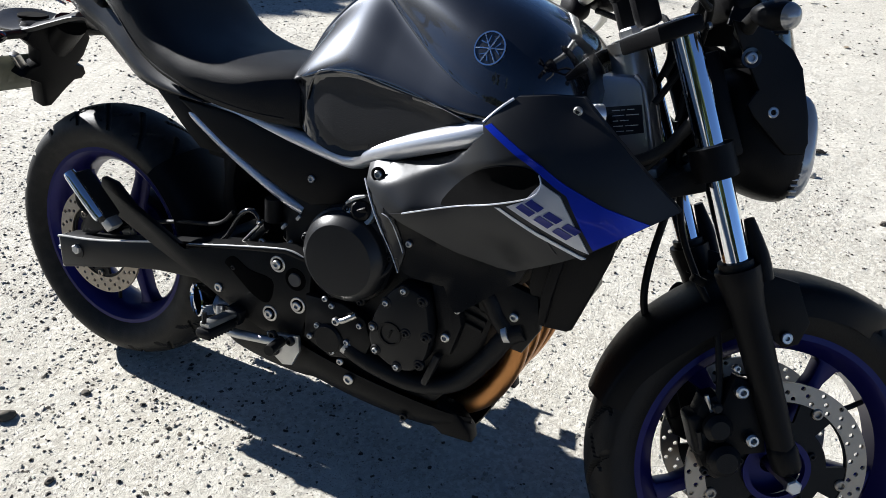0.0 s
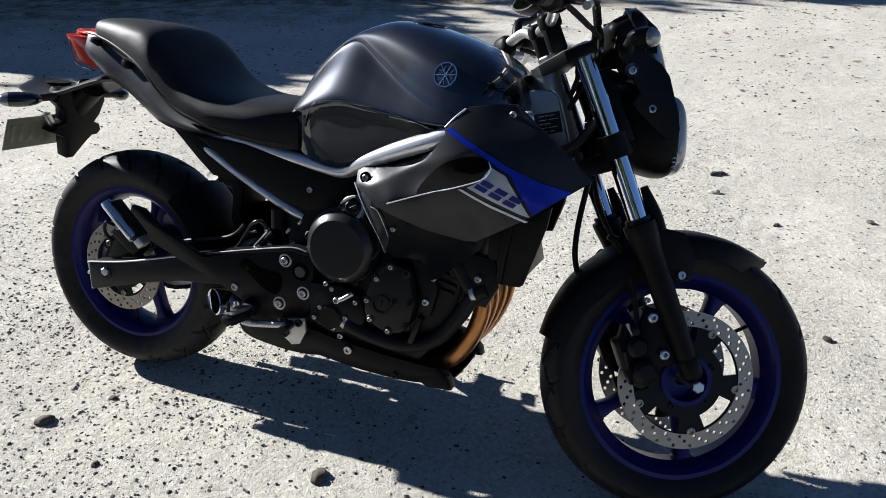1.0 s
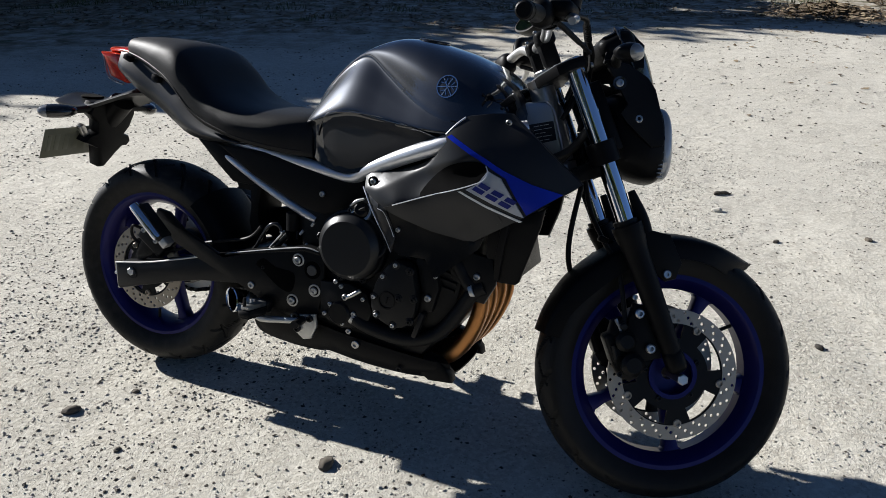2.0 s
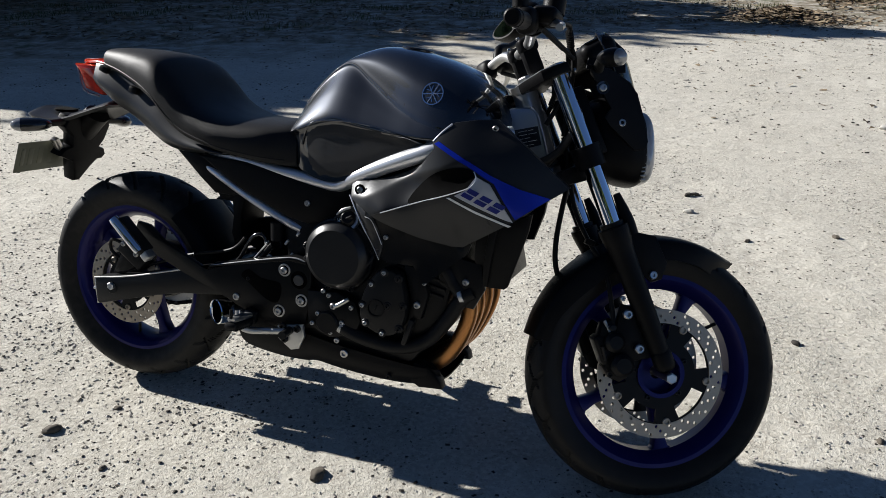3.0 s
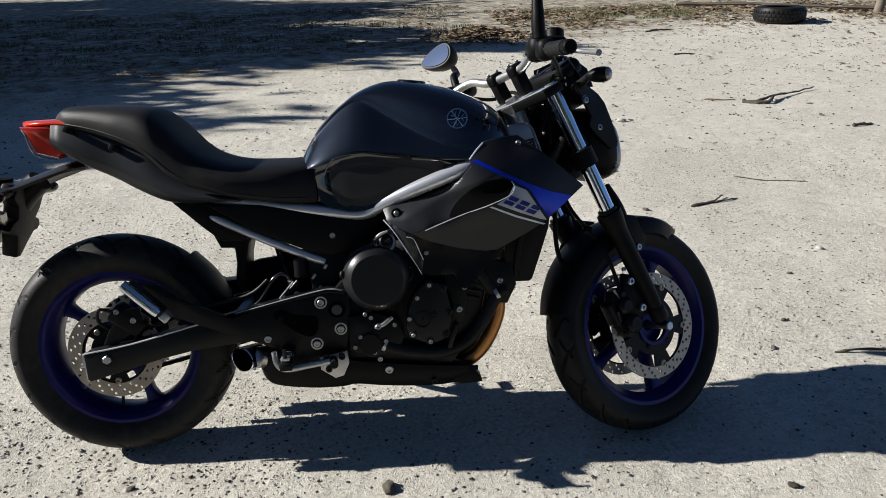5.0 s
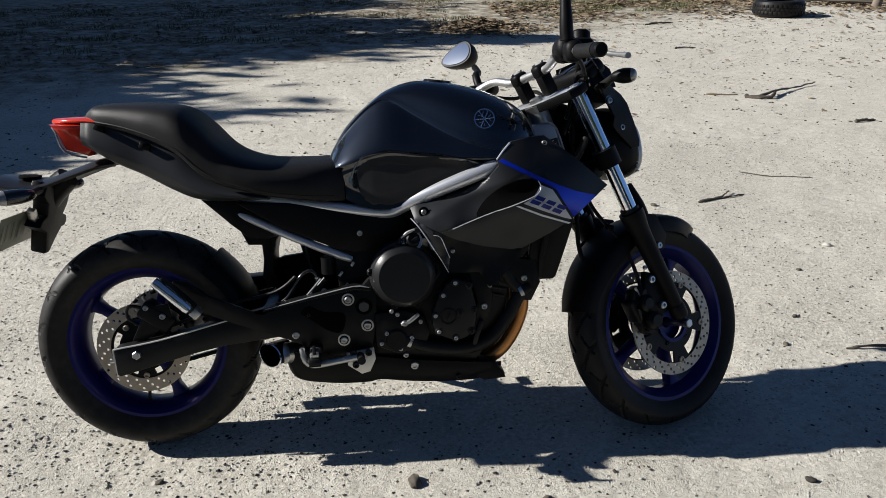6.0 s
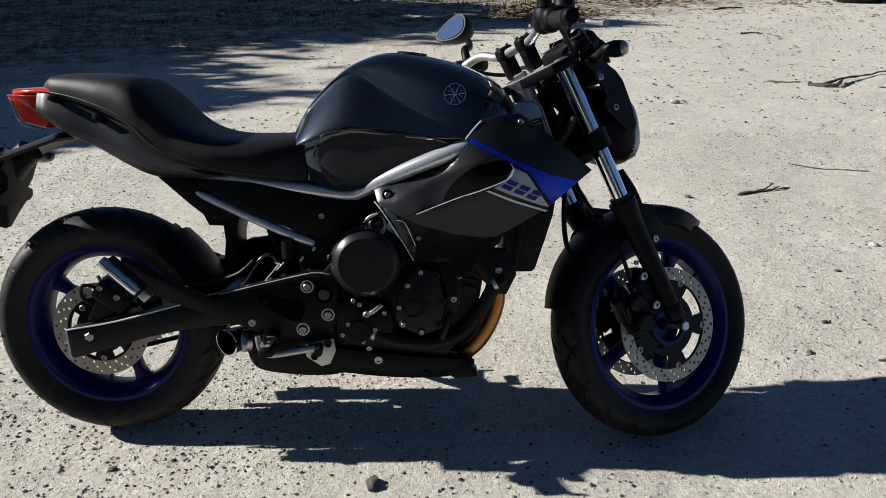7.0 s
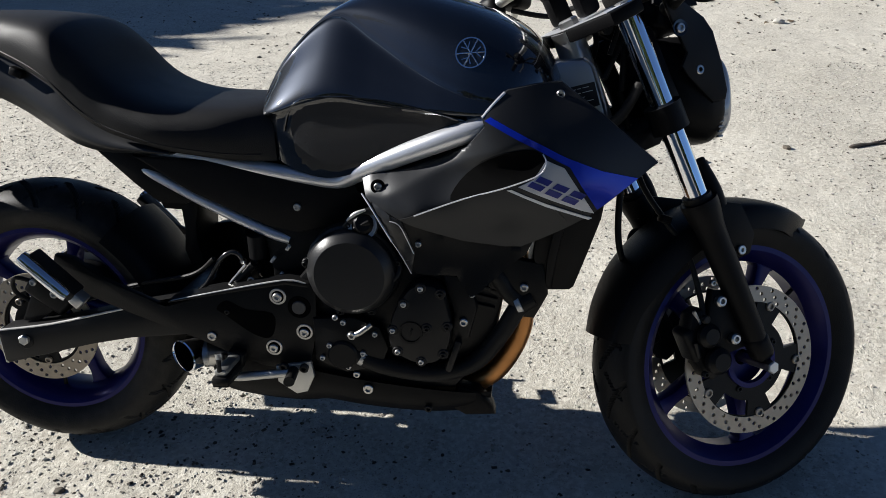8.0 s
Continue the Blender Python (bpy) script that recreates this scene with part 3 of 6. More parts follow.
for side in (-1, 1):
    part("clamp", steered(tube([on_fork(side, 0.708), on_fork(side, 0.752)], 0.033, 24, 1)), M_PLASTIC, lower)
    part("fork_cap", steered(tube([on_fork(side, 0.908), on_fork(side, 0.924)], 0.0150, 6, 1)), M_STEEL, upper, "bright hexagonal fork cap")
    bolt(upper, (0.462, side * 0.085, 0.938), 0.006, 0.006, (0.9, 0, 0.44), M_STEEL, STEER)
    part("bar_riser", steered(box((0.372, side * 0.050, 0.962), (0.038, 0.032, 0.070), (0, -26, 0), 0.009)), M_PLASTIC, upper)
for side in (-1, 1):
    part("clamp_cap", steered(box((0.359, side * 0.050, 0.993), (0.046, 0.036, 0.036), (0, -26, 0), 0.011)), M_PLASTIC, upper)
    for dx in (-0.014, 0.014):
        bolt(upper, (0.351 + dx, side * 0.050, 1.009 + dx * 0.48), 0.0045, 0.005, (-0.44, 0, 0.9), M_STEEL, STEER)
part("stem_nut", steered(puck((0.374, 0, 0.917), AXIS_UP, 0.018, 0.016, 6, 0.2)), M_STEEL, upper, "bright stem nut")
BARS = [(0.268, -0.375, 0.952), (0.300, -0.28, 0.978), (0.326, -0.21, 1.002), (0.345, -0.155, 1.012), (0.356, -0.09, 0.993), (0.358, -0.05, 0.990), (0.358, 0, 0.990)]
BARS = BARS + [(x, -y, z) for x, y, z in BARS[-2::-1]]
bars = part("handlebar", steered(tube(BARS, 0.0115, 16, 5)), M_ALU, bike, "brushed silver tubular handlebar")
for side in (-1, 1):
    part("grip", steered(tube([(0.299, side * 0.283, 0.977), (0.290, side * 0.31, 0.970), (0.264, side * 0.383, 0.950)], [0.0175, 0.0165, 0.0175], 20, 3)), M_RUBBER, bars, "black rubber grip")
    part("bar_end", steered(puck((0.264, side * 0.383, 0.950), (-0.33, side * 0.90, -0.25), 0.0165, 0.03, 20, 0.2)), M_PLASTIC, bars)
    part("switch_housing", steered(box((0.316, side * 0.240, 0.990), (0.046, 0.062, 0.056), (side * -12, 0, side * 24), 0.021)), M_PLASTIC, bars, "black switch housing")
    part("master_cylinder", steered(box((0.360, side * 0.222, 1.008), (0.058, 0.064, 0.036), (0, 8, side * 32), 0.016)), M_PLASTIC, bars)
    part("lever", steered(tube([(0.370, side * 0.235, 0.994), (0.378, side * 0.275, 0.980), (0.366, side * 0.335, 0.958), (0.345, side * 0.395, 0.938)], [0.009, 0.0068, 0.0056, 0.0072], 12, 5)), M_ALU, bars, "bright alloy hand lever")
    stem_line = [(0.342, 0.235, 1.016), (0.347, 0.255, 1.056), (0.380, 0.29, 1.075), (0.418, 0.37, 1.115)] if side > 0 else [(0.300, -0.242, 1.016), (0.296, -0.250, 1.060), (0.296, -0.268, 1.150), (0.310, -0.330, 1.190)]
    part("mirror_stem", steered(tube(stem_line, [0.017, 0.016, 0.010, 0.010] if side < 0 else [0.012, 0.0115, 0.009, 0.010], 12, 5)), M_PLASTIC, bars)
    part("cable", steered(tube([(0.352, side * 0.215, 0.986), (0.412, side * 0.16, 0.966), (0.445, side * 0.09, 0.97), (0.455, side * 0.05, 0.90), (0.42, side * 0.04, 0.82)], 0.0055, 8, 6)), M_RUBBER, bars)
part("brake_reservoir", steered(puck((0.377, -0.20, 1.021), (0.1, 0, 1), 0.024, 0.034, 24, 0.2)), M_PLASTIC, bars, "black brake fluid reservoir")
part("throttle_cable", steered(tube([(0.337, -0.235, 0.976), (0.365, -0.20, 0.985), (0.442, -0.13, 0.956), (0.45, -0.08, 0.96), (0.42, -0.06, 0.86)], 0.005, 8, 6)), M_RUBBER, bars)
part("brake_line", steered(tube([(0.385, -0.205, 1.005), (0.425, -0.150, 1.018), (0.436, -0.122, 1.008), (0.448, -0.095, 0.990), (0.470, -0.055, 0.965), (0.472, -0.03, 0.90), (0.468, -0.02, 0.80)], 0.0062, 10, 6)), M_RUBBER, bars)
for k in range(7):
    u = k / 6
    part("gaiter_rib", steered(puck((0.434 + 0.014 * u, -0.126 + 0.031 * u, 1.011 - 0.021 * u), (0.36, 0.78, -0.52), 0.0088, 0.003, 14, 0.3)), M_RUBBER, bars)
throttle = part("throttle_housing", steered(box((0.334, -0.188, 1.010), (0.056, 0.088, 0.062), (0, 0, -24), 0.026)), M_PLASTIC, bars, "rounded black throttle and switch housing")
part("housing_seam", steered(tube([(0.338 + 0.0295 * math.cos(a), -0.186 - 0.004 * math.cos(a), 1.010 + 0.0325 * math.sin(a)) for a in [math.pi * i / 8 for i in range(16)]], 0.0016, 6, 2, None, True)), M_RECESS_SHADE, throttle)
for dy in (-0.018, 0.018):
    part("screw", steered(puck((0.311 - 0.3 * dy, -0.190 + dy, 0.996), (-1, -0.4, -0.3), 0.0045, 0.006, 10, 0.2)), M_STEEL, throttle)
part("kill_switch", steered(box((0.304, -0.247, 1.032), (0.016, 0.012, 0.010), (0, 0, -32), 0.002)), M_RED, bars, "red stop switch")


def mirror_housing(side):
    """A rounded teardrop shell with the glass set into its rear face."""
    c = Vector((0.402, 0.425, 1.166)) if side > 0 else Vector((0.310, -0.385, 1.235))
    rings = []
    for d, s in ((-0.012, 0.97), (0.0, 1.0), (0.020, 0.95), (0.040, 0.77), (0.054, 0.42), (0.058, 0.05)):
        ring = []
        for i in range(28):
            a = 2 * math.pi * i / 28
            w = 0.064 * (1 + 0.14 * math.cos(a) * side)
            ring.append((d, w * s * math.cos(a) * side * 1.0, 0.038 * s * math.sin(a) * (1 - 0.22 * math.cos(a))))
        rings.append(ring)
    bm = bmesh.new()
    vs = [[bm.verts.new(p) for p in r] for r in rings]
    for a, b in zip(vs, vs[1:]):
        for i in range(28):
            bm.faces.new((a[i], a[(i + 1) % 28], b[(i + 1) % 28], b[i]))
    bm.faces.new(vs[0])
    bm.faces.new(vs[-1])
    m = Matrix.Translation(c) @ pose(0, 0, 0, side * -10, 12, side * 22)
    glass = bmesh.new()
    outer = [glass.verts.new((-0.0142, 0.86 * y, 0.82 * z)) for d, y, z in rings[1]]
    glass.faces.new(outer)
    ext = bmesh.ops.extrude_face_region(glass, geom=glass.faces[:])
    for v in ext["geom"]:
        if isinstance(v, bmesh.types.BMVert):
            v.co.x += 0.0015
    bm.transform(m)
    glass.transform(m)
    return bm, glass


for side in (-1, 1):
    shell, glass = mirror_housing(side)
    mir = part("mirror", steered(shell), M_PLASTIC, bike, "black rear-view mirror")
    part("mirror_glass", steered(glass), M_MIRROR, mir, "mirror glass that shows the sky", angle=30)

# ---- headlamp, shroud, meter ----
lamp_rings = []
for x, w, h0, h1 in ((0.515, 0.050, 0.755, 0.870), (0.545, 0.082, 0.720, 0.895), (0.600, 0.094, 0.700, 0.900), (0.632, 0.090, 0.697, 0.885), (0.644, 0.086, 0.703, 0.875)):
    zc, hh = (h0 + h1) / 2, (h1 - h0) / 2
    lamp_rings.append([(x + 0.10 * (0.80 - (zc + hh * math.sin(a))) * 0.9, w * abs(math.cos(a)) ** 0.7 * (1 if math.cos(a) > 0 else -1), zc + hh * abs(math.sin(a)) ** 0.8 * (1 if math.sin(a) > 0 else -1))
                       for a in [2 * math.pi * i / 20 for i in range(20)]])
lamp = part("headlamp", steered(skin(lamp_rings, 4, 2, 0, True, False, True)), M_PLASTIC, bike, "headlamp in a black bowl with a clear lens")
lens_rings = []
for k, dx in ((1.0, 0.000), (1.0, 0.010), (0.92, 0.018), (0.70, 0.024), (0.40, 0.028), (0.03, 0.029)):
    lens_rings.append([(0.645 + 1.1 * dx + 0.09 * (0.80 - (0.789 + k * (z - 0.789))), y * k * 0.98, 0.789 + k * (z - 0.789) * 0.98) for x, y, z in lamp_rings[-1]])
part("lens", steered(skin(lens_rings, 3, 2, 0, True, False, True)), M_LAMPLENS, lamp, "clear ribbed headlamp lens")
for i in range(7):
    z = 0.712 + i * 0.009
    part("lens_rib", steered(box((0.638 - 0.09 * (z - 0.80), -0.072 - 0.0018 * i, z), (0.012, 0.006, 0.004), (0, -8, 8), 0.001)), M_CLEARLENS, lamp)
for side in (-1, 1):
    cheek = [(0.478, 0.944), (0.540, 0.944), (0.590, 0.924), (0.610, 0.900), (0.630, 0.845), (0.643, 0.795), (0.639, 0.777), (0.612, 0.772), (0.548, 0.818), (0.532, 0.834), (0.546, 0.858), (0.498, 0.915)]
    ck = part("shroud", steered(plate(cheek, side * 0.088, side * 0.098, 0.004, 0, lambda x, z, s=side: s * 0.40 * max(0, 0.58 - x))), M_PLASTIC, lamp, "matt black headlamp side shroud")
    bolt(lamp, (0.519, side * 0.1250, 0.898), 0.0085, 0.006, (0, side, 0), M_STEEL, STEER, 0.5)
    bolt(lamp, (0.576, side * 0.1020, 0.830), 0.0085, 0.006, (0, side, 0), M_STEEL, STEER, 0.5)
    part("bolt_well", steered(lathe([(0.009, side * 0.1050), (0.0145, side * 0.1050), (0.0145, side * 0.1080), (0.009, side * 0.1070)], 20, Matrix.Translation((0.519, side * 0.0200, 0.898)))), M_GLOSS, lamp)
    part("bolt_well", steered(lathe([(0.009, side * 0.1050), (0.0145, side * 0.1050), (0.0145, side * 0.1080), (0.009, side * 0.1070)], 20, Matrix.Translation((0.576, -side * 0.0045, 0.830)))), M_GLOSS, lamp)
    part("bracket", steered(box((0.505, side * 0.08, 0.83), (0.03, 0.03, 0.16), (0, -26, 0), 0.006)), M_PLASTIC, lamp)
    aim = Matrix.Translation((0.489, side * 0.171, 0.949)) @ Vector((1, 0, 0)).rotation_difference(Vector((0.55, side * 0.83, -0.09))).to_matrix().to_4x4()
    ind, ilens = [], []
    for x, r in ((0.0, 0.003), (0.005, 0.011), (0.018, 0.019), (0.036, 0.024), (0.049, 0.0235), (0.0575, 0.0215)):
        ind.append([aim @ Vector((x, 0.95 * r * math.cos(a), r * 0.82 * math.sin(a))) for a in [2 * math.pi * i / 16 for i in range(16)]])
    turn = part("indicator", steered(skin(ind, 3, 2, 0, True, False, True)), M_PLASTIC, bike, "black front indicator with a clear lens")
    for x, r in ((0.058, 0.0216), (0.064, 0.0180), (0.068, 0.011), (0.070, 0.002)):
        ilens.append([aim @ Vector((x, 0.95 * r * math.cos(a), r * 0.82 * math.sin(a))) for a in [2 * math.pi * i / 16 for i in range(16)]])
    part("lens", steered(skin(ilens, 3, 2, 0, True, False, True)), M_CLEARLENS, turn, "clear lens")
    part("stalk", steered(tube([(0.495, side * 0.178, 0.949), (0.510, side * 0.10, 0.935)], [0.009, 0.014], 12, 1)), M_RUBBER, turn)
meter = part("meter", steered(box((0.520, 0, 0.994), (0.050, 0.170, 0.085), (0, 58, 0), 0.020)), M_PLASTIC, bike, "black instrument cluster")
part("dial_glass", steered(box((0.5062, -0.042, 1.0162), (0.003, 0.070, 0.050), (0, 58, 0), 0.001)), M_GLOSS, meter, "dark dial glass")
part("dial_glass", steered(box((0.5062, 0.042, 1.0162), (0.003, 0.070, 0.050), (0, 58, 0), 0.001)), M_GLOSS, meter)
scr = []
for v in (-1.0, -0.8, -0.45, 0.0, 0.45, 0.8, 1.0):
    k = abs(v)
    scr.append([(0.632 - 0.050 * k * k, v * 0.098, 0.925 - 0.020 * k), (0.612 - 0.070 * k * k, v * 0.092, 0.985 - 0.022 * k), (0.583 - 0.065 * k * k, v * 0.086, 1.032 - 0.022 * k), (0.550 - 0.042 * k * k, v * 0.074, 1.056 - 0.024 * k)])
screen = part("fly_screen", steered(skin(scr, 5, 4, 0.003)), M_GLOSS, bike, "small black fly screen over the headlamp")
for side in (-1, 1):
    part("screen_wing", steered(plate([(0.488, 0.945), (0.500, 1.000), (0.512, 1.030), (0.540, 1.036), (0.582, 1.000), (0.580, 0.945), (0.520, 0.935)], side * 0.086, side * 0.094, 0.003, 0, lambda x, z, s=side: -s * 0.35 * max(0, z - 0.94))), M_PLASTIC, screen)

# ---- frame, headstock ----
RAIL = [(0.370, 0.085, 0.806), (0.315, 0.130, 0.797), (0.262, 0.162, 0.780), (0.222, 0.177, 0.763), (0.155, 0.172, 0.738), (0.085, 0.157, 0.710), (0.010, 0.136, 0.677), (-0.028, 0.123, 0.657), (-0.052, 0.120, 0.652), (-0.082, 0.1185, 0.654), (-0.150, 0.1165, 0.664), (-0.290, 0.113, 0.687), (-0.403, 0.107, 0.705), (-0.500, 0.088, 0.738), (-0.600, 0.060, 0.785)]
RAIL_R = [0.017, 0.018, 0.019, 0.0195, 0.0195, 0.019, 0.018, 0.0170, 0.0155, 0.0148, 0.0145, 0.0145, 0.0145, 0.0145, 0.0145]
frame_tube = part("frame", tube([(x, -y, z) for x, y, z in RAIL], RAIL_R, 20, 6), M_FRAME, bike, "satin grey tubular frame rail")
part("far_rail", tube(RAIL, RAIL_R, 20, 6), M_FRAME, frame_tube)
for side in (-1, 1):
    part("seat_stay", tube([(-0.515, side * 0.080, 0.700), (-0.345, side * 0.106, 0.617), (-0.202, side * 0.115, 0.552), (-0.150, side * 0.108, 0.530)], 0.0112, 16, 5), M_FRAME, frame_tube)
    body("down_tube", tube([(0.39, side * 0.055, 0.745), (0.345, side * 0.11, 0.70), (0.30, side * 0.13, 0.62), (0.245, side * 0.12, 0.52)], 0.019, 14, 4), M_ENGINE, frame_tube)
    body("pivot_casting", plate([(-0.06, 0.66), (-0.15, 0.665), (-0.21, 0.58), (-0.19, 0.47), (-0.20, 0.34), (-0.12, 0.27), (-0.07, 0.30), (-0.08, 0.44), (-0.05, 0.56)], side * 0.078, side * 0.104, 0.008), M_ENGINE, frame_tube)
stem = body("headstock", tube([(0.4375, 0, 0.730), (0.371, 0, 0.900)], 0.029, 24, 1), M_HEAD, bike, "grey cast headstock with a rating label")
body("casting", plate([(0.285, 0.790), (0.315, 0.838), (0.352, 0.862), (0.396, 0.866), (0.414, 0.856), (0.426, 0.826), (0.447, 0.765), (0.450, 0.738), (0.42, 0.722), (0.35, 0.722), (0.300, 0.745)], -0.0388, 0.0388, 0.010), M_HEAD, stem, "satin cast box welded to the head tube")
for side in (-1, 1):
    body("weld_rib", tube([(0.398, side * 0.030, 0.8655), (0.413, side * 0.034, 0.853), (0.424, side * 0.036, 0.826), (0.444, side * 0.036, 0.765), (0.447, side * 0.034, 0.742)], 0.0042, 10, 5), M_HEAD, stem)
body("lower_lug", plate([(0.33, 0.712), (0.40, 0.722), (0.462, 0.735), (0.470, 0.712), (0.44, 0.690), (0.36, 0.680)], -0.045, 0.045, 0.010), M_HEAD, stem)
label = body("rating_label", plate([(0.362, 0.812), (0.418, 0.826), (0.430, 0.784), (0.374, 0.766)], -0.0395, -0.0385, 0), M_LABEL, stem, "black rating label with rows of white print")
for k in range(5):
    for w0, w1 in (((0.000, 0.012), (0.014, 0.020), (0.023, 0.034)), ((0.000, 0.018), (0.021, 0.040)), ((0.000, 0.008), (0.011, 0.024)), ((0.0, 0.015), (0.018, 0.038)), ((0.004, 0.016), (0.019, 0.030)))[k]:
        u0, u1 = 0.374 + k * 0.0022 + w0, 0.374 + k * 0.0022 + w1
        z = 0.8085 - k * 0.0080 + 0.26 * (w0 + 0.002)
        body("print", plate([(u0, z), (u1, z + 0.26 * (u1 - u0)), (u1 + 0.0003, z - 0.0011 + 0.26 * (u1 - u0)), (u0 + 0.0003, z - 0.0011)], -0.0399, -0.0395, 0), M_WHITE, stem)
body("head_nut", tube([(0.373, 0, 0.896), (0.366, 0, 0.912)], 0.030, 20, 1), M_STEEL, stem)
body("wiring_loom", tube([(0.33, -0.06, 0.745), (0.38, -0.075, 0.735), (0.43, -0.07, 0.745), (0.47, -0.05, 0.77), (0.50, -0.03, 0.82)], 0.010, 10, 6), M_RUBBER, bike)
body("wiring_loom", tube([(0.32, -0.085, 0.715), (0.38, -0.085, 0.712), (0.44, -0.06, 0.73), (0.48, -0.04, 0.79)], 0.007, 10, 6), M_RUBBER, bike)

# ---- tank ----
TX = (-0.200, -0.182, -0.145, -0.085, -0.035, 0.030, 0.100, 0.160, 0.215, 0.275, 0.315, 0.342, 0.358)
TT = (0.790, 0.825, 0.878, 0.933, 0.966, 0.986, 0.984, 0.972, 0.957, 0.932, 0.905, 0.872, 0.838)
TC = (0.780, 0.812, 0.866, 0.924, 0.941, 0.903, 0.860, 0.830, 0.812, 0.802, 0.798, 0.796, 0.796)
YC = (0.050, 0.060, 0.064, 0.066, 0.076, 0.108, 0.144, 0.170, 0.184, 0.183, 0.164, 0.130, 0.086)
YK = (0.085, 0.116, 0.138, 0.150, 0.156, 0.164, 0.175, 0.186, 0.192, 0.190, 0.170, 0.135, 0.090)
TB = (0.745, 0.720, 0.685, 0.664, 0.664, 0.685, 0.712, 0.736, 0.752, 0.766, 0.775, 0.782, 0.788)
YB = (0.070, 0.102, 0.126, 0.139, 0.144, 0.152, 0.160, 0.166, 0.168, 0.160, 0.140, 0.110, 0.075)


def tank_half(t, c, yc, yk, b, yb):
    """Half a cross-section: a shallow crown, a folded edge, a flank that leans out and then tucks in."""
    return [(0, t), (0.52 * yc, t - 0.09 * (t - c)), (0.86 * yc, t - 0.42 * (t - c)), (0.975 * yc, c + 0.12 * (t - c) + 0.002), (yc, c), (yc + 0.07 * (yk - yc), c - 0.05 * (c - b)),
            (yc + 0.60 * (yk - yc), c - 0.24 * (c - b)), (yk, c - 0.44 * (c - b)), (0.62 * yk + 0.38 * yb - 0.002, c - 0.56 * (c - b)), (0.30 * yk + 0.70 * yb, c - 0.82 * (c - b)), (yb, b)]


tank_rows = []
for x, t, c, yc, yk, b, yb in zip(TX, TT, TC, YC, YK, TB, YB):
    half = [(x, y, z) for y, z in tank_half(t, c, yc, yk, b, yb)]
    tank_rows.append([(x, -y, z) for x, y, z in half[::-1]] + half[1:])
tank = part("fuel_tank", skin(tank_rows, 10, 8, 0, True), M_TANK, bike, "glossy dark grey metallic fuel tank", angle=60)
part("filler_cap", puck((0.10, 0.0, 0.978), (0.12, 0, 1), 0.038, 0.009, 32, 0.3), M_GLOSS, tank, "black filler cap")


def tank_side(x, z):
    """Depth of the tank's side at a place on it."""
    t, c, yc, yk, b, yb = (np.interp(x, TX, a) for a in (TT, TC, YC, YK, TB, YB))
    half = tank_half(t, c, yc, yk, b, yb)[::-1]
    return float(np.interp(z, [q[1] for q in half], [q[0] for q in half]))


for side in (-1, 1):
    seam = [(-0.136, 0.745), (-0.124, 0.778), (-0.097, 0.802), (-0.03, 0.809), (0.058, 0.805), (0.144, 0.789), (0.219, 0.767)]
    part("pad_seam", tube([(x, side * (tank_side(x, z) + 0.0022), z) for x, z in seam], 0.0022, 8, 5), M_TANK, tank, "raised seam round the knee recess")
    bx, bz, d = 0.206, 0.884, 0.012
    e = Vector((bx, side * (tank_side(bx, bz) + 0.0020), bz))
    nx = -(tank_side(bx + d, bz) - tank_side(bx - d, bz)) / (2 * d)
    nz = -(tank_side(bx, bz + d) - tank_side(bx, bz - d)) / (2 * d)
    nrm = Vector((nx, side, nz)).normalized()
    em = Matrix.Translation(e) @ Vector((0, 1, 0)).rotation_difference(nrm).to_matrix().to_4x4()
    badge = part("badge", lathe([(0.0238, -0.004), (0.0260, -0.004), (0.0260, 0.0034), (0.0238, 0.0034)], 40, em), M_CHROME, tank, "round chrome badge")
    disc = puck((0, -0.004, 0), (0, 1, 0), 0.0236, 0.0055, 40, 0.1)
    disc.transform(em)
    part("badge_field", disc, M_TANK, badge)
    for k in range(3):
        bar = plate([(-0.0238, -0.0010), (0.0238, -0.0010), (0.0238, 0.0010), (-0.0238, 0.0010)], 0.0012, 0.0030, 0.0004)
        bar.transform(em @ Matrix.Rotation(radians(30 + 60 * k), 4, "Y"))
        part("badge_bar", bar, M_CHROME, badge)
        for q in (-1, 1):
            fork_bar = plate([(0.0075, 0.0), (0.0085, -0.0018), (0.0165, q * 0.0085 - 0.0010), (0.0172, q * 0.0085 + 0.0012)], 0.0012, 0.0028, 0)
            fork_bar.transform(em @ Matrix.Rotation(radians(90 + 120 * k), 4, "Y"))
            part("badge_bar", fork_bar, M_CHROME, badge)

# ---- seat and tail ----
SX = (-0.822, -0.806, -0.775, -0.70, -0.62, -0.565, -0.52, -0.47, -0.42, -0.35, -0.25, -0.185, -0.160)
ST = (0.925, 0.943, 0.953, 0.955, 0.951, 0.940, 0.906, 0.850, 0.818, 0.800, 0.796, 0.797, 0.790)
SL = (0.915, 0.908, 0.906, 0.890, 0.862, 0.830, 0.785, 0.755, 0.740, 0.722, 0.705, 0.697, 0.695)
SW = (0.024, 0.038, 0.062, 0.088, 0.114, 0.130, 0.136, 0.142, 0.150, 0.155, 0.145, 0.122, 0.110)
seat_rows = []
for x, t, lo, w in zip(SX, ST, SL, SW):
    half = [(x, 0, t), (x, 0.52 * w, t - 0.03 * (t - lo)), (x, 0.86 * w, t - 0.18 * (t - lo)), (x, w, t - 0.52 * (t - lo)), (x, w * 0.99, lo + 0.08 * (t - lo)), (x, w * 0.93, lo - 0.004)]
    seat_rows.append([(x, -y, z) for x, y, z in half[::-1]] + half[1:])
seat = body("seat", drift(skin(seat_rows, 8, 6, 0, True)), M_SEAT, bike, "black textured vinyl dual seat, stepped up behind", angle=60)
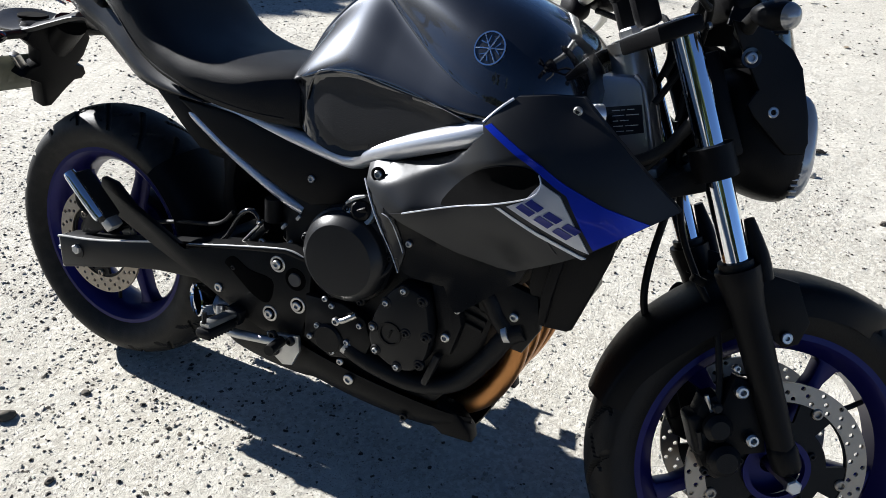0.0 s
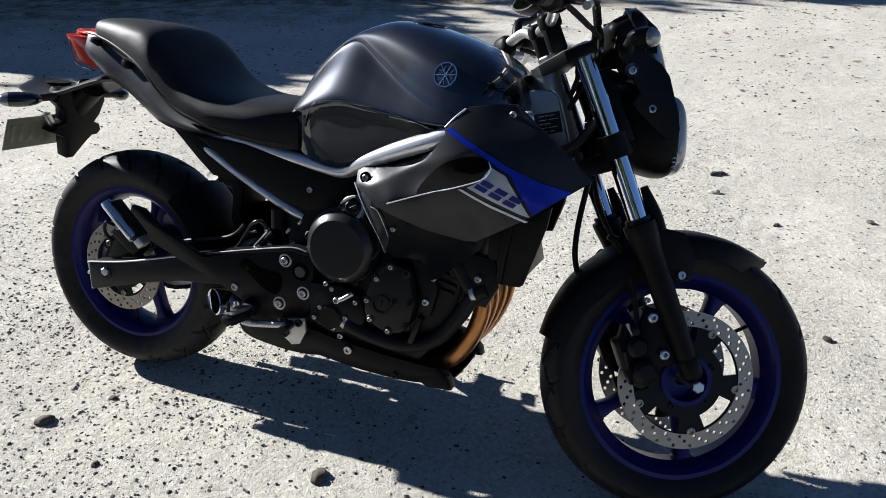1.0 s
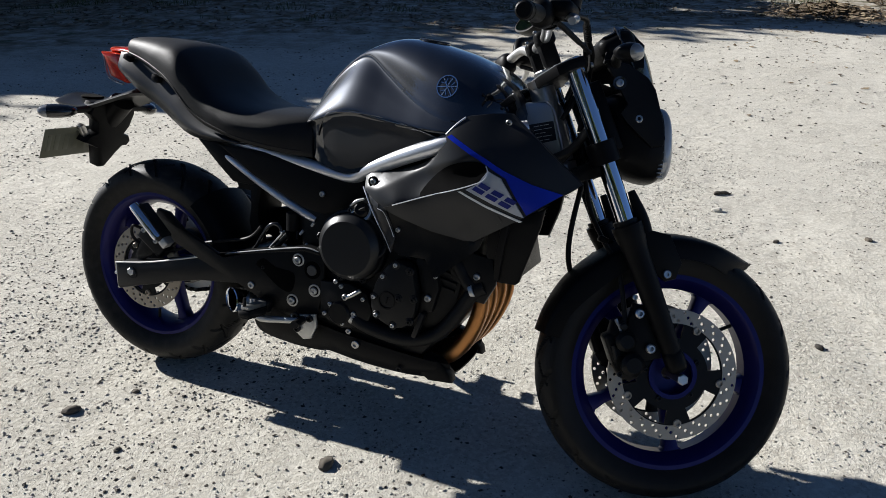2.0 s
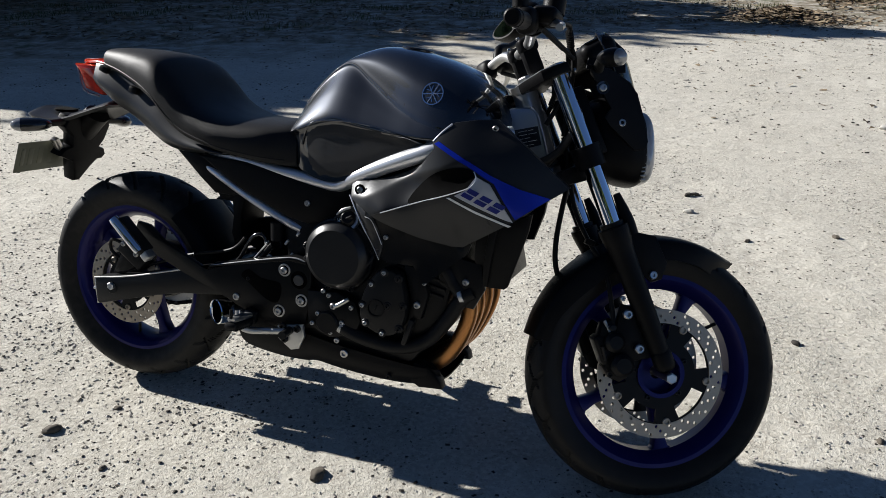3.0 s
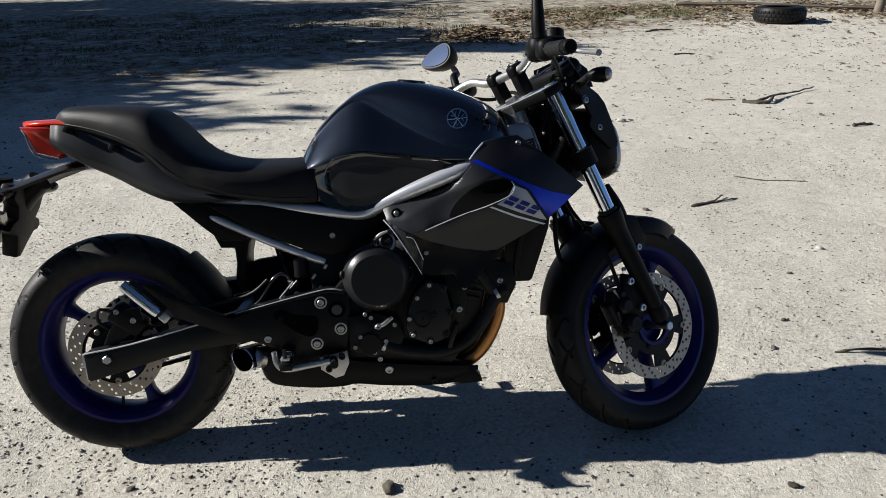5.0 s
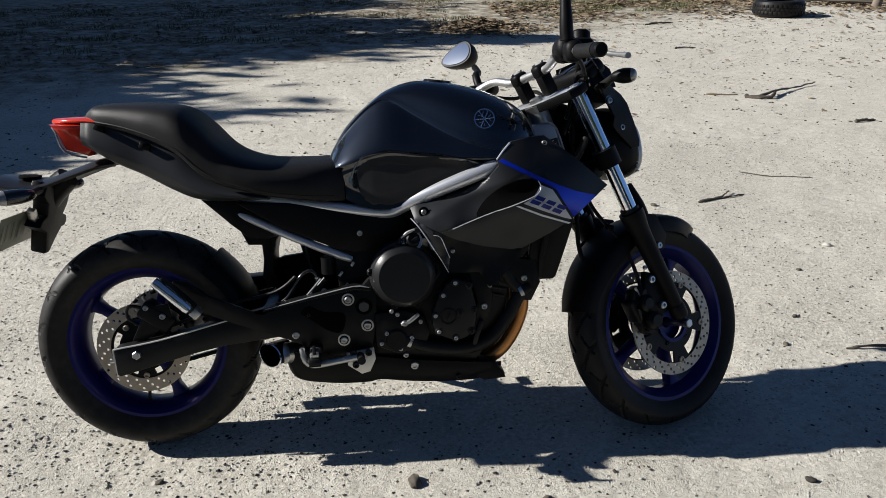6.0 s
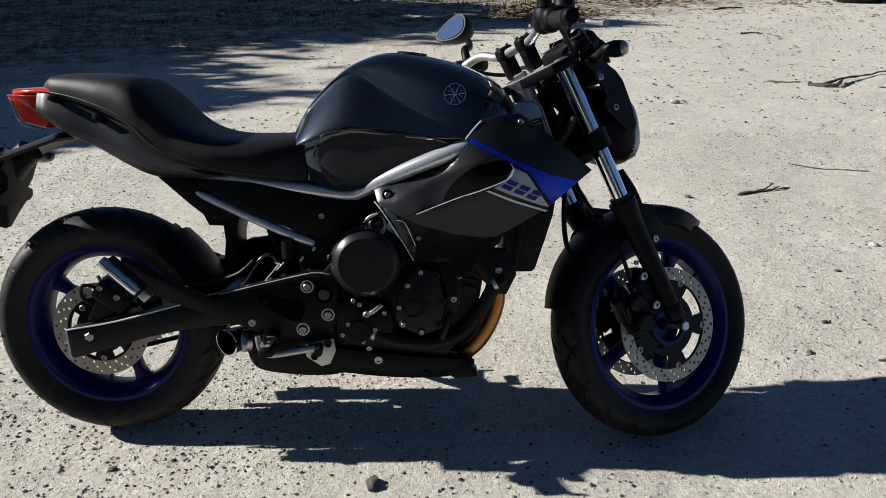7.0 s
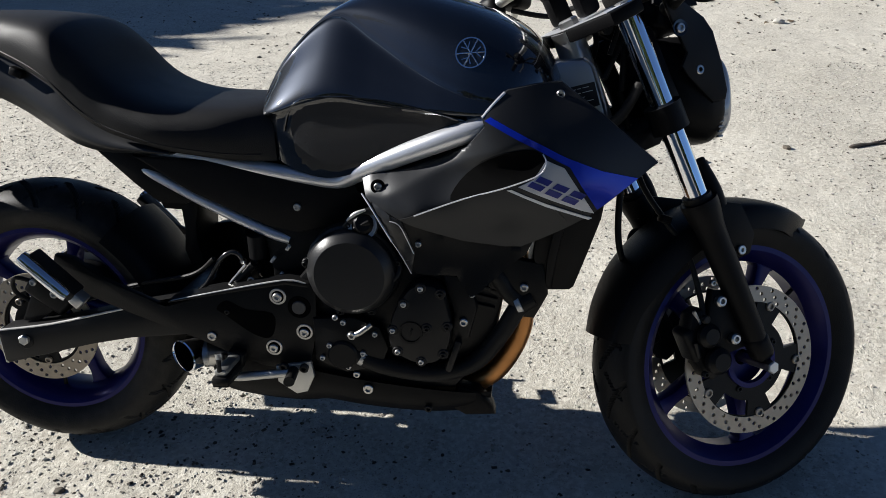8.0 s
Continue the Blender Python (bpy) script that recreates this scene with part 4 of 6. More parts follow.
body("seat_piping", drift(tube([(x, -w * 0.985, lo + 0.10 * (t - lo)) for x, t, lo, w in list(zip(SX, ST, SL, SW))[1:-1]], 0.0022, 8, 3)), M_SEAT, seat)

CX = (-0.822, -0.810, -0.79, -0.74, -0.67, -0.60, -0.54, -0.48, -0.41, -0.35)
CT = (0.906, 0.905, 0.904, 0.899, 0.882, 0.855, 0.800, 0.762, 0.738, 0.724)
CB = (0.852, 0.846, 0.835, 0.805, 0.772, 0.735, 0.712, 0.704, 0.706, 0.706)
CW = (0.058, 0.062, 0.068, 0.076, 0.084, 0.100, 0.118, 0.132, 0.142, 0.146)
tail_rows = []
for x, t, b, w in zip(CX, CT, CB, CW):
    half = [(x, w * 0.80, t + 0.006), (x, w * 0.87, t - 0.08 * (t - b)), (x, w, t - 0.58 * (t - b)), (x, w * 0.93, b + 0.16 * (t - b)), (x, w * 0.74, b), (x, 0, b + 0.004)]
    tail_rows.append(half + [(x, -y, z) for x, y, z in half[-2::-1]])
tail = body("tail_cowl", drift(skin(tail_rows, 5, 4, 0.003)), M_FAIR, bike, "satin dark grey tail cowl under the seat", angle=60)
for x, z in ((-0.766, 0.897), (-0.654, 0.849)):
    body("helmet_hook", drift(box((x, -float(np.interp(x, CX, CW)) * 0.99, z), (0.026, 0.014, 0.016), (0, 24, 0), 0.003)), M_PLASTIC, tail)
lamp_pts = []
for x, t, b, w in ((-0.914, 0.917, 0.909, 0.006), (-0.902, 0.921, 0.905, 0.016), (-0.86, 0.923, 0.906, 0.036), (-0.81, 0.924, 0.905, 0.050), (-0.775, 0.922, 0.900, 0.058)):
    lamp_pts.append([(x, w * abs(math.cos(a)) ** 0.6 * (1 if math.cos(a) > 0 else -1), (t + b) / 2 + (t - b) / 2 * math.sin(a)) for a in [2 * math.pi * (i + 0.5) / 16 for i in range(16)]])
tl = body("tail_light", skin(lamp_pts, 3, 2, 0, True, False, True), M_RED, bike, "red tail light at the end of the seat")
body("lower_lens", plate([(-0.905, 0.908), (-0.888, 0.890), (-0.868, 0.840), (-0.815, 0.824), (-0.790, 0.850), (-0.800, 0.904)], -0.046, 0.046, 0.012), M_RED, tl)
for y in (-0.047, 0.047):
    body("lens_edge", tube([(-0.898, y * 0.8, 0.900), (-0.888, y * 0.9, 0.888), (-0.868, y, 0.838), (-0.816, y, 0.822)], 0.0026, 8, 3), M_CLEARLENS, tl)
blade = []
for x, z, w in ((-0.75, 0.818, 0.060), (-0.80, 0.812, 0.062), (-0.87, 0.790, 0.066), (-0.94, 0.768, 0.074), (-1.00, 0.768, 0.082), (-1.045, 0.776, 0.080), (-1.062, 0.780, 0.060)):
    blade.append([(x, 0.012 + y * w, z - 0.016 * abs(y) ** 3) for y in (-1, -0.9, -0.5, 0, 0.5, 0.9, 1)])
rear_guard = body("rear_mudguard", skin(blade, 4, 3, 0.010), M_FAIR, bike, "dark grey rear mudguard that carries the number plate")
turn_about = Matrix.Translation((-0.945, 0.012, 0.745)) @ Matrix.Rotation(radians(15), 4, "Y") @ Matrix.Rotation(radians(90), 4, "Z")
hanger = plate([(-0.060, 0.020), (0.045, 0.020), (0.056, -0.012), (0.048, -0.055), (0.036, -0.078), (0.052, -0.085), (0.058, -0.102), (0.050, -0.116), (0.036, -0.118), (0.020, -0.140), (-0.006, -0.182), (-0.022, -0.182), (-0.034, -0.120), (-0.072, -0.098), (-0.060, -0.080), (-0.040, -0.072), (-0.044, -0.040), (-0.070, -0.012)], -0.022, 0.022, 0.007)
hanger.transform(turn_about)
body("plate_arm", hanger, M_PLASTIC, rear_guard)
body("arm_brace", tube([(-0.90, 0.012, 0.765), (-0.95, 0.012, 0.72), (-0.985, 0.010, 0.65)], [0.030, 0.032, 0.020], 14, 4), M_PLASTIC, rear_guard)
body("lamp_bracket", box((-0.968, -0.050, 0.672), (0.020, 0.014, 0.060), (28, 14, 0), 0.003), M_STEEL, rear_guard)
# Flat near-black disc painted as the dark of a hole.
body("mud_hole", puck((-0.985, -0.010, 0.770), (0.1, 0, 1), 0.026, 0.006, 24, 0.2), M_RECESS_SHADE, rear_guard)
nplate = body("number_plate", box((-1.012, -0.058, 0.646), (0.003, 0.165, 0.090), (0, 20, 0), 0.001), M_PLATE, rear_guard, "cream number plate with plain dark bars")
for k in range(6):
    body("plate_bar", box((-1.0145, -0.120 + 0.025 * k, 0.646), (0.002, 0.013, 0.050), (0, 20, 0), 0.0005), M_LABEL, nplate)
    body("embossed_bar", box((-1.0098, -0.120 + 0.025 * k, 0.646), (0.002, 0.013, 0.050), (0, 20, 0), 0.0007), M_PLATE, nplate)
for side in (-1, 1):
    pod = []
    aim = Matrix.Translation((-0.925, 0.012 + side * 0.105, 0.742)) @ Vector((1, 0, 0)).rotation_difference(Vector((-0.78, side * 0.60, -0.02))).to_matrix().to_4x4()
    for x, r in ((0.0, 0.003), (0.008, 0.014), (0.030, 0.022), (0.060, 0.024), (0.074, 0.023)):
        pod.append([aim @ Vector((x, 1.05 * r * math.cos(a), 0.80 * r * math.sin(a))) for a in [2 * math.pi * i / 14 for i in range(14)]])
    rpod = body("rear_indicator", skin(pod, 3, 2, 0, True, False, True), M_GLOSS, rear_guard, "black rear indicator with a clear lens")
    pod = []
    for x, r in ((0.0745, 0.0235), (0.088, 0.020), (0.098, 0.012), (0.102, 0.002)):
        pod.append([aim @ Vector((x, 1.05 * r * math.cos(a), 0.80 * r * math.sin(a))) for a in [2 * math.pi * i / 14 for i in range(14)]])
    body("lens", skin(pod, 3, 2, 0, True, False, True), M_CLEARLENS, rpod, "clear lens")
    body("indicator_stalk", tube([(-0.942, 0.012 + side * 0.120, 0.742), (-0.940, 0.012 + side * 0.05, 0.745)], [0.009, 0.012], 10, 1), M_RUBBER, rear_guard)

# ---- side covers under the seat ----
for side in (-1, 1):
    cover = body("side_cover", plate([(-0.02, 0.660), (-0.14, 0.663), (-0.30, 0.692), (-0.44, 0.700), (-0.33, 0.628), (-0.19, 0.565), (-0.13, 0.552), (-0.04, 0.575), (0.0, 0.62)], side * 0.085, side * 0.112, 0.006), M_PLASTIC, bike, "black plastic side cover under the seat")
    bolt(cover, (-0.127, side * 0.112, 0.605), 0.0075, 0.005, (0, side, 0))
    body("splash_panel", plate([(-0.53, 0.705), (-0.44, 0.70), (-0.33, 0.625), (-0.32, 0.612), (-0.362, 0.595), (-0.415, 0.598), (-0.458, 0.635)], side * 0.060, side * 0.085, 0.006), M_PLASTIC, cover)
body("inner_mudguard", box((-0.40, 0, 0.655), (0.04, 0.14, 0.12), (0, -30, 0), 0.012), M_PLASTIC, bike, "black inner mudguard")
inner = body("rear_splash_wall", plate([(-0.395, 0.50), (-0.385, 0.45), (-0.365, 0.40), (-0.15, 0.40), (-0.15, 0.56), (-0.262, 0.530), (-0.30, 0.524), (-0.35, 0.518)], 0.025, 0.050, 0.005), M_PLASTIC, bike, "black plastic wall between rear tyre and engine")
body("flap", plate([(-0.462, 0.645), (-0.428, 0.571), (-0.392, 0.569), (-0.390, 0.53), (-0.396, 0.485), (-0.385, 0.450), (-0.350, 0.450), (-0.364, 0.50), (-0.362, 0.54), (-0.352, 0.580), (-0.338, 0.60), (-0.34, 0.66)], -0.050, 0.050, 0.008), M_PLASTIC, inner, "black plastic flap hanging under the seat")
body("splash_guard", plate([(-0.39, 0.655), (-0.20, 0.640), (-0.20, 0.590), (-0.245, 0.580), (-0.262, 0.602), (-0.34, 0.618)], -0.060, 0.060, 0.006), M_PLASTIC, bike, "black plastic splash guard")
body("battery_box", box((-0.24, 0, 0.64), (0.24, 0.15, 0.11), (0, 8, 0), 0.012), M_PLASTIC, bike)
body("air_box", box((0.03, 0, 0.64), (0.22, 0.20, 0.13), (0, 0, 0), 0.02), M_PLASTIC, bike)
shock = body("shock_absorber", tube([(-0.285, -0.005, 0.60), (-0.225, -0.005, 0.36)], 0.020, 16, 1), M_DARKGREY, bike, "black single rear shock with a coil spring")
coil = [(-0.283 + 0.052 * k / 60, -0.005 + 0.030 * math.cos(k * 0.75), 0.59 - 0.205 * k / 60 + 0.030 * math.sin(k * 0.75) * 0.25) for k in range(61)]
body("spring", tube(coil, 0.0055, 8, 1), M_ENGINE, shock)
body("vent_hose", tube([(-0.345, -0.10, 0.425), (-0.322, -0.108, 0.445), (-0.292, -0.112, 0.492), (-0.268, -0.112, 0.510), (-0.250, -0.110, 0.502), (-0.244, -0.106, 0.470)], 0.0050, 12, 6), M_GLOSS, bike, "black rubber hose")
body("hose_clip", puck((-0.246, -0.108, 0.488), (0.2, 0, 1), 0.0072, 0.006, 14, 0.2), M_STEEL, bike, "bright hose clip")
body("brake_switch", tube([(-0.268, -0.115, 0.440), (-0.222, -0.118, 0.490)], 0.0075, 12, 1), M_DARKGREY, bike)
bolt(bike, (-0.228, -0.122, 0.458), 0.0075, 0.006)
for k in range(5):
    body("switch_ring", puck((-0.262 + 0.008 * k, -0.1152, 0.4465 + 0.0087 * k), (0.68, -0.04, 0.73), 0.0088, 0.002, 14, 0.3), M_STEEL if k == 4 else M_DARKGREY, bike)
body("brake_spring", tube([(-0.280, -0.124, 0.440), (-0.234, -0.126, 0.492)], 0.0030, 8, 1), M_STEEL, bike)
for x, z, w in ((-0.182, 0.500, 0.016), (-0.168, 0.470, 0.011), (-0.150, 0.525, 0.013)):
    body("loom_clip", box((x, -0.118, z), (w, 0.006, 0.007), (0, -52, 0), 0.002), M_GLINT_METAL, bike, "bright metal loom clip")
res = body("brake_reservoir", tube([(-0.215, -0.105, 0.50), (-0.215, -0.105, 0.545)], 0.018, 16, 1), M_PLASTIC, bike)

# ---- side fairing ----
FP = np.array([(0.039, 0.664, 0.173), (0.008, 0.632, 0.164), (0.002, 0.676, 0.150), (0.331, 0.735, 0.221), (0.411, 0.637, 0.208), (0.515, 0.708, 0.160), (0.223, 0.790, 0.203), (0.265, 0.832, 0.182), (0.355, 0.840, 0.155),
               (0.275, 0.555, 0.160), (0.123, 0.590, 0.185), (0.111, 0.627, 0.208), (0.212, 0.667, 0.212), (0.10, 0.708, 0.160), (0.17, 0.737, 0.172), (0.42, 0.768, 0.185), (0.30, 0.640, 0.214), (0.205, 0.462, 0.186), (0.10, 0.508, 0.186), (0.30, 0.538, 0.168)])


def tps(r):
    return np.where(r > 1e-9, r * r * np.log(np.maximum(r, 1e-9)), 0)


_k = len(FP)
_a = np.zeros((_k + 3, _k + 3))
_a[:_k, :_k] = tps(np.linalg.norm(FP[:, None, :2] - FP[None, :, :2], axis=2)) + np.eye(_k) * 2e-4
_a[:_k, _k:] = np.c_[np.ones(_k), FP[:, :2]]
_a[_k:, :_k] = _a[:_k, _k:].T
FW = np.linalg.solve(_a, np.r_[FP[:, 2], 0, 0, 0])


SHOULDER_X = (0.004, 0.022, 0.052, 0.095, 0.152, 0.197, 0.228)
SHOULDER_Z = (0.676, 0.687, 0.685, 0.695, 0.716, 0.741, 0.778)
CREASE_X = (0.060, 0.107, 0.150, 0.192, 0.257, 0.307, 0.340)
CREASE_Z = (0.606, 0.624, 0.6405, 0.656, 0.679, 0.699, 0.712)


def fair_y(x, z):
    """How far the fairing's skin stands out from the bike's middle plane."""
    r = np.linalg.norm(FP[:, :2] - np.array((x, z)), axis=1)
    y = float(FW[:_k] @ tps(r) + FW[_k] + FW[_k + 1] * x + FW[_k + 2] * z)
    lip = float(np.interp(x, (0.0, 0.045, 0.10, 0.17, 0.21), (0.040, 0.038, 0.022, 0.010, 0.0)))
    top = max(0.0, lip - max(0.0, float(np.interp(x, SHOULDER_X, SHOULDER_Z)) - z))
    back = max(0.0, 0.012 - max(0.0, x - 0.000)) if z > 0.60 else 0.0
    scoop = min(1.0, max(0.0, (z - float(np.interp(x, CREASE_X, CREASE_Z))) / 0.062))
    scoop = math.sin(math.pi * scoop) * min(1.0, max(0.0, (x - 0.06) / 0.14)) * min(1.0, max(0.0, (0.345 - x) / 0.05))
    return y - 0.42 * top - 9.0 * back * back - 0.011 * scoop


def panel(outline, thick, lift, side, surface, step=0.02, roll=0.0012):
    """A curved panel cut to an outline in x, z that follows surface(x, z); its rim rolls inwards."""
    bm = bmesh.new()
    bm.faces.new([bm.verts.new((x, 0, z)) for x, z in outline])
    xs, zs = [p[0] for p in outline], [p[1] for p in outline]
    for axis, lo, hi in ((0, min(xs), max(xs)), (2, min(zs), max(zs))):
        k = lo + step
        while k < hi:
            co, no = [0, 0, 0], [0, 0, 0]
            co[axis], no[axis] = k, 1
            bmesh.ops.bisect_plane(bm, geom=bm.verts[:] + bm.edges[:] + bm.faces[:], plane_co=co, plane_no=no)
            k += step
    bmesh.ops.triangulate(bm, faces=[f for f in bm.faces if len(f.verts) > 4])
    rim = {v for e in bm.edges if e.is_boundary for v in e.verts}
    ext = bmesh.ops.extrude_face_region(bm, geom=bm.faces[:])
    top = {v for v in ext["geom"] if isinstance(v, bmesh.types.BMVert)}
    rim2 = {v for v in top if any(w in rim for e in v.link_edges for w in e.verts)}
    for v in bm.verts:
        d = surface(v.co.x, v.co.z) + lift
        if v not in top:
            d -= thick
        elif v in rim2:
            d -= roll
        v.co.y = side * d
    return bm


MAIN = [(0.004, 0.676), (0.022, 0.687), (0.052, 0.685), (0.095, 0.695), (0.152, 0.716), (0.197, 0.741), (0.228, 0.778), (0.224, 0.791), (0.242, 0.813), (0.264, 0.834), (0.312, 0.842), (0.354, 0.844), (0.427, 0.79), (0.521, 0.71), (0.467, 0.674), (0.414, 0.636),
        (0.347, 0.593), (0.292, 0.556), (0.264, 0.553), (0.192, 0.568), (0.125, 0.589), (0.062, 0.62), (0.016, 0.642)]
LOWER = [(0.014, 0.644), (0.062, 0.62), (0.125, 0.589), (0.192, 0.57), (0.264, 0.556), (0.312, 0.564), (0.302, 0.538), (0.215, 0.463), (0.202, 0.46), (0.177, 0.498), (0.12, 0.5), (0.097, 0.508), (0.072, 0.563), (0.047, 0.608)]
STRIPE = [(0.228, 0.789), (0.238, 0.795), (0.300, 0.763), (0.362, 0.732), (0.424, 0.706), (0.486, 0.688), (0.45, 0.664), (0.418, 0.641), (0.394, 0.676), (0.369, 0.716), (0.333, 0.735), (0.282, 0.761)]
DECAL = [(0.33, 0.728), (0.36, 0.715), (0.388, 0.673), (0.413, 0.635), (0.394, 0.64), (0.342, 0.66), (0.285, 0.684), (0.31, 0.698)]
INTAKE = [(0.170, 0.652), (0.186, 0.684), (0.222, 0.718), (0.262, 0.738), (0.301, 0.743), (0.32, 0.738), (0.326, 0.726), (0.32, 0.712), (0.307, 0.702), (0.257, 0.681), (0.215, 0.666)]
BLADE = [(0.092, 0.618), (0.107, 0.624), (0.150, 0.6405), (0.192, 0.656), (0.257, 0.679), (0.295, 0.694), (0.330, 0.665), (0.366, 0.622), (0.342, 0.600), (0.290, 0.565), (0.264, 0.561), (0.192, 0.576), (0.125, 0.597), (0.080, 0.614)]


def blade_y(x, z):
    """The lower part of the fairing, proud of the scoop above it."""
    return fair_y(x, z) + 0.0032 * min(1, max(0.4, (0.300 - x) / 0.05))


PAD = [(-0.129, 0.752), (-0.118, 0.776), (-0.094, 0.7975), (-0.03, 0.8045), (0.058, 0.8005), (0.144, 0.7845), (0.205, 0.766), (0.160, 0.742), (0.100, 0.720), (0.030, 0.694), (-0.035, 0.674), (-0.085, 0.674), (-0.118, 0.690)]
for side in (-1, 1):
    part("knee_pad", panel(PAD, 0.004, 0.0016, side, tank_side, 0.012, 0.0012), M_PAD, tank, "dark textured knee recess", angle=50)
for side in (-1, 1):
    fair = body("side_fairing", panel(MAIN, 0.014, 0, side, fair_y, 0.006, 0.0), M_FAIR, bike, "satin dark grey side fairing with blue and silver graphics", angle=50)
    body("blue_stripe", panel(STRIPE, 0.004, 0.0028, side, fair_y, 0.02, 0.0), M_BLUE, fair, "blue painted stripe that widens to the front", angle=50)
    body("silver_panel", panel(DECAL, 0.004, 0.0032, side, fair_y, 0.02, 0.0), M_SILVER, fair, "silver graphic panel", angle=50)
    # No opening is cut; a near-black overlay paints the intake's inner shade.
    body("intake", panel([(p[0], p[1]) for p in catmull(INTAKE, 3, True)], 0.004, 0.0028, side, fair_y, 0.02, 0.0), M_RECESS_SHADE, fair, "black overlay painted as the shade inside the intake", angle=50)
    body("fairing_blade", panel(BLADE, 0.003, 0, side, blade_y, 0.0105, 0.0), M_FAIR, fair, angle=50)
    lip = [(0.107, 0.624), (0.192, 0.656), (0.257, 0.679), (0.307, 0.699), (0.324, 0.71), (0.33, 0.725), (0.324, 0.738)]
    body("crease", tube([(x, side * (blade_y(x, z) + 0.0006), z) for x, z in lip], 0.0013, 8, 5), M_FRAME, fair, "thin bright crease line")
    front_edge = [(0.224, 0.793), (0.242, 0.814), (0.26, 0.831)]
    body("edge_line", tube([(x, side * (fair_y(x, z) - 0.001), z) for x, z in front_edge], 0.0026, 8, 4), M_SILVER, fair)
    line = [(0.266, 0.677), (0.274, 0.6785), (0.334, 0.653), (0.410, 0.626), (0.404, 0.6235), (0.334, 0.6475)]
    body("pin_stripe", panel(line, 0.004, 0.0032, side, fair_y, 0.03, 0.0), M_WHITE, fair, "white pin stripe")
    # plain slanted blocks stand for the marking
    marks = ([(0, 0), (0.95, 0), (0.95, 0.44), (0, 0.44)], [(0.10, 0.56), (1, 0.56), (1, 1), (0.10, 1)])
    for k in range(3):
        x0, z0 = 0.300 + 0.0285 * k, 0.6865 - 0.0128 * k
        for shape in marks:
            blk = [(x0 + u * 0.0230 + v * 0.0185, z0 - 0.0100 * u + v * 0.0180) for u, v in shape]
            body("graphic_block", panel(blk, 0.004, 0.0044, side, fair_y, 0.03, 0.0), M_DECAL, fair)
    low = body("lower_fairing", panel(LOWER, 0.010, -0.009, side, fair_y), M_ENGINE, bike, "satin black lower fairing", angle=50)
    for (x, z), host in (((0.039, 0.664), fair), ((0.109, 0.560), low)):
        y = fair_y(x, z) + (-0.006 if host is low else 0.004)
        if host is fair:
            # Near-black ring paints the shade round the sunken bolt.
            body("bolt_well", lathe([(0.006, side * (y - 0.002)), (0.0130, side * (y - 0.002)), (0.0130, side * (y + 0.0010)), (0.010, side * (y + 0.0018)), (0.008, side * (y - 0.001))], 24, Matrix.Translation((x, 0, z))), M_RECESS_SHADE, host)
        bolt(host, (x, side * (y - 0.003), z), 0.0074 if host is fair else 0.0058, 0.007, (0, side, 0))
    bolt(fair, (0.352, side * (fair_y(0.352, 0.826) - 0.002), 0.826), 0.007, 0.005, (0, side, 0))
    wing = [(0.012, 0.648), (0.062, 0.614), (0.08, 0.608), (0.102, 0.543), (0.096, 0.506), (0.062, 0.568)]
    wp = body("corner_cover", panel(wing, 0.010, -0.004, side, fair_y, 0.012, 0.003), M_COVER, bike, "small satin grey corner cover with a bright edge")
    body("bright_edge", tube([(x, side * (fair_y(x, z) - 0.003), z) for x, z in ((0.006, 0.646), (0.026, 0.624), (0.046, 0.594), (0.062, 0.566))], 0.0018, 8, 3), M_FRAME, wp)
    body("bright_edge", tube([(x, side * (fair_y(x, z) - 0.003), z) for x, z in ((0.062, 0.566), (0.080, 0.536), (0.096, 0.506))], 0.0010, 8, 3), M_FRAME, wp)
    body("bright_edge", tube([(x, side * (fair_y(x, z) - 0.002), z) for x, z in ((0.060, 0.606), (0.078, 0.600), (0.092, 0.566), (0.101, 0.543))], 0.0010, 8, 3), M_FRAME, wp)

# ---- radiator ----
rad = body("radiator", box((0.345, 0, 0.545), (0.040, 0.22, 0.18), (0, -14, 0), 0.006), M_ENGINE, bike, "black radiator behind plastic shrouds")
for k in range(20):
    t = k / 19
    body("radiator_fin", box((0.330 + 0.044 * t, 0, 0.462 + 0.17 * t), (0.05, 0.21, 0.002), (0, -14, 0), 0.0005), M_ENGINE, rad)
for side in (-1, 1):
    sh = [(0.320, 0.600), (0.415, 0.632), (0.440, 0.640), (0.434, 0.600), (0.414, 0.532), (0.392, 0.462), (0.384, 0.456), (0.342, 0.459), (0.326, 0.480), (0.315, 0.53)]
    if side > 0:
        sh = [(x - 0.02, max(z, 0.52)) for x, z in sh if z > 0.47]
    s = body("radiator_shroud", plate(sh, side * 0.140, side * 0.160, 0.005, 0, lambda x, z, q=side: -q * (0.22 * max(0, x - 0.34) + 0.16 * max(0, 0.60 - z))), M_PLASTIC, bike, "black plastic radiator shroud with slots")
    body("shroud_rib", plate([(0.352, 0.605), (0.372, 0.612), (0.358, 0.530), (0.350, 0.465), (0.338, 0.465), (0.340, 0.53)], side * 0.160, side * 0.168, 0.003, 0, lambda x, z, q=side: -q * (0.22 * max(0, x - 0.34) + 0.16 * max(0, 0.60 - z))), M_PLASTIC, s)
body("radiator_hose", tube([(-0.036, -0.150, 0.336), (0.0, -0.155, 0.312), (0.06, -0.158, 0.295), (0.14, -0.156, 0.288), (0.210, -0.150, 0.312), (0.258, -0.146, 0.37), (0.290, -0.143, 0.425), (0.318, -0.14, 0.445)], 0.0175, 16, 6), M_RUBBER, bike, "thick black rubber coolant hose")
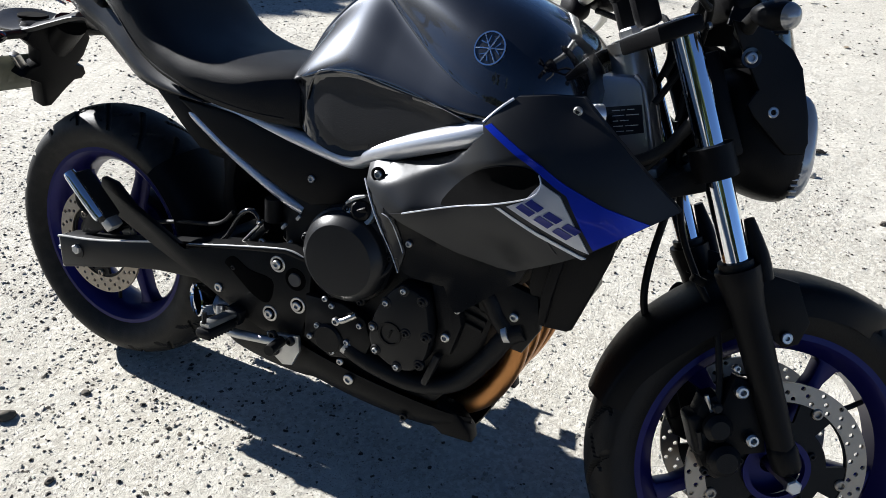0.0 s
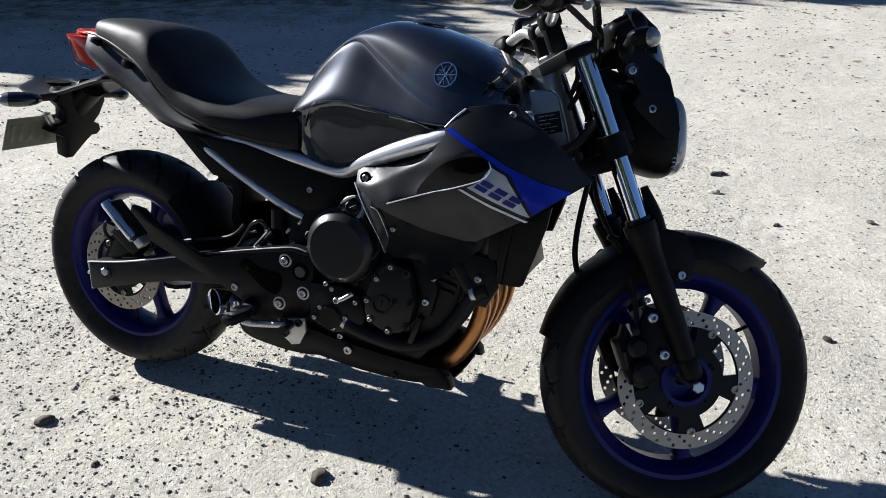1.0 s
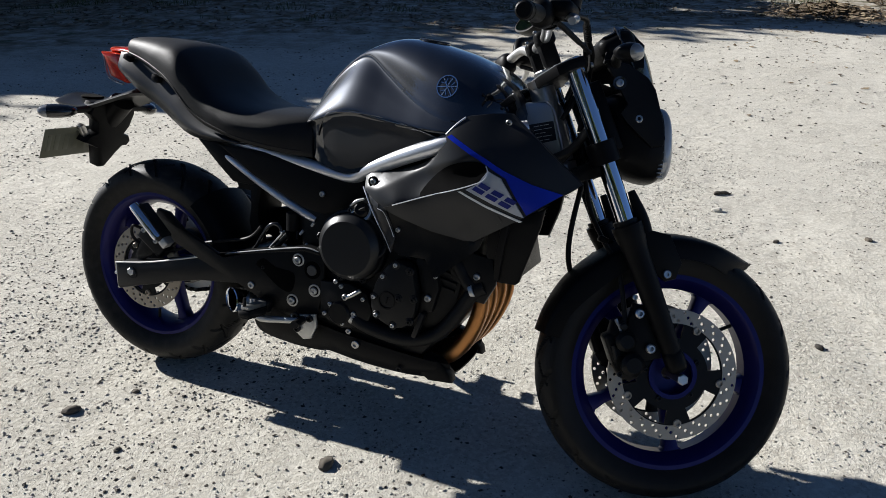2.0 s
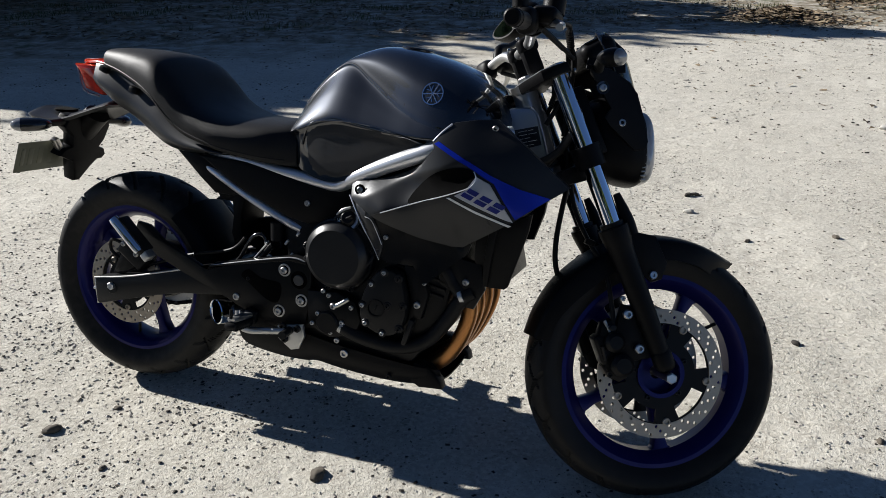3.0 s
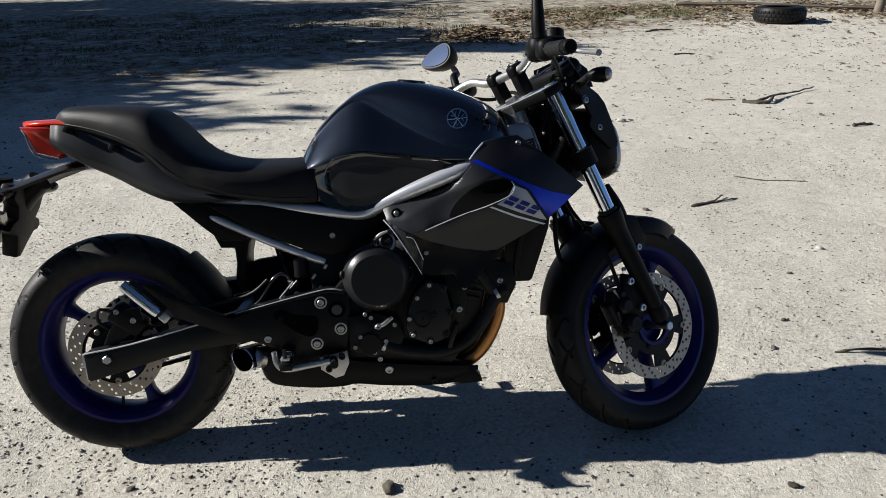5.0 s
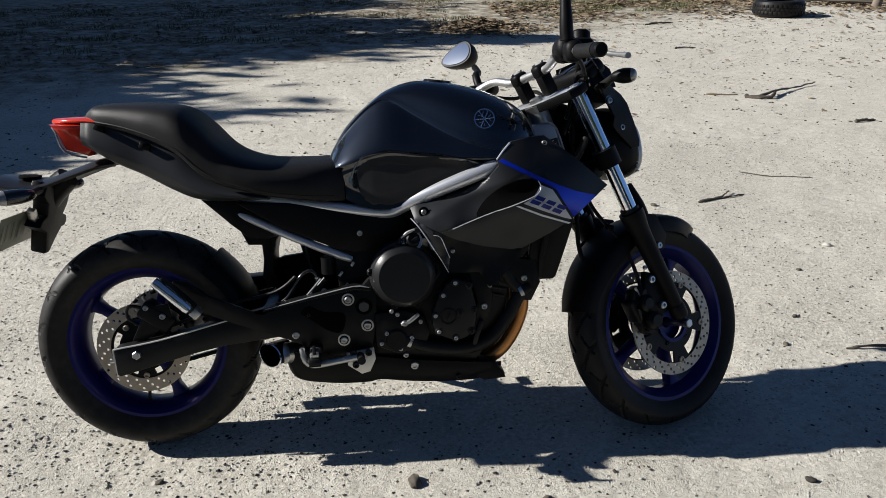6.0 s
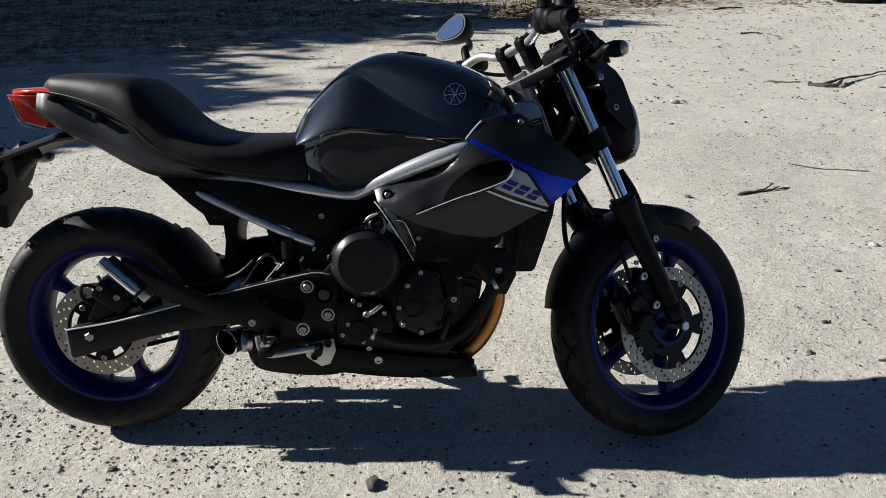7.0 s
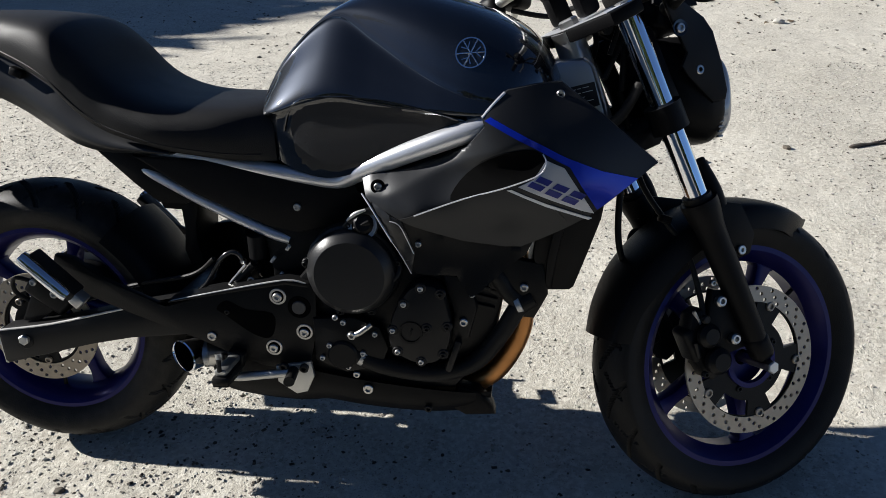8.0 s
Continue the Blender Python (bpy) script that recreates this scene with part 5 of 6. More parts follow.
for p, d in (((-0.012, -0.153, 0.318), (1, 0, -0.6)), ((0.287, -0.144, 0.432), (1, 0, 0.5))):
    body("hose_clip", puck(Vector(p), d, 0.0190, 0.010, 20, 0.1), M_ALU, bike, "bright hose clip")
body("upper_hose", tube([(0.215, -0.135, 0.505), (0.248, -0.14, 0.49), (0.268, -0.14, 0.46), (0.292, -0.14, 0.435)], 0.017, 16, 5), M_RUBBER, bike)

# ---- engine ----
eng = body("engine", plate([(-0.13, 0.47), (-0.06, 0.55), (0.06, 0.545), (0.12, 0.64), (0.26, 0.61), (0.285, 0.53), (0.262, 0.44), (0.245, 0.34), (0.17, 0.245), (-0.06, 0.235), (-0.13, 0.29)], -0.142, 0.142, 0.012), M_ENGINE, bike, "black four-cylinder engine")
body("cylinder_block", plate([(0.09, 0.46), (0.13, 0.60), (0.27, 0.565), (0.24, 0.42)], -0.140, 0.140, 0.010), M_ENGINE, eng)
for k in range(7):
    body("cooling_fin", plate([(0.088 + 0.006 * k, 0.455 + 0.018 * k), (0.245 + 0.005 * k, 0.42 + 0.018 * k), (0.2465 + 0.005 * k, 0.426 + 0.018 * k), (0.0895 + 0.006 * k, 0.461 + 0.018 * k)], -0.148, 0.148, 0.001), M_ENGINE, eng)
body("cam_cover", plate([(0.115, 0.605), (0.14, 0.655), (0.235, 0.640), (0.275, 0.595), (0.27, 0.57)], -0.150, 0.150, 0.012), M_ENGINE, eng)
body("sump", plate([(-0.10, 0.25), (0.13, 0.25), (0.10, 0.19), (-0.07, 0.19)], -0.10, 0.10, 0.010), M_ENGINE, eng)
cc = Vector((-0.018, -0.142, 0.499))
clutch = body("clutch_cover", lathe([(1e-5, -0.049), (0.0655, -0.0487), (0.0668, -0.0478), (0.0800, -0.0350), (0.0818, -0.0315), (0.0840, -0.020), (0.0885, -0.016), (0.0905, 0.0), (0.05, 0.01), (1e-5, 0.01)], 64, Matrix.Translation(cc), None, False), M_CASE, eng, "round satin black clutch cover", angle=24)
for k in (0, 2, 4, 6, 7):
    a = radians(40 * k + 12)
    bolt(clutch, cc + Vector((0.089 * math.cos(a), -0.018, 0.089 * math.sin(a))), 0.0055, 0.006, (0, -1, 0), M_DARKGREY)
    body("bolt_boss", puck(cc + Vector((0.0860 * math.cos(a), 0.0, 0.0860 * math.sin(a))), (0, -1, 0), 0.0105, 0.020, 14, 0.15), M_DARKGREY, clutch)
body("filler_cap", puck((0.006, -0.150, 0.588), (0.15, -1, 0.35), 0.019, 0.024, 10, 0.25), M_ENGINE, eng, "black oil filler cap")
# Bright ring puts the sunlit rim round the filler into colour.
body("filler_collar", lathe([(0.020, -0.006), (0.027, -0.006), (0.028, 0.004), (0.020, 0.006)], 24, Matrix.Translation((0.006, -0.158, 0.588)) @ Matrix.Rotation(radians(-18), 4, "X")), M_ALU, eng, "bright ring painted as the sunlit edge round the filler cap")
body("filler_bridge", plate([(-0.032, 0.586), (-0.018, 0.606), (0.020, 0.622), (0.040, 0.618), (0.038, 0.610), (0.014, 0.606), (-0.010, 0.594), (-0.018, 0.578), (-0.028, 0.574)], -0.164, -0.146, 0.004), M_CASE, eng)
# Bright strip painted for the sun on the casting's upper edge.
body("sunlit_edge", tube([(-0.022, -0.1645, 0.598), (-0.006, -0.1655, 0.611), (0.014, -0.1645, 0.619)], [0.002, 0.0042, 0.0025], 10, 4), M_GLINT_METAL, eng, "bright strip painted as a sunlit casting edge")
body("cap_grip", box((0.006, -0.168, 0.592), (0.034, 0.012, 0.010), (20, -24, 0), 0.003), M_ENGINE, eng)
body("filler_neck", box((-0.005, -0.140, 0.578), (0.055, 0.03, 0.036), (0, -20, 0), 0.008), M_DARKGREY, eng)
crank = [(0.052, 0.395), (0.060, 0.425), (0.078, 0.458), (0.098, 0.480), (0.128, 0.484), (0.152, 0.470), (0.160, 0.440), (0.168, 0.398), (0.160, 0.355), (0.140, 0.328), (0.105, 0.322), (0.065, 0.340), (0.050, 0.365)]
cr = body("crank_cover", plate(crank, -0.186, -0.140, 0.006, 3), M_DARKGREY, eng, "satin black crankshaft end cover ringed with bolts")
body("timing_plug", lathe([(0.0185, -0.186), (0.0225, -0.186), (0.0225, -0.1885), (0.0185, -0.1885)], 28, Matrix.Translation((0.092, 0, 0.388))), M_ENGINE, cr)
body("plug_slot", box((0.092, -0.187, 0.388), (0.004, 0.002, 0.018), (0, 20, 0), 0.0005), M_ENGINE, cr)
for x, z in ((0.058, 0.392), (0.080, 0.446), (0.112, 0.478), (0.148, 0.468), (0.160, 0.402), (0.152, 0.345), (0.110, 0.328), (0.066, 0.348), (0.122, 0.398)):
    body("bolt_boss", puck((x, -0.180, z), (0, -1, 0), 0.0105, 0.008, 16, 0.2), M_DARKGREY, cr)
    bolt(cr, (x, -0.187, z), 0.0055, 0.005, (0, -1, 0), M_ALU if x < 0.12 else M_DARKGREY)
body("pickup_cover", plate([(0.150, 0.50), (0.20, 0.49), (0.215, 0.43), (0.20, 0.37), (0.165, 0.36), (0.170, 0.42)], -0.165, -0.140, 0.006), M_ENGINE, eng)
bolt(eng, (0.189, -0.165, 0.404), 0.0085, 0.008)
body("rib", box((0.170, -0.168, 0.335), (0.014, 0.02, 0.07), (0, 18, 0), 0.005), M_DARKGREY, eng)
gear = body("gearbox_cover", plate([(-0.10, 0.40), (-0.02, 0.405), (0.03, 0.385), (0.045, 0.34), (0.03, 0.30), (-0.04, 0.285), (-0.10, 0.31)], -0.165, -0.140, 0.006), M_ENGINE, eng)
for x, z in ((-0.055, 0.405), (-0.040, 0.395), (-0.085, 0.318), (-0.035, 0.300), (0.020, 0.372), (-0.070, 0.345), (0.205, 0.46), (-0.005, 0.330)):
    bolt(gear, (x, -0.165, z), 0.0056, 0.006, (0, -1, 0), M_ALU)
body("oil_pump", puck((-0.045, -0.150, 0.325), (0, -1, 0), 0.030, 0.022, 24, 0.2), M_ENGINE, gear)
body("oil_pipe", tube([(0.040, -0.168, 0.46), (0.055, -0.172, 0.482), (0.070, -0.165, 0.50), (0.072, -0.15, 0.53)], 0.006, 10, 5), M_DARKGREY, eng)
body("clutch_arm", tube([(-0.030, -0.170, 0.370), (-0.010, -0.178, 0.378), (0.015, -0.172, 0.395)], 0.0055, 10, 4), M_STEEL, eng, "bright clutch release arm")
bolt(eng, (-0.022, -0.176, 0.374), 0.008, 0.008)
body("starter_motor", tube([(-0.02, -0.10, 0.60), (-0.02, 0.10, 0.60)], 0.035, 20, 1), M_ENGINE, eng)
body("throttle_bodies", box((0.09, 0, 0.67), (0.09, 0.24, 0.07), (0, -20, 0), 0.015), M_ENGINE, eng)

# ---- exhaust and belly pan ----
for y in (-0.105, -0.038, 0.038, 0.105):
    body("header_pipe", tube([(0.228, y, 0.475), (0.265, y, 0.463), (0.293, y, 0.432), (0.301, y, 0.382), (0.284, y * 0.97, 0.322), (0.252, y * 0.90, 0.265), (0.210, y * 0.80, 0.228), (0.160, y * 0.7, 0.203), (0.08, y * 0.6, 0.205), (0.0, y * 0.5, 0.210)], 0.0195, 18, 6), M_HEADER, bike, "heat-tinted bronze exhaust header")
body("engine_bracket", plate([(0.225, 0.535), (0.335, 0.515), (0.345, 0.455), (0.320, 0.405), (0.290, 0.408), (0.270, 0.440), (0.235, 0.455)], -0.148, -0.128, 0.005), M_ENGINE, bike, "black engine mounting bracket above the headers")
bolt(bike, (0.300, -0.148, 0.470), 0.008, 0.008, (0, -1, 0), M_STEEL)
body("header_flange", box((0.262, 0, 0.472), (0.022, 0.27, 0.05), (0, -20, 0), 0.008), M_DARKGREY, bike)
muf = body("muffler", tube([(0.02, -0.02, 0.215), (-0.06, -0.02, 0.225), (-0.16, -0.03, 0.240), (-0.24, -0.04, 0.250), (-0.30, -0.06, 0.265)], [0.04, 0.05, 0.060, 0.060, 0.045], 24, 5), M_DARKGREY, bike, "stubby underslung silencer")
tipdir = Vector((-0.46, -0.87, 0.12)).normalized()
tm = Matrix.Translation((-0.378, -0.140, 0.295)) @ Vector((0, 1, 0)).rotation_difference(tipdir).to_matrix().to_4x4() @ Matrix.Diagonal((1.18, 1, 0.98, 1))
body("exhaust_tip", lathe([(0.031, 0.002), (0.0285, 0.004), (0.0265, 0.0), (0.0255, -0.07), (0.0275, -0.07), (0.0305, -0.02)], 32, tm), M_CHROME, muf, "polished exhaust tip")
body("tip_bore", lathe([(1e-5, -0.050), (0.0248, -0.050), (0.0258, -0.003), (0.0250, -0.003), (0.0240, -0.045), (1e-5, -0.045)], 32, tm), M_RECESS_SHADE, muf)
body("tail_pipe", tube([(-0.27, -0.07, 0.27), (-0.315, -0.095, 0.283), (-0.345, -0.118, 0.290)], [0.035, 0.030, 0.028], 20, 4), M_STEEL, muf)
BX = (-0.345, -0.330, -0.295, -0.20, -0.125, -0.09, -0.02, 0.06, 0.14, 0.205, 0.240)
BT = (0.268, 0.290, 0.300, 0.296, 0.282, 0.276, 0.266, 0.256, 0.246, 0.236, 0.228)
BB = (0.262, 0.236, 0.218, 0.206, 0.206, 0.212, 0.204, 0.197, 0.194, 0.198, 0.208)
BW = (0.090, 0.120, 0.138, 0.145, 0.148, 0.152, 0.156, 0.156, 0.152, 0.140, 0.120)
pan = []
for x, t, b, w in zip(BX, BT, BB, BW):
    half = [(x, w, t), (x, w * 1.0, t - 0.45 * (t - b)), (x, w * 0.93, b + 0.10 * (t - b)), (x, w * 0.75, b - 0.015), (x, 0, b - 0.028)]
    pan.append(half + [(x, -y, z) for x, y, z in half[-2::-1]])
belly = body("belly_pan", skin(pan, 4, 4, 0.003), M_PLASTIC, bike, "matt black belly pan under the engine", angle=55)
for side in (-1, 1):
    bolt(belly, (0.0, side * 0.158, 0.248), 0.0105, 0.006, (0, side, 0))
    bolt(belly, (0.118, side * 0.152, 0.205), 0.0075, 0.006, (0, side, 0), M_DARKGREY)
    bolt(belly, (-0.022, side * 0.155, 0.278), 0.007, 0.006, (0, side, 0), M_STEEL)
    body("front_scoop", plate([(0.175, 0.246), (0.215, 0.238), (0.245, 0.205), (0.250, 0.186), (0.19, 0.182), (0.16, 0.20)], side * 0.10, side * 0.138, 0.006), M_PLASTIC, belly)

# ---- footrests ----
for side in (-1, 1):
    PLATE = [(-0.092, 0.455), (-0.105, 0.468), (-0.150, 0.474), (-0.26, 0.452), (-0.385, 0.424), (-0.392, 0.412), (-0.36, 0.400), (-0.41, 0.420), (-0.520, 0.470), (-0.565, 0.510), (-0.600, 0.516), (-0.606, 0.500), (-0.565, 0.440), (-0.47, 0.398), (-0.335, 0.345),
             (-0.250, 0.306), (-0.20, 0.290), (-0.15, 0.285), (-0.112, 0.300), (-0.096, 0.37)]
    br = body("footrest_bracket", plate(PLATE, side * 0.146, side * 0.158, 0.004), M_ENGINE, bike, "black alloy footrest hanger bolted to the frame")
    body("ledge", plate([(-0.105, 0.469), (-0.150, 0.475), (-0.26, 0.453), (-0.385, 0.425), (-0.386, 0.421), (-0.26, 0.446), (-0.15, 0.466), (-0.105, 0.461)], side * 0.120, side * 0.160, 0.002), M_ENGINE, br)
    # Bright strip painted on where the sun catches the ledge.
    body("sunlit_edge", tube([(-0.110, side * 0.1575, 0.4685), (-0.150, side * 0.1575, 0.4745), (-0.26, side * 0.1575, 0.4525), (-0.380, side * 0.1575, 0.4250)], 0.0019, 8, 4), M_GLINT_METAL, br, "bright strip painted as a sunlit metal edge")
    # Raised black shapes paint the shade of recess, bolt seats and pivot.
    body("recess", plate([(-0.268, 0.430), (-0.232, 0.412), (-0.180, 0.405), (-0.178, 0.372), (-0.192, 0.352), (-0.225, 0.362), (-0.272, 0.398), (-0.290, 0.412)], side * 0.1582, side * 0.1592, 0.0003, 3), M_RECESS_SHADE, br)
    for x, z in ((-0.166, 0.441), (-0.119, 0.368), (-0.1825, 0.332)):
        body("washer", puck((x, side * 0.157, z), (0, side, 0), 0.0165, 0.003, 24, 0.2), M_STEEL, br, "steel washer")
        body("bolt_seat", puck((x, side * 0.1595, z), (0, side, 0), 0.0122, 0.001, 20, 0.1), M_RECESS_SHADE, br)
        bolt(br, (x, side * 0.1600, z), 0.0092, 0.006, (0, side, 0), M_STEEL, None, 0.45)
    body("pivot_recess", puck((-0.126, side * 0.157, 0.420), (0, side, 0), 0.0225, 0.0025, 28, 0.2), M_RECESS_SHADE, br)
    body("pivot_cap", puck((-0.126, side * 0.159, 0.420), (0, side, 0), 0.0135, 0.004, 24, 0.3), M_DULL, br, "dull steel swingarm pivot cap")
    bolt(br, (-0.306, side * 0.157, 0.352), 0.0095, 0.005, (0, side, 0))
    bolt(br, (-0.27, side * 0.157, 0.405), 0.005, 0.004, (0, side, 0), M_DARKGREY)
    out = Vector((0.06, side, 0.17)).normalized()
    back = Vector((-side, 0.06, 0)).normalized()
    peg_at = Matrix.Translation((-0.256, side * 0.218, 0.314)) @ Matrix((back, out, back.cross(out))).transposed().to_4x4()
    rubber = box((0, 0.006, 0.006), (0.034, 0.092, 0.018), (0, 0, 0), 0.007)
    rubber.transform(peg_at)
    peg = body("footrest", rubber, M_RUBBER, br, "rubber-topped alloy footrest")
    for k in range(9):
        rib = box((0, -0.032 + 0.0095 * k, 0.0155), (0.030, 0.0045, 0.005), (0, 0, 0), 0.0015)
        rib.transform(peg_at)
        body("peg_rib", rib, M_RUBBER, peg)
    bar = box((0, 0, -0.009), (0.024, 0.100, 0.014), (0, 0, 0), 0.005, None, 0.9)
    bar.transform(peg_at)
    body("peg_bar", bar, M_ALU, peg, "bare alloy underside")
    feeler = tube([(0, 0.048, -0.014), (0, 0.050, -0.036)], 0.0045, 8, 1)
    feeler.transform(peg_at)
    body("peg_feeler", feeler, M_DARKGREY, peg)
    body("peg_mount", box((-0.258, side * 0.166, 0.310), (0.034, 0.024, 0.034), (0, 12, 0), 0.006), M_DARKGREY, br)
    pp = body("passenger_footrest", box((-0.588, side * 0.190, 0.488), (0.112, 0.042, 0.022), (0, 46, 0), 0.006), M_RUBBER, br, "folded passenger footrest with bright alloy body")
    body("alloy_body", tube([(-0.632, side * 0.207, 0.528), (-0.629, side * 0.207, 0.525), (-0.563, side * 0.207, 0.458), (-0.560, side * 0.207, 0.455)], [0.010, 0.0135, 0.0135, 0.010], 20, 2), M_CHROME, pp, "polished alloy footrest body")
    body("pivot", box((-0.545, side * 0.192, 0.440), (0.024, 0.030, 0.024), (0, 46, 0), 0.004), M_ALU, pp)
pedal = body("brake_pedal", tube([(-0.292, -0.172, 0.322), (-0.285, -0.176, 0.290), (-0.262, -0.178, 0.276), (-0.20, -0.180, 0.283), (-0.145, -0.182, 0.292)], [0.008, 0.009, 0.0095, 0.0085, 0.0085], 12, 5), M_ALU, bike, "bare alloy rear brake pedal")
body("pedal_tip", tube([(-0.142, -0.178, 0.293), (-0.138, -0.222, 0.295)], 0.0105, 14, 1), M_RUBBER, pedal, "black rubber pedal tip")
heel = body("heel_bracket", plate([(-0.178, 0.300), (-0.106, 0.312), (-0.102, 0.280), (-0.118, 0.246), (-0.140, 0.240), (-0.176, 0.266)], -0.176, -0.166, 0.003), M_ALU, bike, "bare alloy bracket below the footrest plate")
for x, z in ((-0.160, 0.302), (-0.120, 0.300), (-0.155, 0.268)):
    bolt(heel, (x, -0.176, z), 0.009, 0.008, (0, -1, 0), M_DARKGREY)
stand = part("side_stand", tube([(-0.10, 0.125, 0.255), (-0.065, 0.21, 0.155), (-0.03, 0.298, 0.072)], [0.014, 0.012, 0.010], 12, 4), M_ENGINE, bike, "black side stand leg on the gravel")
part("stand_foot", box((-0.025, 0.304, 0.064), (0.075, 0.045, 0.008), (11, 0, 0), 0.003), M_ENGINE, stand)
# the stand side of the engine: generator cover, sprocket cover, gear lever
gen = part("generator_cover", lathe([(1e-5, 0.212), (0.045, 0.210), (0.062, 0.200), (0.070, 0.180), (0.074, 0.140), (1e-5, 0.140)], 40, Matrix.Translation((0.105, 0, 0.395)), None, False), M_DARKGREY, eng, "round satin black generator cover")
for k in range(7):
    a = radians(51 * k)
    part("bolt", puck((0.105 + 0.067 * math.cos(a), 0.186, 0.395 + 0.067 * math.sin(a)), (0, 1, 0), 0.0055, 0.008, 12, 0.2), M_ALU, gen)
part("sprocket_cover", plate([(-0.17, 0.33), (-0.19, 0.39), (-0.14, 0.45), (-0.06, 0.45), (-0.01, 0.40), (-0.03, 0.33), (-0.10, 0.30)], 0.135, 0.178, 0.008), M_ENGINE, eng)
gear_lever = part("gear_lever", tube([(-0.255, 0.190, 0.300), (-0.200, 0.196, 0.285), (-0.120, 0.198, 0.295)], 0.0075, 12, 4), M_ALU, bike, "bare alloy gear lever")
part("lever_tip", tube([(-0.120, 0.190, 0.296), (-0.118, 0.240, 0.297)], 0.0105, 14, 1), M_RUBBER, gear_lever)

# ---- ground ----
def hash_noise(x, y, s, seed=0.0):
    return noise.noise(Vector((x * s + seed, y * s - seed * 0.7, seed * 1.3)))


def ground_z(x, y):
    """Height of the gravel: nearly flat, with shallow ruts and crumbs."""
    z = 0.010 * hash_noise(x, y, 0.9, 3.1) + 0.004 * hash_noise(x, y, 5.0, 8.2) + 0.0022 * hash_noise(x, y, 28.0, 1.7) + 0.0016 * hash_noise(x, y, 60.0, 5.0)
    d = math.hypot(x, y * 1.0)
    if d > 4:
        z += 0.05 * hash_noise(x, y, 0.25, 6.6) * min(1, (d - 4) / 5)
    z -= 0.022 * math.exp(-((x - 0.78) ** 2 + y * y) / 0.08)
    return z - 0.002


def axis_steps(lo, hi, fine_lo, fine_hi, fine, grow):
    out = [fine_lo]
    while out[-1] < fine_hi:
        out.append(out[-1] + fine)
    s = fine
    while out[-1] < hi:
        s = min(s * grow, 60)
        out.append(out[-1] + s)
    s = fine
    while out[0] > lo:
        s = min(s * grow, 60)
        out.insert(0, out[0] - s)
    return out


def ground_material():
    m = bpy.data.materials.new("pale_limestone_gravel")
    m.use_nodes = True
    nt = m.node_tree
    n, l = nt.nodes, nt.links
    b = n["Principled BSDF"]
    b.inputs["Roughness"].default_value = 0.92
    b.inputs["Specular IOR Level"].default_value = 0.2
    tc = n.new("ShaderNodeTexCoord")

    def nz(scale, detail=6, rough=0.6):
        t = n.new("ShaderNodeTexNoise")
        t.inputs["Scale"].default_value = scale
        t.inputs["Detail"].default_value = detail
        t.inputs["Roughness"].default_value = rough
        l.new(tc.outputs["Object"], t.inputs["Vector"])
        return t.outputs["Fac"]

    def ramp(v, a, c, lo=0.0, hi=1.0):
        r = n.new("ShaderNodeMapRange")
        r.inputs["From Min"].default_value, r.inputs["From Max"].default_value = a, c
        r.inputs["To Min"].default_value, r.inputs["To Max"].default_value = lo, hi
        l.new(v, r.inputs["Value"])
        return r.outputs[0]

    def mix(f, a, c):
        x = n.new("ShaderNodeMix")
        x.data_type = "RGBA"
        l.new(f, x.inputs["Factor"])
        for sock, val in (("A", a), ("B", c)):
            if isinstance(val, tuple):
                x.inputs[sock].default_value = (*val, 1)
            else:
                l.new(val, x.inputs[sock])
        return x.outputs["Result"]

    def math_node(op, a, c):
        x = n.new("ShaderNodeMath")
        x.operation = op
        for i, val in enumerate((a, c)):
            if isinstance(val, (int, float)):
                x.inputs[i].default_value = val
            else:
                l.new(val, x.inputs[i])
        return x.outputs[0]

    base = mix(ramp(nz(1.3), 0.35, 0.65), (0.47, 0.442, 0.372), (0.57, 0.543, 0.470))
    base = mix(ramp(nz(14), 0.40, 0.72), base, (0.40, 0.368, 0.31))
    base = mix(ramp(nz(70, 4), 0.45, 0.62), base, (0.61, 0.582, 0.508))
    grit = ramp(nz(2.1, 4), 0.36, 0.62)
    base = mix(math_node("MULTIPLY", ramp(nz(210, 3, 0.7), 0.615, 0.655, 0.0, 0.85), grit), base, (0.16, 0.132, 0.098))
    base = mix(math_node("MULTIPLY", ramp(nz(42, 9, 0.82), 0.60, 0.63, 0.0, 0.75), grit), base, (0.16, 0.132, 0.098))
    vor = n.new("ShaderNodeTexVoronoi")
    vor.inputs["Scale"].default_value = 55
    l.new(tc.outputs["Object"], vor.inputs["Vector"])
    base = mix(ramp(vor.outputs["Distance"], 0.09, 0.15, 0.4, 0.0), base, (0.24, 0.205, 0.16))
    # humus and moss far off, where the leaves gather
    sep = n.new("ShaderNodeSeparateXYZ")
    l.new(tc.outputs["Object"], sep.inputs[0])
    edge = math_node("ADD", math_node("MULTIPLY", sep.outputs["X"], -0.62), sep.outputs["Y"])
    far = ramp(math_node("ADD", edge, math_node("MULTIPLY", nz(0.9, 5), 4.5)), 9.2, 11.4)
    humus = mix(ramp(nz(9), 0.35, 0.65), (0.12, 0.095, 0.062), (0.27, 0.225, 0.16))
    humus = mix(ramp(nz(2.6), 0.52, 0.66), humus, (0.06, 0.075, 0.030))
    blot = math_node("MULTIPLY", far, ramp(nz(3.5, 7), 0.36, 0.58, 0.15, 0.95))
    base = mix(blot, base, humus)
    l.new(base, b.inputs["Base Color"])
    bump = n.new("ShaderNodeBump")
    bump.inputs["Strength"].default_value = 0.95
    bump.inputs["Distance"].default_value = 0.008
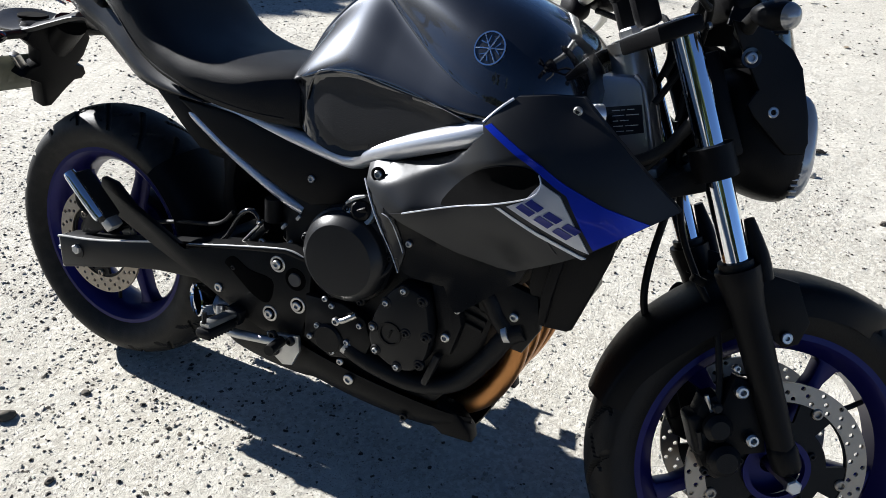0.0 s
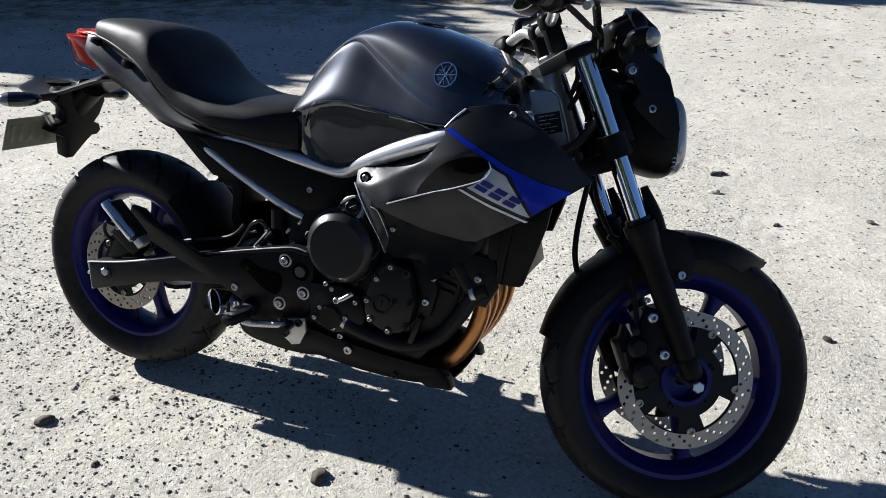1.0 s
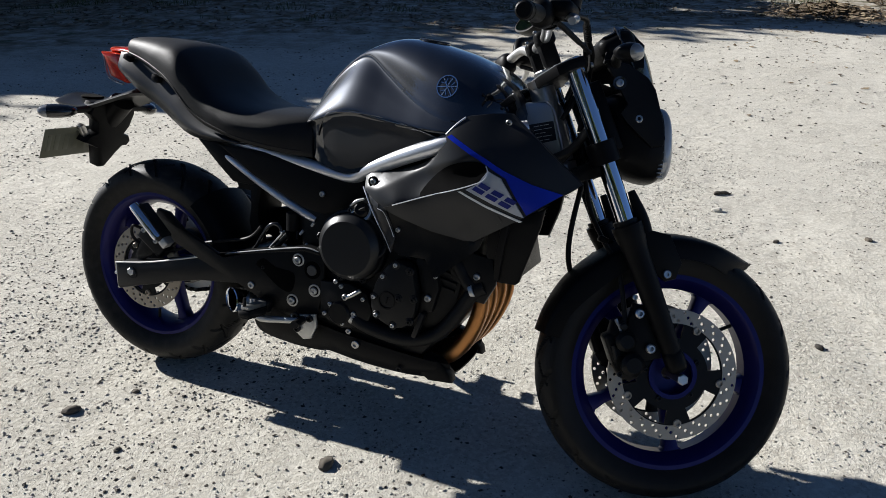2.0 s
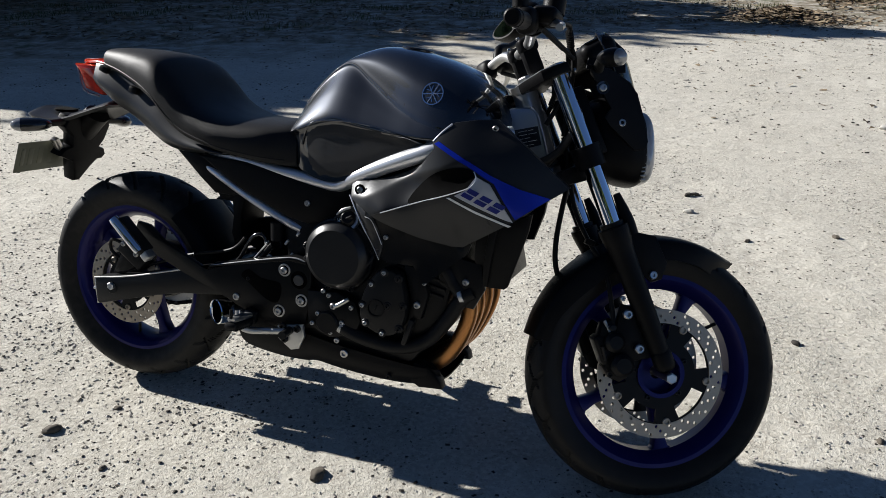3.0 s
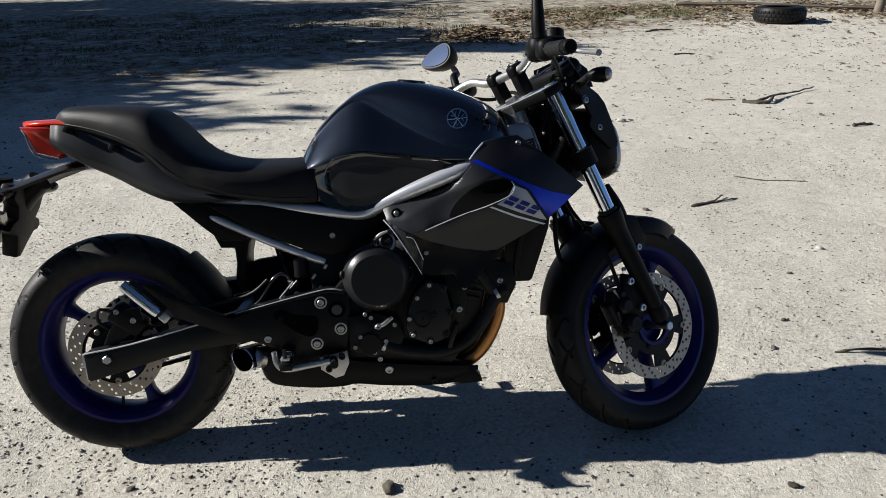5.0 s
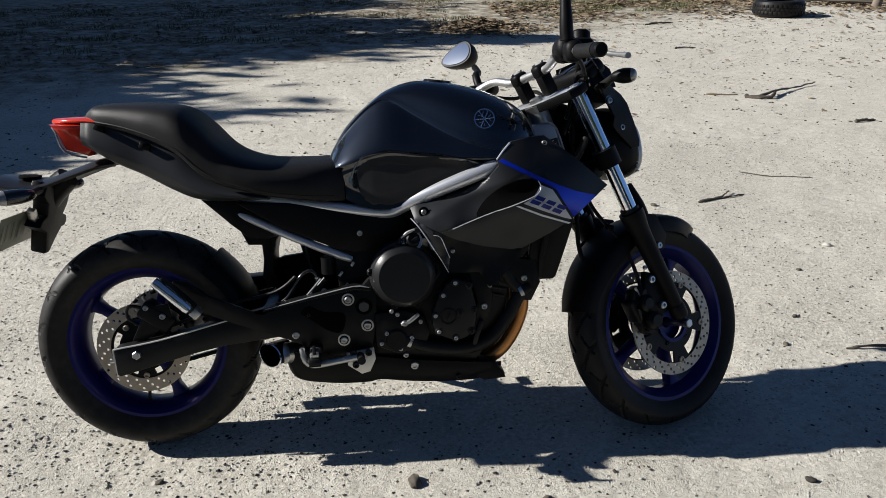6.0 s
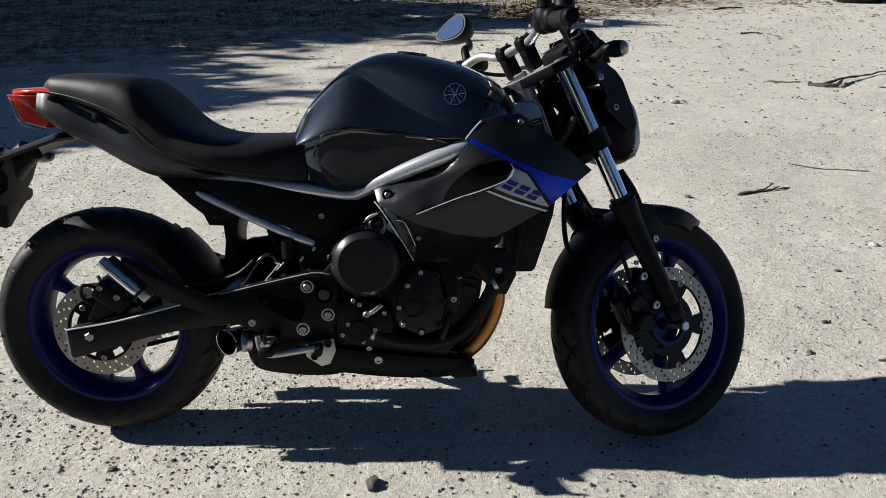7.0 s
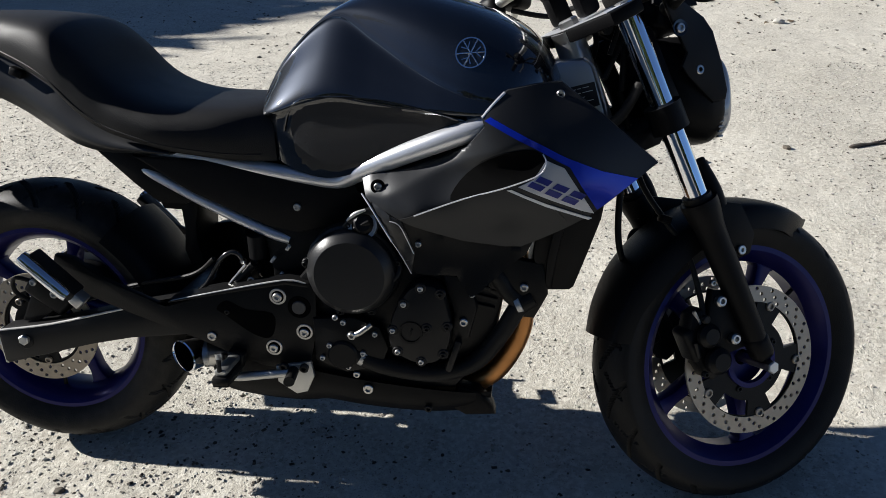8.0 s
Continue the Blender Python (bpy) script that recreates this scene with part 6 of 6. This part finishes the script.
    h = math_node("ADD", math_node("MULTIPLY", nz(75, 6, 0.70), 0.85), math_node("MULTIPLY", nz(300, 3, 0.7), 0.16))
    h = math_node("MULTIPLY", h, ramp(grit, 0.0, 1.0, 0.45, 1.25))
    h = math_node("ADD", h, math_node("MULTIPLY", nz(13, 4, 0.6), 0.9))
    l.new(h, bump.inputs["Height"])
    l.new(bump.outputs[0], b.inputs["Normal"])
    return m


M_GROUND = ground_material()
gx = axis_steps(-400, 400, -2.4, 3.2, 0.022, 1.06)
gy = axis_steps(-400, 400, -1.1, 3.4, 0.022, 1.06)
verts = [(x, y, ground_z(x, y)) for y in gy for x in gx]
nx_ = len(gx)
faces = [(j * nx_ + i, j * nx_ + i + 1, (j + 1) * nx_ + i + 1, (j + 1) * nx_ + i) for j in range(len(gy) - 1) for i in range(nx_ - 1)]
gme = bpy.data.meshes.new("ground")
gme.from_pydata(verts, [], faces)
gme.polygons.foreach_set("use_smooth", [True] * len(gme.polygons))
gme.materials.append(M_GROUND)
ground = tagged(new("ground", gme), "pale crushed limestone ground strewn with small stones", "ground", kind="structure")


def stone_material(name, lo, hi):
    m = bpy.data.materials.new(name)
    m.use_nodes = True
    n, l = m.node_tree.nodes, m.node_tree.links
    b = n["Principled BSDF"]
    b.inputs["Roughness"].default_value = 0.9
    g = n.new("ShaderNodeNewGeometry")
    r = n.new("ShaderNodeMix")
    r.data_type = "RGBA"
    r.inputs["A"].default_value = (*lo, 1)
    r.inputs["B"].default_value = (*hi, 1)
    l.new(g.outputs["Random Per Island"], r.inputs["Factor"])
    t = n.new("ShaderNodeTexNoise")
    t.inputs["Scale"].default_value = 120
    x = n.new("ShaderNodeMix")
    x.data_type = "RGBA"
    x.blend_type = "MULTIPLY"
    x.inputs["Factor"].default_value = 0.5
    l.new(r.outputs["Result"], x.inputs["A"])
    l.new(t.outputs["Color"], x.inputs["B"])
    l.new(x.outputs["Result"], b.inputs["Base Color"])
    return m


M_PALE = stone_material("pale_stone", (0.36, 0.335, 0.28), (0.60, 0.58, 0.52))
M_DARK = stone_material("dark_stone", (0.028, 0.024, 0.019), (0.13, 0.11, 0.085))
M_LEAF = stone_material("dry_leaf", (0.10, 0.065, 0.035), (0.42, 0.32, 0.20))
M_WOOD = stone_material("dead_wood", (0.07, 0.058, 0.046), (0.16, 0.135, 0.11))
M_GRASS = stone_material("grass_blade", (0.05, 0.075, 0.02), (0.16, 0.17, 0.06))

ICO_V = [Vector(p) for p in ((1, 0, 0), (-0.5, 0.87, 0), (-0.5, -0.87, 0), (0.45, 0.78, 0.55), (-0.9, 0, 0.55), (0.45, -0.78, 0.55), (0.05, 0, 0.95), (0, 0, -0.6))]
ICO_F = [(0, 3, 5), (1, 4, 3), (2, 5, 4), (3, 6, 5), (4, 6, 3), (5, 6, 4), (0, 1, 3), (1, 2, 4), (2, 0, 5), (1, 0, 7), (2, 1, 7), (0, 2, 7)]


def scatter_stones(name, count, mat, lo, hi, area, seed, label, power=3.0, gather=-0.25, fade=0.0):
    """Many small stones pressed into the ground, joined; fade thins them out towards the edge of their patch."""
    rng = random.Random(seed)
    vs, fs = [], []
    for _ in range(count):
        x, y = rng.uniform(area[0], area[1]), rng.uniform(area[2], area[3])
        if noise.noise(Vector((x * 1.4, y * 1.4, seed))) < gather and rng.random() < 0.8:
            continue
        if fade and rng.random() > min(x - area[0], area[1] - x, y - area[2], area[3] - y) / fade:
            continue
        s = lo + (hi - lo) * rng.random() ** power
        sx, sy, sz = s * rng.uniform(0.7, 1.3), s * rng.uniform(0.6, 1.1), s * rng.uniform(0.40, 0.75)
        a = rng.uniform(0, 6.283)
        ca, sa = math.cos(a), math.sin(a)
        z = ground_z(x, y) + sz * rng.uniform(-0.15, 0.25)
        k = len(vs)
        for v in ICO_V:
            j = rng.uniform(0.72, 1.15)
            px, py, pz = v.x * sx * j, v.y * sy * j, v.z * sz * j
            vs.append((x + ca * px - sa * py, y + sa * px + ca * py, z + pz))
        fs += [[k + i for i in f] for f in ICO_F]
    me = bpy.data.meshes.new(name)
    me.from_pydata(vs, [], fs)
    me.materials.append(mat)
    return tagged(new(name, me), label, "gravel", kind="stuff")


scatter_stones("pale_gravel", 70000, M_PALE, 0.0012, 0.0062, (-2.0, 3.0, -0.8, 3.0), 5, "pale limestone crumbs lying loose on the ground", 3.2, -0.12)
scatter_stones("dark_gravel", 22000, M_DARK, 0.0012, 0.0072, (-2.0, 3.0, -0.8, 3.0), 6, "small dark brown stones lying on the pale ground", 3.8, 0.0)
scatter_stones("dark_gravel", 6500, M_DARK, 0.0014, 0.0076, (-2.2, 0.25, -1.0, 0.95), 15, "dark grit gathered in a patch on pale ground", 3.0, -0.05, 0.55)
scatter_stones("pale_gravel", 13000, M_PALE, 0.0016, 0.0074, (-2.2, 0.25, -1.0, 0.95), 16, "pale crumbs of limestone gathered in a patch", 2.6, -0.05, 0.55)
scatter_stones("pale_gravel", 16000, M_PALE, 0.002, 0.009, (-6.0, -2.0, -0.5, 3.0), 12, "pale limestone crumbs lying loose on the ground", 3.2, -0.12)
scatter_stones("pale_gravel", 14000, M_PALE, 0.002, 0.009, (3.0, 6.5, -0.5, 3.0), 13, "pale limestone crumbs lying loose on the ground", 3.2, -0.12)
scatter_stones("dark_gravel", 5000, M_DARK, 0.0025, 0.011, (-6.0, -2.0, -0.5, 3.0), 9, "dark crumbs of stone strewn over pale ground", 3.4, 0.0)
scatter_stones("dark_gravel", 3500, M_DARK, 0.0025, 0.010, (3.0, 6.5, -0.5, 3.0), 10, "dark crumbs of stone strewn over pale ground", 3.6, 0.05)
scatter_stones("far_pale_gravel", 20000, M_PALE, 0.003, 0.013, (-6, 8, 2.9, 12), 7, "pale stones lying farther off on the ground", 3.2, -0.1)
scatter_stones("far_dark_gravel", 14000, M_DARK, 0.0035, 0.016, (-6, 8, 2.9, 12), 8, "dark stones lying farther off on the ground", 3.2, 0.05)


def loose_stone(x, y, size, flat, seed, mat, label):
    """One larger stone, lumpy and half sunk."""
    bm = bmesh.new()
    bmesh.ops.create_icosphere(bm, subdivisions=3, radius=1)
    for v in bm.verts:
        k = 1 + 0.28 * noise.noise(v.co * 1.6 + Vector((seed, 0, 0))) + 0.10 * noise.noise(v.co * 4.5 + Vector((0, seed, 0)))
        v.co = Vector((v.co.x * size * 1.25, v.co.y * size * 0.85, v.co.z * size * flat)) * k
    ob = part("stone", bm, mat, None)
    ob.matrix_world = pose(x, y, ground_z(x, y) + size * flat * 0.35, 0, 0, seed * 57)
    return tagged(ob, label, "stone", group="loose stones")


for i, (x, y, sz) in enumerate(((-0.018, -0.285, 0.020), (-0.787, -0.335, 0.019), (-0.690, -0.195, 0.010), (1.145, 0.745, 0.013), (1.312, 0.285, 0.011), (1.446, 0.470, 0.010), (1.680, 0.860, 0.010),
                                 (1.388, 1.772, 0.015), (1.03, 1.627, 0.013), (0.312, -0.389, 0.011), (1.011, -0.396, 0.012), (-0.55, -0.42, 0.009))):
    loose_stone(x, y, sz, 0.62, 1.7 + i * 2.3, M_DARK, "dark brown stone lying on the pale gravel")
for i, (x, y, sz) in enumerate(((1.93, 3.86, 0.034), (0.78, 1.93, 0.020), (1.95, 1.10, 0.016))):
    loose_stone(x, y, sz, 0.62, 31.7 + i * 2.9, M_PALE, "pale limestone lump lying on the gravel")


def stick(name, pts, r0, r1, label, mat=None):
    """A dry stick along a run of plan points, lying on the ground."""
    rng = random.Random(int(1000 * pts[0][0]))
    fine = catmull([Vector(p) for p in pts], 5)
    run = []
    for p in fine:
        run.append((p[0] + rng.gauss(0, 0.35) * r1, p[1] + rng.gauss(0, 0.35) * r1, ground_z(p[0], p[1]) + max(0.3 * r1, p[2] * 0.6 + rng.gauss(0, 0.3) * r1)))
    n = len(run)
    ob = part(name, tube(run, [(r0 + (r1 - r0) * i / (n - 1)) * rng.uniform(0.6, 1.15) * (0.45 if i in (0, n - 1) else 1) for i in range(n)], 8, 2), mat or M_WOOD, None)
    return tagged(ob, label, "stick", group="sticks on the ground")


stick("stick", [(1.635, 1.775, 0.006), (1.72, 1.80, 0.012), (1.80, 1.845, 0.016), (1.86, 1.90, 0.030)], 0.011, 0.004, "grey weathered stick lying on the gravel")
stick("stick", [(1.76, 1.815, 0.008), (1.85, 1.835, 0.010), (1.93, 1.865, 0.006)], 0.007, 0.004, "short broken stick beside a grey one")
stick("twig", [(2.10, 2.28, 0.003), (2.20, 2.19, 0.006), (2.33, 2.15, 0.005), (2.47, 2.11, 0.003)], 0.004, 0.003, "thin curved dry twig lying on the gravel")
stick("stick", [(3.16, 4.38, 0.01), (3.24, 4.30, 0.02), (3.33, 4.27, 0.035), (3.40, 4.33, 0.05), (3.47, 4.46, 0.03)], 0.026, 0.010, "gnarled grey root-like stick lying on the gravel")
stick("stick", [(3.24, 4.31, 0.02), (3.40, 4.38, 0.06), (3.56, 4.52, 0.05), (3.80, 4.68, 0.03), (4.08, 4.86, 0.04)], 0.016, 0.006, "long dry branch lying beside other sticks")
stick("stick", [(2.90, 4.58, 0.01), (3.02, 4.53, 0.012), (3.16, 4.50, 0.01)], 0.010, 0.006, "short reddish stick lying on the gravel", M_LEAF)
stick("stick", [(3.52, 3.36, 0.008), (3.60, 3.37, 0.02), (3.70, 3.38, 0.010)], 0.016, 0.008, "dark piece of bark lying on the gravel", M_DARK)
stick("stick", [(1.50, 0.228, 0.006), (1.60, 0.222, 0.02), (1.75, 0.205, 0.012)], 0.007, 0.004, "thin dark stick lying near the front wheel")
stick("bark", [(0.755, 2.150, 0.006), (0.790, 2.172, 0.018), (0.832, 2.188, 0.008)], 0.012, 0.006, "small dark curl of bark on pale ground", M_DARK)
stick("stick", [(4.45, 10.42, 0.02), (4.65, 10.47, 0.03), (4.95, 10.50, 0.02)], 0.018, 0.010, "dark stick lying in front of the leaf litter", M_DARK)
stick("stick", [(3.80, 7.55, 0.015), (3.92, 7.57, 0.03), (4.08, 7.58, 0.015)], 0.014, 0.007, "small dark piece of bark on pale ground", M_DARK)
stick("branch", [(6.6, 14.6, 0.08), (7.9, 13.8, 0.10), (9.0, 12.8, 0.09), (10.4, 11.9, 0.06)], 0.045, 0.03, "long thin fallen branch among dry leaves", M_DARK)

# a worn tyre left at the edge of the leaves
old_tyre = new("old_tyre")
old_tyre.matrix_world = pose(6.92, 10.88, ground_z(6.92, 10.88) + 0.135, 90, 0, 20)
tagged(old_tyre, "worn black car tyre lying flat beside dry leaves", "tyre")
casing = lathe([(0.235, -0.115), (0.255, -0.128), (0.33, -0.132), (0.385, -0.115), (0.405, -0.075), (0.410, 0), (0.405, 0.075), (0.385, 0.115), (0.33, 0.132), (0.255, 0.128), (0.235, 0.115), (0.25, 0.10), (0.36, 0.09), (0.375, 0), (0.36, -0.09), (0.25, -0.10)], 64)
case = part("casing", casing, M_RUBBER, old_tyre)
for row in (-0.055, 0.0, 0.055):
    for i in range(36):
        a = 2 * math.pi * (i + (0.5 if row else 0)) / 36
        blk = box((0.410, row, 0), (0.010, 0.045, 0.052), (0, 0, 0), 0.003)
        blk.transform(Matrix.Rotation(a, 4, "Y"))
        part("tread_block", blk, M_RUBBER, case)


def leaves(name, count, place, size, mat, label, seed, category="leaves", upright=False):
    """Many small curled blades lying (or standing) on the ground, joined."""
    rng = random.Random(seed)
    vs, fs = [], []
    made = 0
    while made < count:
        x, y, h = place(rng)
        if x is None:
            continue
        made += 1
        a, s = rng.uniform(0, 6.283), size * rng.uniform(0.5, 1.4)
        d = Vector((math.cos(a), math.sin(a), 0))
        w = Vector((-d.y, d.x, 0)) * s * (0.07 if upright else rng.uniform(0.16, 0.34))
        z = ground_z(x, y) + h
        base = Vector((x, y, z))
        if upright:
            lean = d * s * rng.uniform(0.1, 0.7)
            pts = [base - w, base + w, base + lean * 0.4 + Vector((0, 0, s * 0.6)) + w * 0.7, base + lean * 0.4 + Vector((0, 0, s * 0.6)) - w * 0.7, base + lean + Vector((0, 0, s))]
            k = len(vs)
            vs += [tuple(p) for p in pts]
            fs += [(k, k + 1, k + 2, k + 3), (k + 3, k + 2, k + 4)]
        else:
            up = Vector((0, 0, s))
            t0, t1, t2 = rng.uniform(0.0, 0.25), rng.uniform(0.05, 0.3), rng.uniform(0.0, 0.35)
            pts = [base - d * s * 0.5 + up * t0, base - d * s * 0.1 - w + up * t1, base - d * s * 0.1 + w + up * t1 * 0.5, base + d * s * 0.25 - w * 0.7 + up * t1, base + d * s * 0.25 + w * 0.7 + up * t1 * 0.6, base + d * s * 0.55 + up * t2]
            k = len(vs)
            vs += [tuple(p) for p in pts]
            fs += [(k, k + 2, k + 1), (k + 1, k + 2, k + 4, k + 3), (k + 3, k + 4, k + 5)]
    me = bpy.data.meshes.new(name)
    me.from_pydata(vs, [], fs)
    me.materials.append(mat)
    return tagged(new(name, me), label, category, kind="stuff")


def litter_right(rng):
    """The bank of dry leaves beyond the clearing."""
    x = rng.uniform(2.5, 13)
    y = rng.gauss(13.6, 1.25) - 0.28 * max(0, x - 6.5)
    if noise.noise(Vector((x * 0.9, y * 0.9, 4.0))) < rng.uniform(-0.5, 0.25):
        return None, None, None
    return x, y, 0.10 * max(0, noise.noise(Vector((x * 0.7, y * 0.7, 9.0)))) * rng.random()


def litter_mound(rng):
    r = abs(rng.gauss(0, 0.45))
    a = rng.uniform(0, 6.283)
    return 1.80 + 1.05 * r * math.cos(a), 10.5 + 1.25 * r * math.sin(a), max(0, 0.16 - 0.16 * r) * rng.random()


def litter_left(rng):
    x, y = rng.uniform(-12, 2.2), rng.uniform(5.5, 18)
    edge = y - 0.55 * x
    if edge < 9.0 + 1.2 * noise.noise(Vector((x * 0.6, y * 0.6, 2.0))) or noise.noise(Vector((x * 0.8, y * 1.3, 7.0))) < rng.uniform(-0.35, 0.3):
        return None, None, None
    return x, y, 0.01 * rng.random()


def scattered(rng):
    x, y = rng.uniform(0.5, 9), rng.uniform(3.6, 11.5)
    if rng.random() > (y / 11.5) ** 2:
        return None, None, None
    return x, y, 0.0


def weeds(rng):
    x, y = rng.uniform(-11, 2.0), rng.uniform(7.2, 17)
    if y - 0.55 * x < 10.0 or noise.noise(Vector((x * 1.1, y * 1.1, 17.0))) < 0.22:
        return None, None, None
    return x, y, 0.0


def weeds_right(rng):
    x, y = rng.uniform(3.2, 6.6), rng.uniform(12.3, 15)
    if noise.noise(Vector((x * 1.2, y * 1.2, 23.0))) < 0.0:
        return None, None, None
    return x, y, 0.0


leaves("leaf_litter", 9000, litter_right, 0.11, M_LEAF, "bank of dry tan leaves along the edge of the clearing", 41)
leaves("leaf_mound", 3200, litter_mound, 0.10, M_LEAF, "low heap of brown leaves and bark on pale ground", 42)
leaves("shaded_litter", 9000, litter_left, 0.09, M_LEAF, "dark leaf litter lying in the shade of trees", 43)
leaves("scattered_leaves", 900, scattered, 0.06, M_LEAF, "single dry leaves scattered over pale gravel", 44)
leaves("weeds", 9000, weeds, 0.05, M_GRASS, "low green weeds growing in the shade", 45, "weeds", True)
leaves("dry_grass", 4500, weeds_right, 0.05, M_GRASS, "thin dry grass at the edge of the clearing", 46, "grass", True)

# ---- trees that shade the clearing, and a thin trunk at its edge ----
M_BARK = material("tree_bark", (0.17, 0.14, 0.11), 0.9, 0, 0, 0.4, 9, 0.9, 60, 0.05)
M_FOLIAGE = stone_material("tree_leaves", (0.035, 0.065, 0.018), (0.085, 0.12, 0.04))


def tree(x, y, height, crown_z, radius, seed, label, count=2600, girth=0.22, leaf=0.26):
    """A tapered trunk that forks into limbs, with a ragged crown of small leaves."""
    rng = random.Random(seed)
    top = new("tree")
    top.matrix_world = pose(x, y, ground_z(x, y) - 0.05)
    tagged(top, label, "tree")
    trunk = [(0, 0, 0), (rng.uniform(-.15, .15), rng.uniform(-.15, .15), crown_z * 0.45), (rng.uniform(-.3, .3), rng.uniform(-.3, .3), crown_z), (rng.uniform(-.4, .4), rng.uniform(-.4, .4), height * 0.9)]
    part("trunk", tube(trunk, [girth, girth * 0.8, girth * 0.55, girth * 0.12], 12, 5), M_BARK, top)
    centres = []
    for k in range(11):
        a = 2.4 * k + rng.uniform(-0.4, 0.4)
        z0 = crown_z * rng.uniform(0.55, 1.0)
        ln = radius * rng.uniform(0.55, 1.0)
        end = Vector((math.cos(a) * ln, math.sin(a) * ln, crown_z + (height - crown_z) * rng.uniform(-0.75, 0.85)))
        mid = Vector((math.cos(a) * ln * 0.45, math.sin(a) * ln * 0.45, (z0 + end.z) / 2 + 0.2))
        part("limb", tube([(0, 0, z0), tuple(mid), tuple(end)], [girth * 0.36, girth * 0.22, girth * 0.06], 8, 4), M_BARK, top)
        centres += [end, mid.lerp(end, 0.6), mid.lerp(end, 0.3) + Vector((0, 0, 0.5))]
    vs, fs = [], []
    for _ in range(count):
        c = rng.choice(centres)
        p = c + Vector((rng.gauss(0, 1), rng.gauss(0, 1), rng.gauss(0, 0.75))) * radius * 0.24
        d = Vector((rng.gauss(0, 1), rng.gauss(0, 1), rng.gauss(0, 1))).normalized()
        e = d.orthogonal().normalized()
        s = leaf * rng.uniform(0.5, 1.3)
        k = len(vs)
        vs += [tuple(p - d * s), tuple(p + e * s * 0.4), tuple(p + d * s), tuple(p - e * s * 0.4 + d.cross(e) * s * 0.15)]
        fs.append((k, k + 1, k + 2, k + 3))
    me = bpy.data.meshes.new("crown")
    me.from_pydata(vs, [], fs)
    me.materials.append(M_FOLIAGE)
    crown = new("crown", me)
    crown.parent = top
    return top


for i, (sx, sy, h, r) in enumerate(((-7.4, 4.2, 4.0, 2.3), (-5.3, 6.9, 3.8, 2.0), (-3.7, 9.9, 4.2, 1.8), (1.5, 9.05, 6.0, 0.55), (-8.0, 8.0, 4.6, 2.8), (-3.4, 11.4, 4.6, 2.0), (-6.0, 11.0, 4.4, 2.8), (-12.0, 5.5, 6.5, 3.0), (-11.5, 11.0, 7.0, 3.0), (-5.0, 14.8, 5.4, 2.8), (-5.9, 5.3, 3.4, 1.3), (-9.0, 14.0, 6.0, 3.0),
                                    # Unseen crowns added only to shade ground behind the camera and dim the bike.
                                    (-2.6, -4.6, 9.0, 2.2), (0.2, -4.5, 9.4, 2.2), (3.2, -4.7, 9.8, 2.3), (-4.6, -6.5, 9.0, 2.6), (-1.0, -7.4, 10.0, 2.8), (3.0, -7.8, 10.4, 2.8),
                                    (-3.7, 4.5, 3.4, 0.9), (-4.0, 5.4, 3.4, 0.8), (-3.6, 3.6, 3.0, 0.7), (-9.5, 18.0, 7.0, 3.4), (-4.2, 18.0, 6.6, 2.8), (-13.0, 17.0, 7.5, 3.2), (-8.0, 23.0, 8.0, 3.4), (-15.0, 24.0, 8.0, 3.6))):
    tree(sx - 1.90 * h, sy + 0.29 * h, h + r * 0.9, h - 0.4, r, 100 + i, "unseen broad green tree placed to shade the clearing", 4600)
for i, (tx, ty, h) in enumerate(((-9.0, -18.0, 9.0), (-4.0, -17.0, 9.5), (1.0, -18.5, 9.0), (6.0, -17.5, 9.8), (11.0, -19.0, 9.2))):
    tree(tx, ty, h, h * 0.45, 3.2, 210 + i, "broad green tree at the near edge of the clearing", 3400, 0.26, 0.40)
tree(9.25, 11.75, 4.2, 3.4, 0.9, 140, "thin grey-barked sapling at the edge of the clearing", 700, 0.085, 0.14)
for i in range(14):
    a = radians(-150 + 18.5 * i)
    d = 27 + 4 * math.sin(i * 2.1) + (16 if math.sin(a) < 0.1 else 0)
    h = 8.0 + 2.0 * math.sin(i * 1.3)
    if -45 < math.degrees(a) < 42:
        continue
    tree(d * math.cos(a), d * math.sin(a), h + 3, h - 2.5, 3.4, 160 + i, "broad green tree beside the clearing", 1500, 0.28, 0.42)
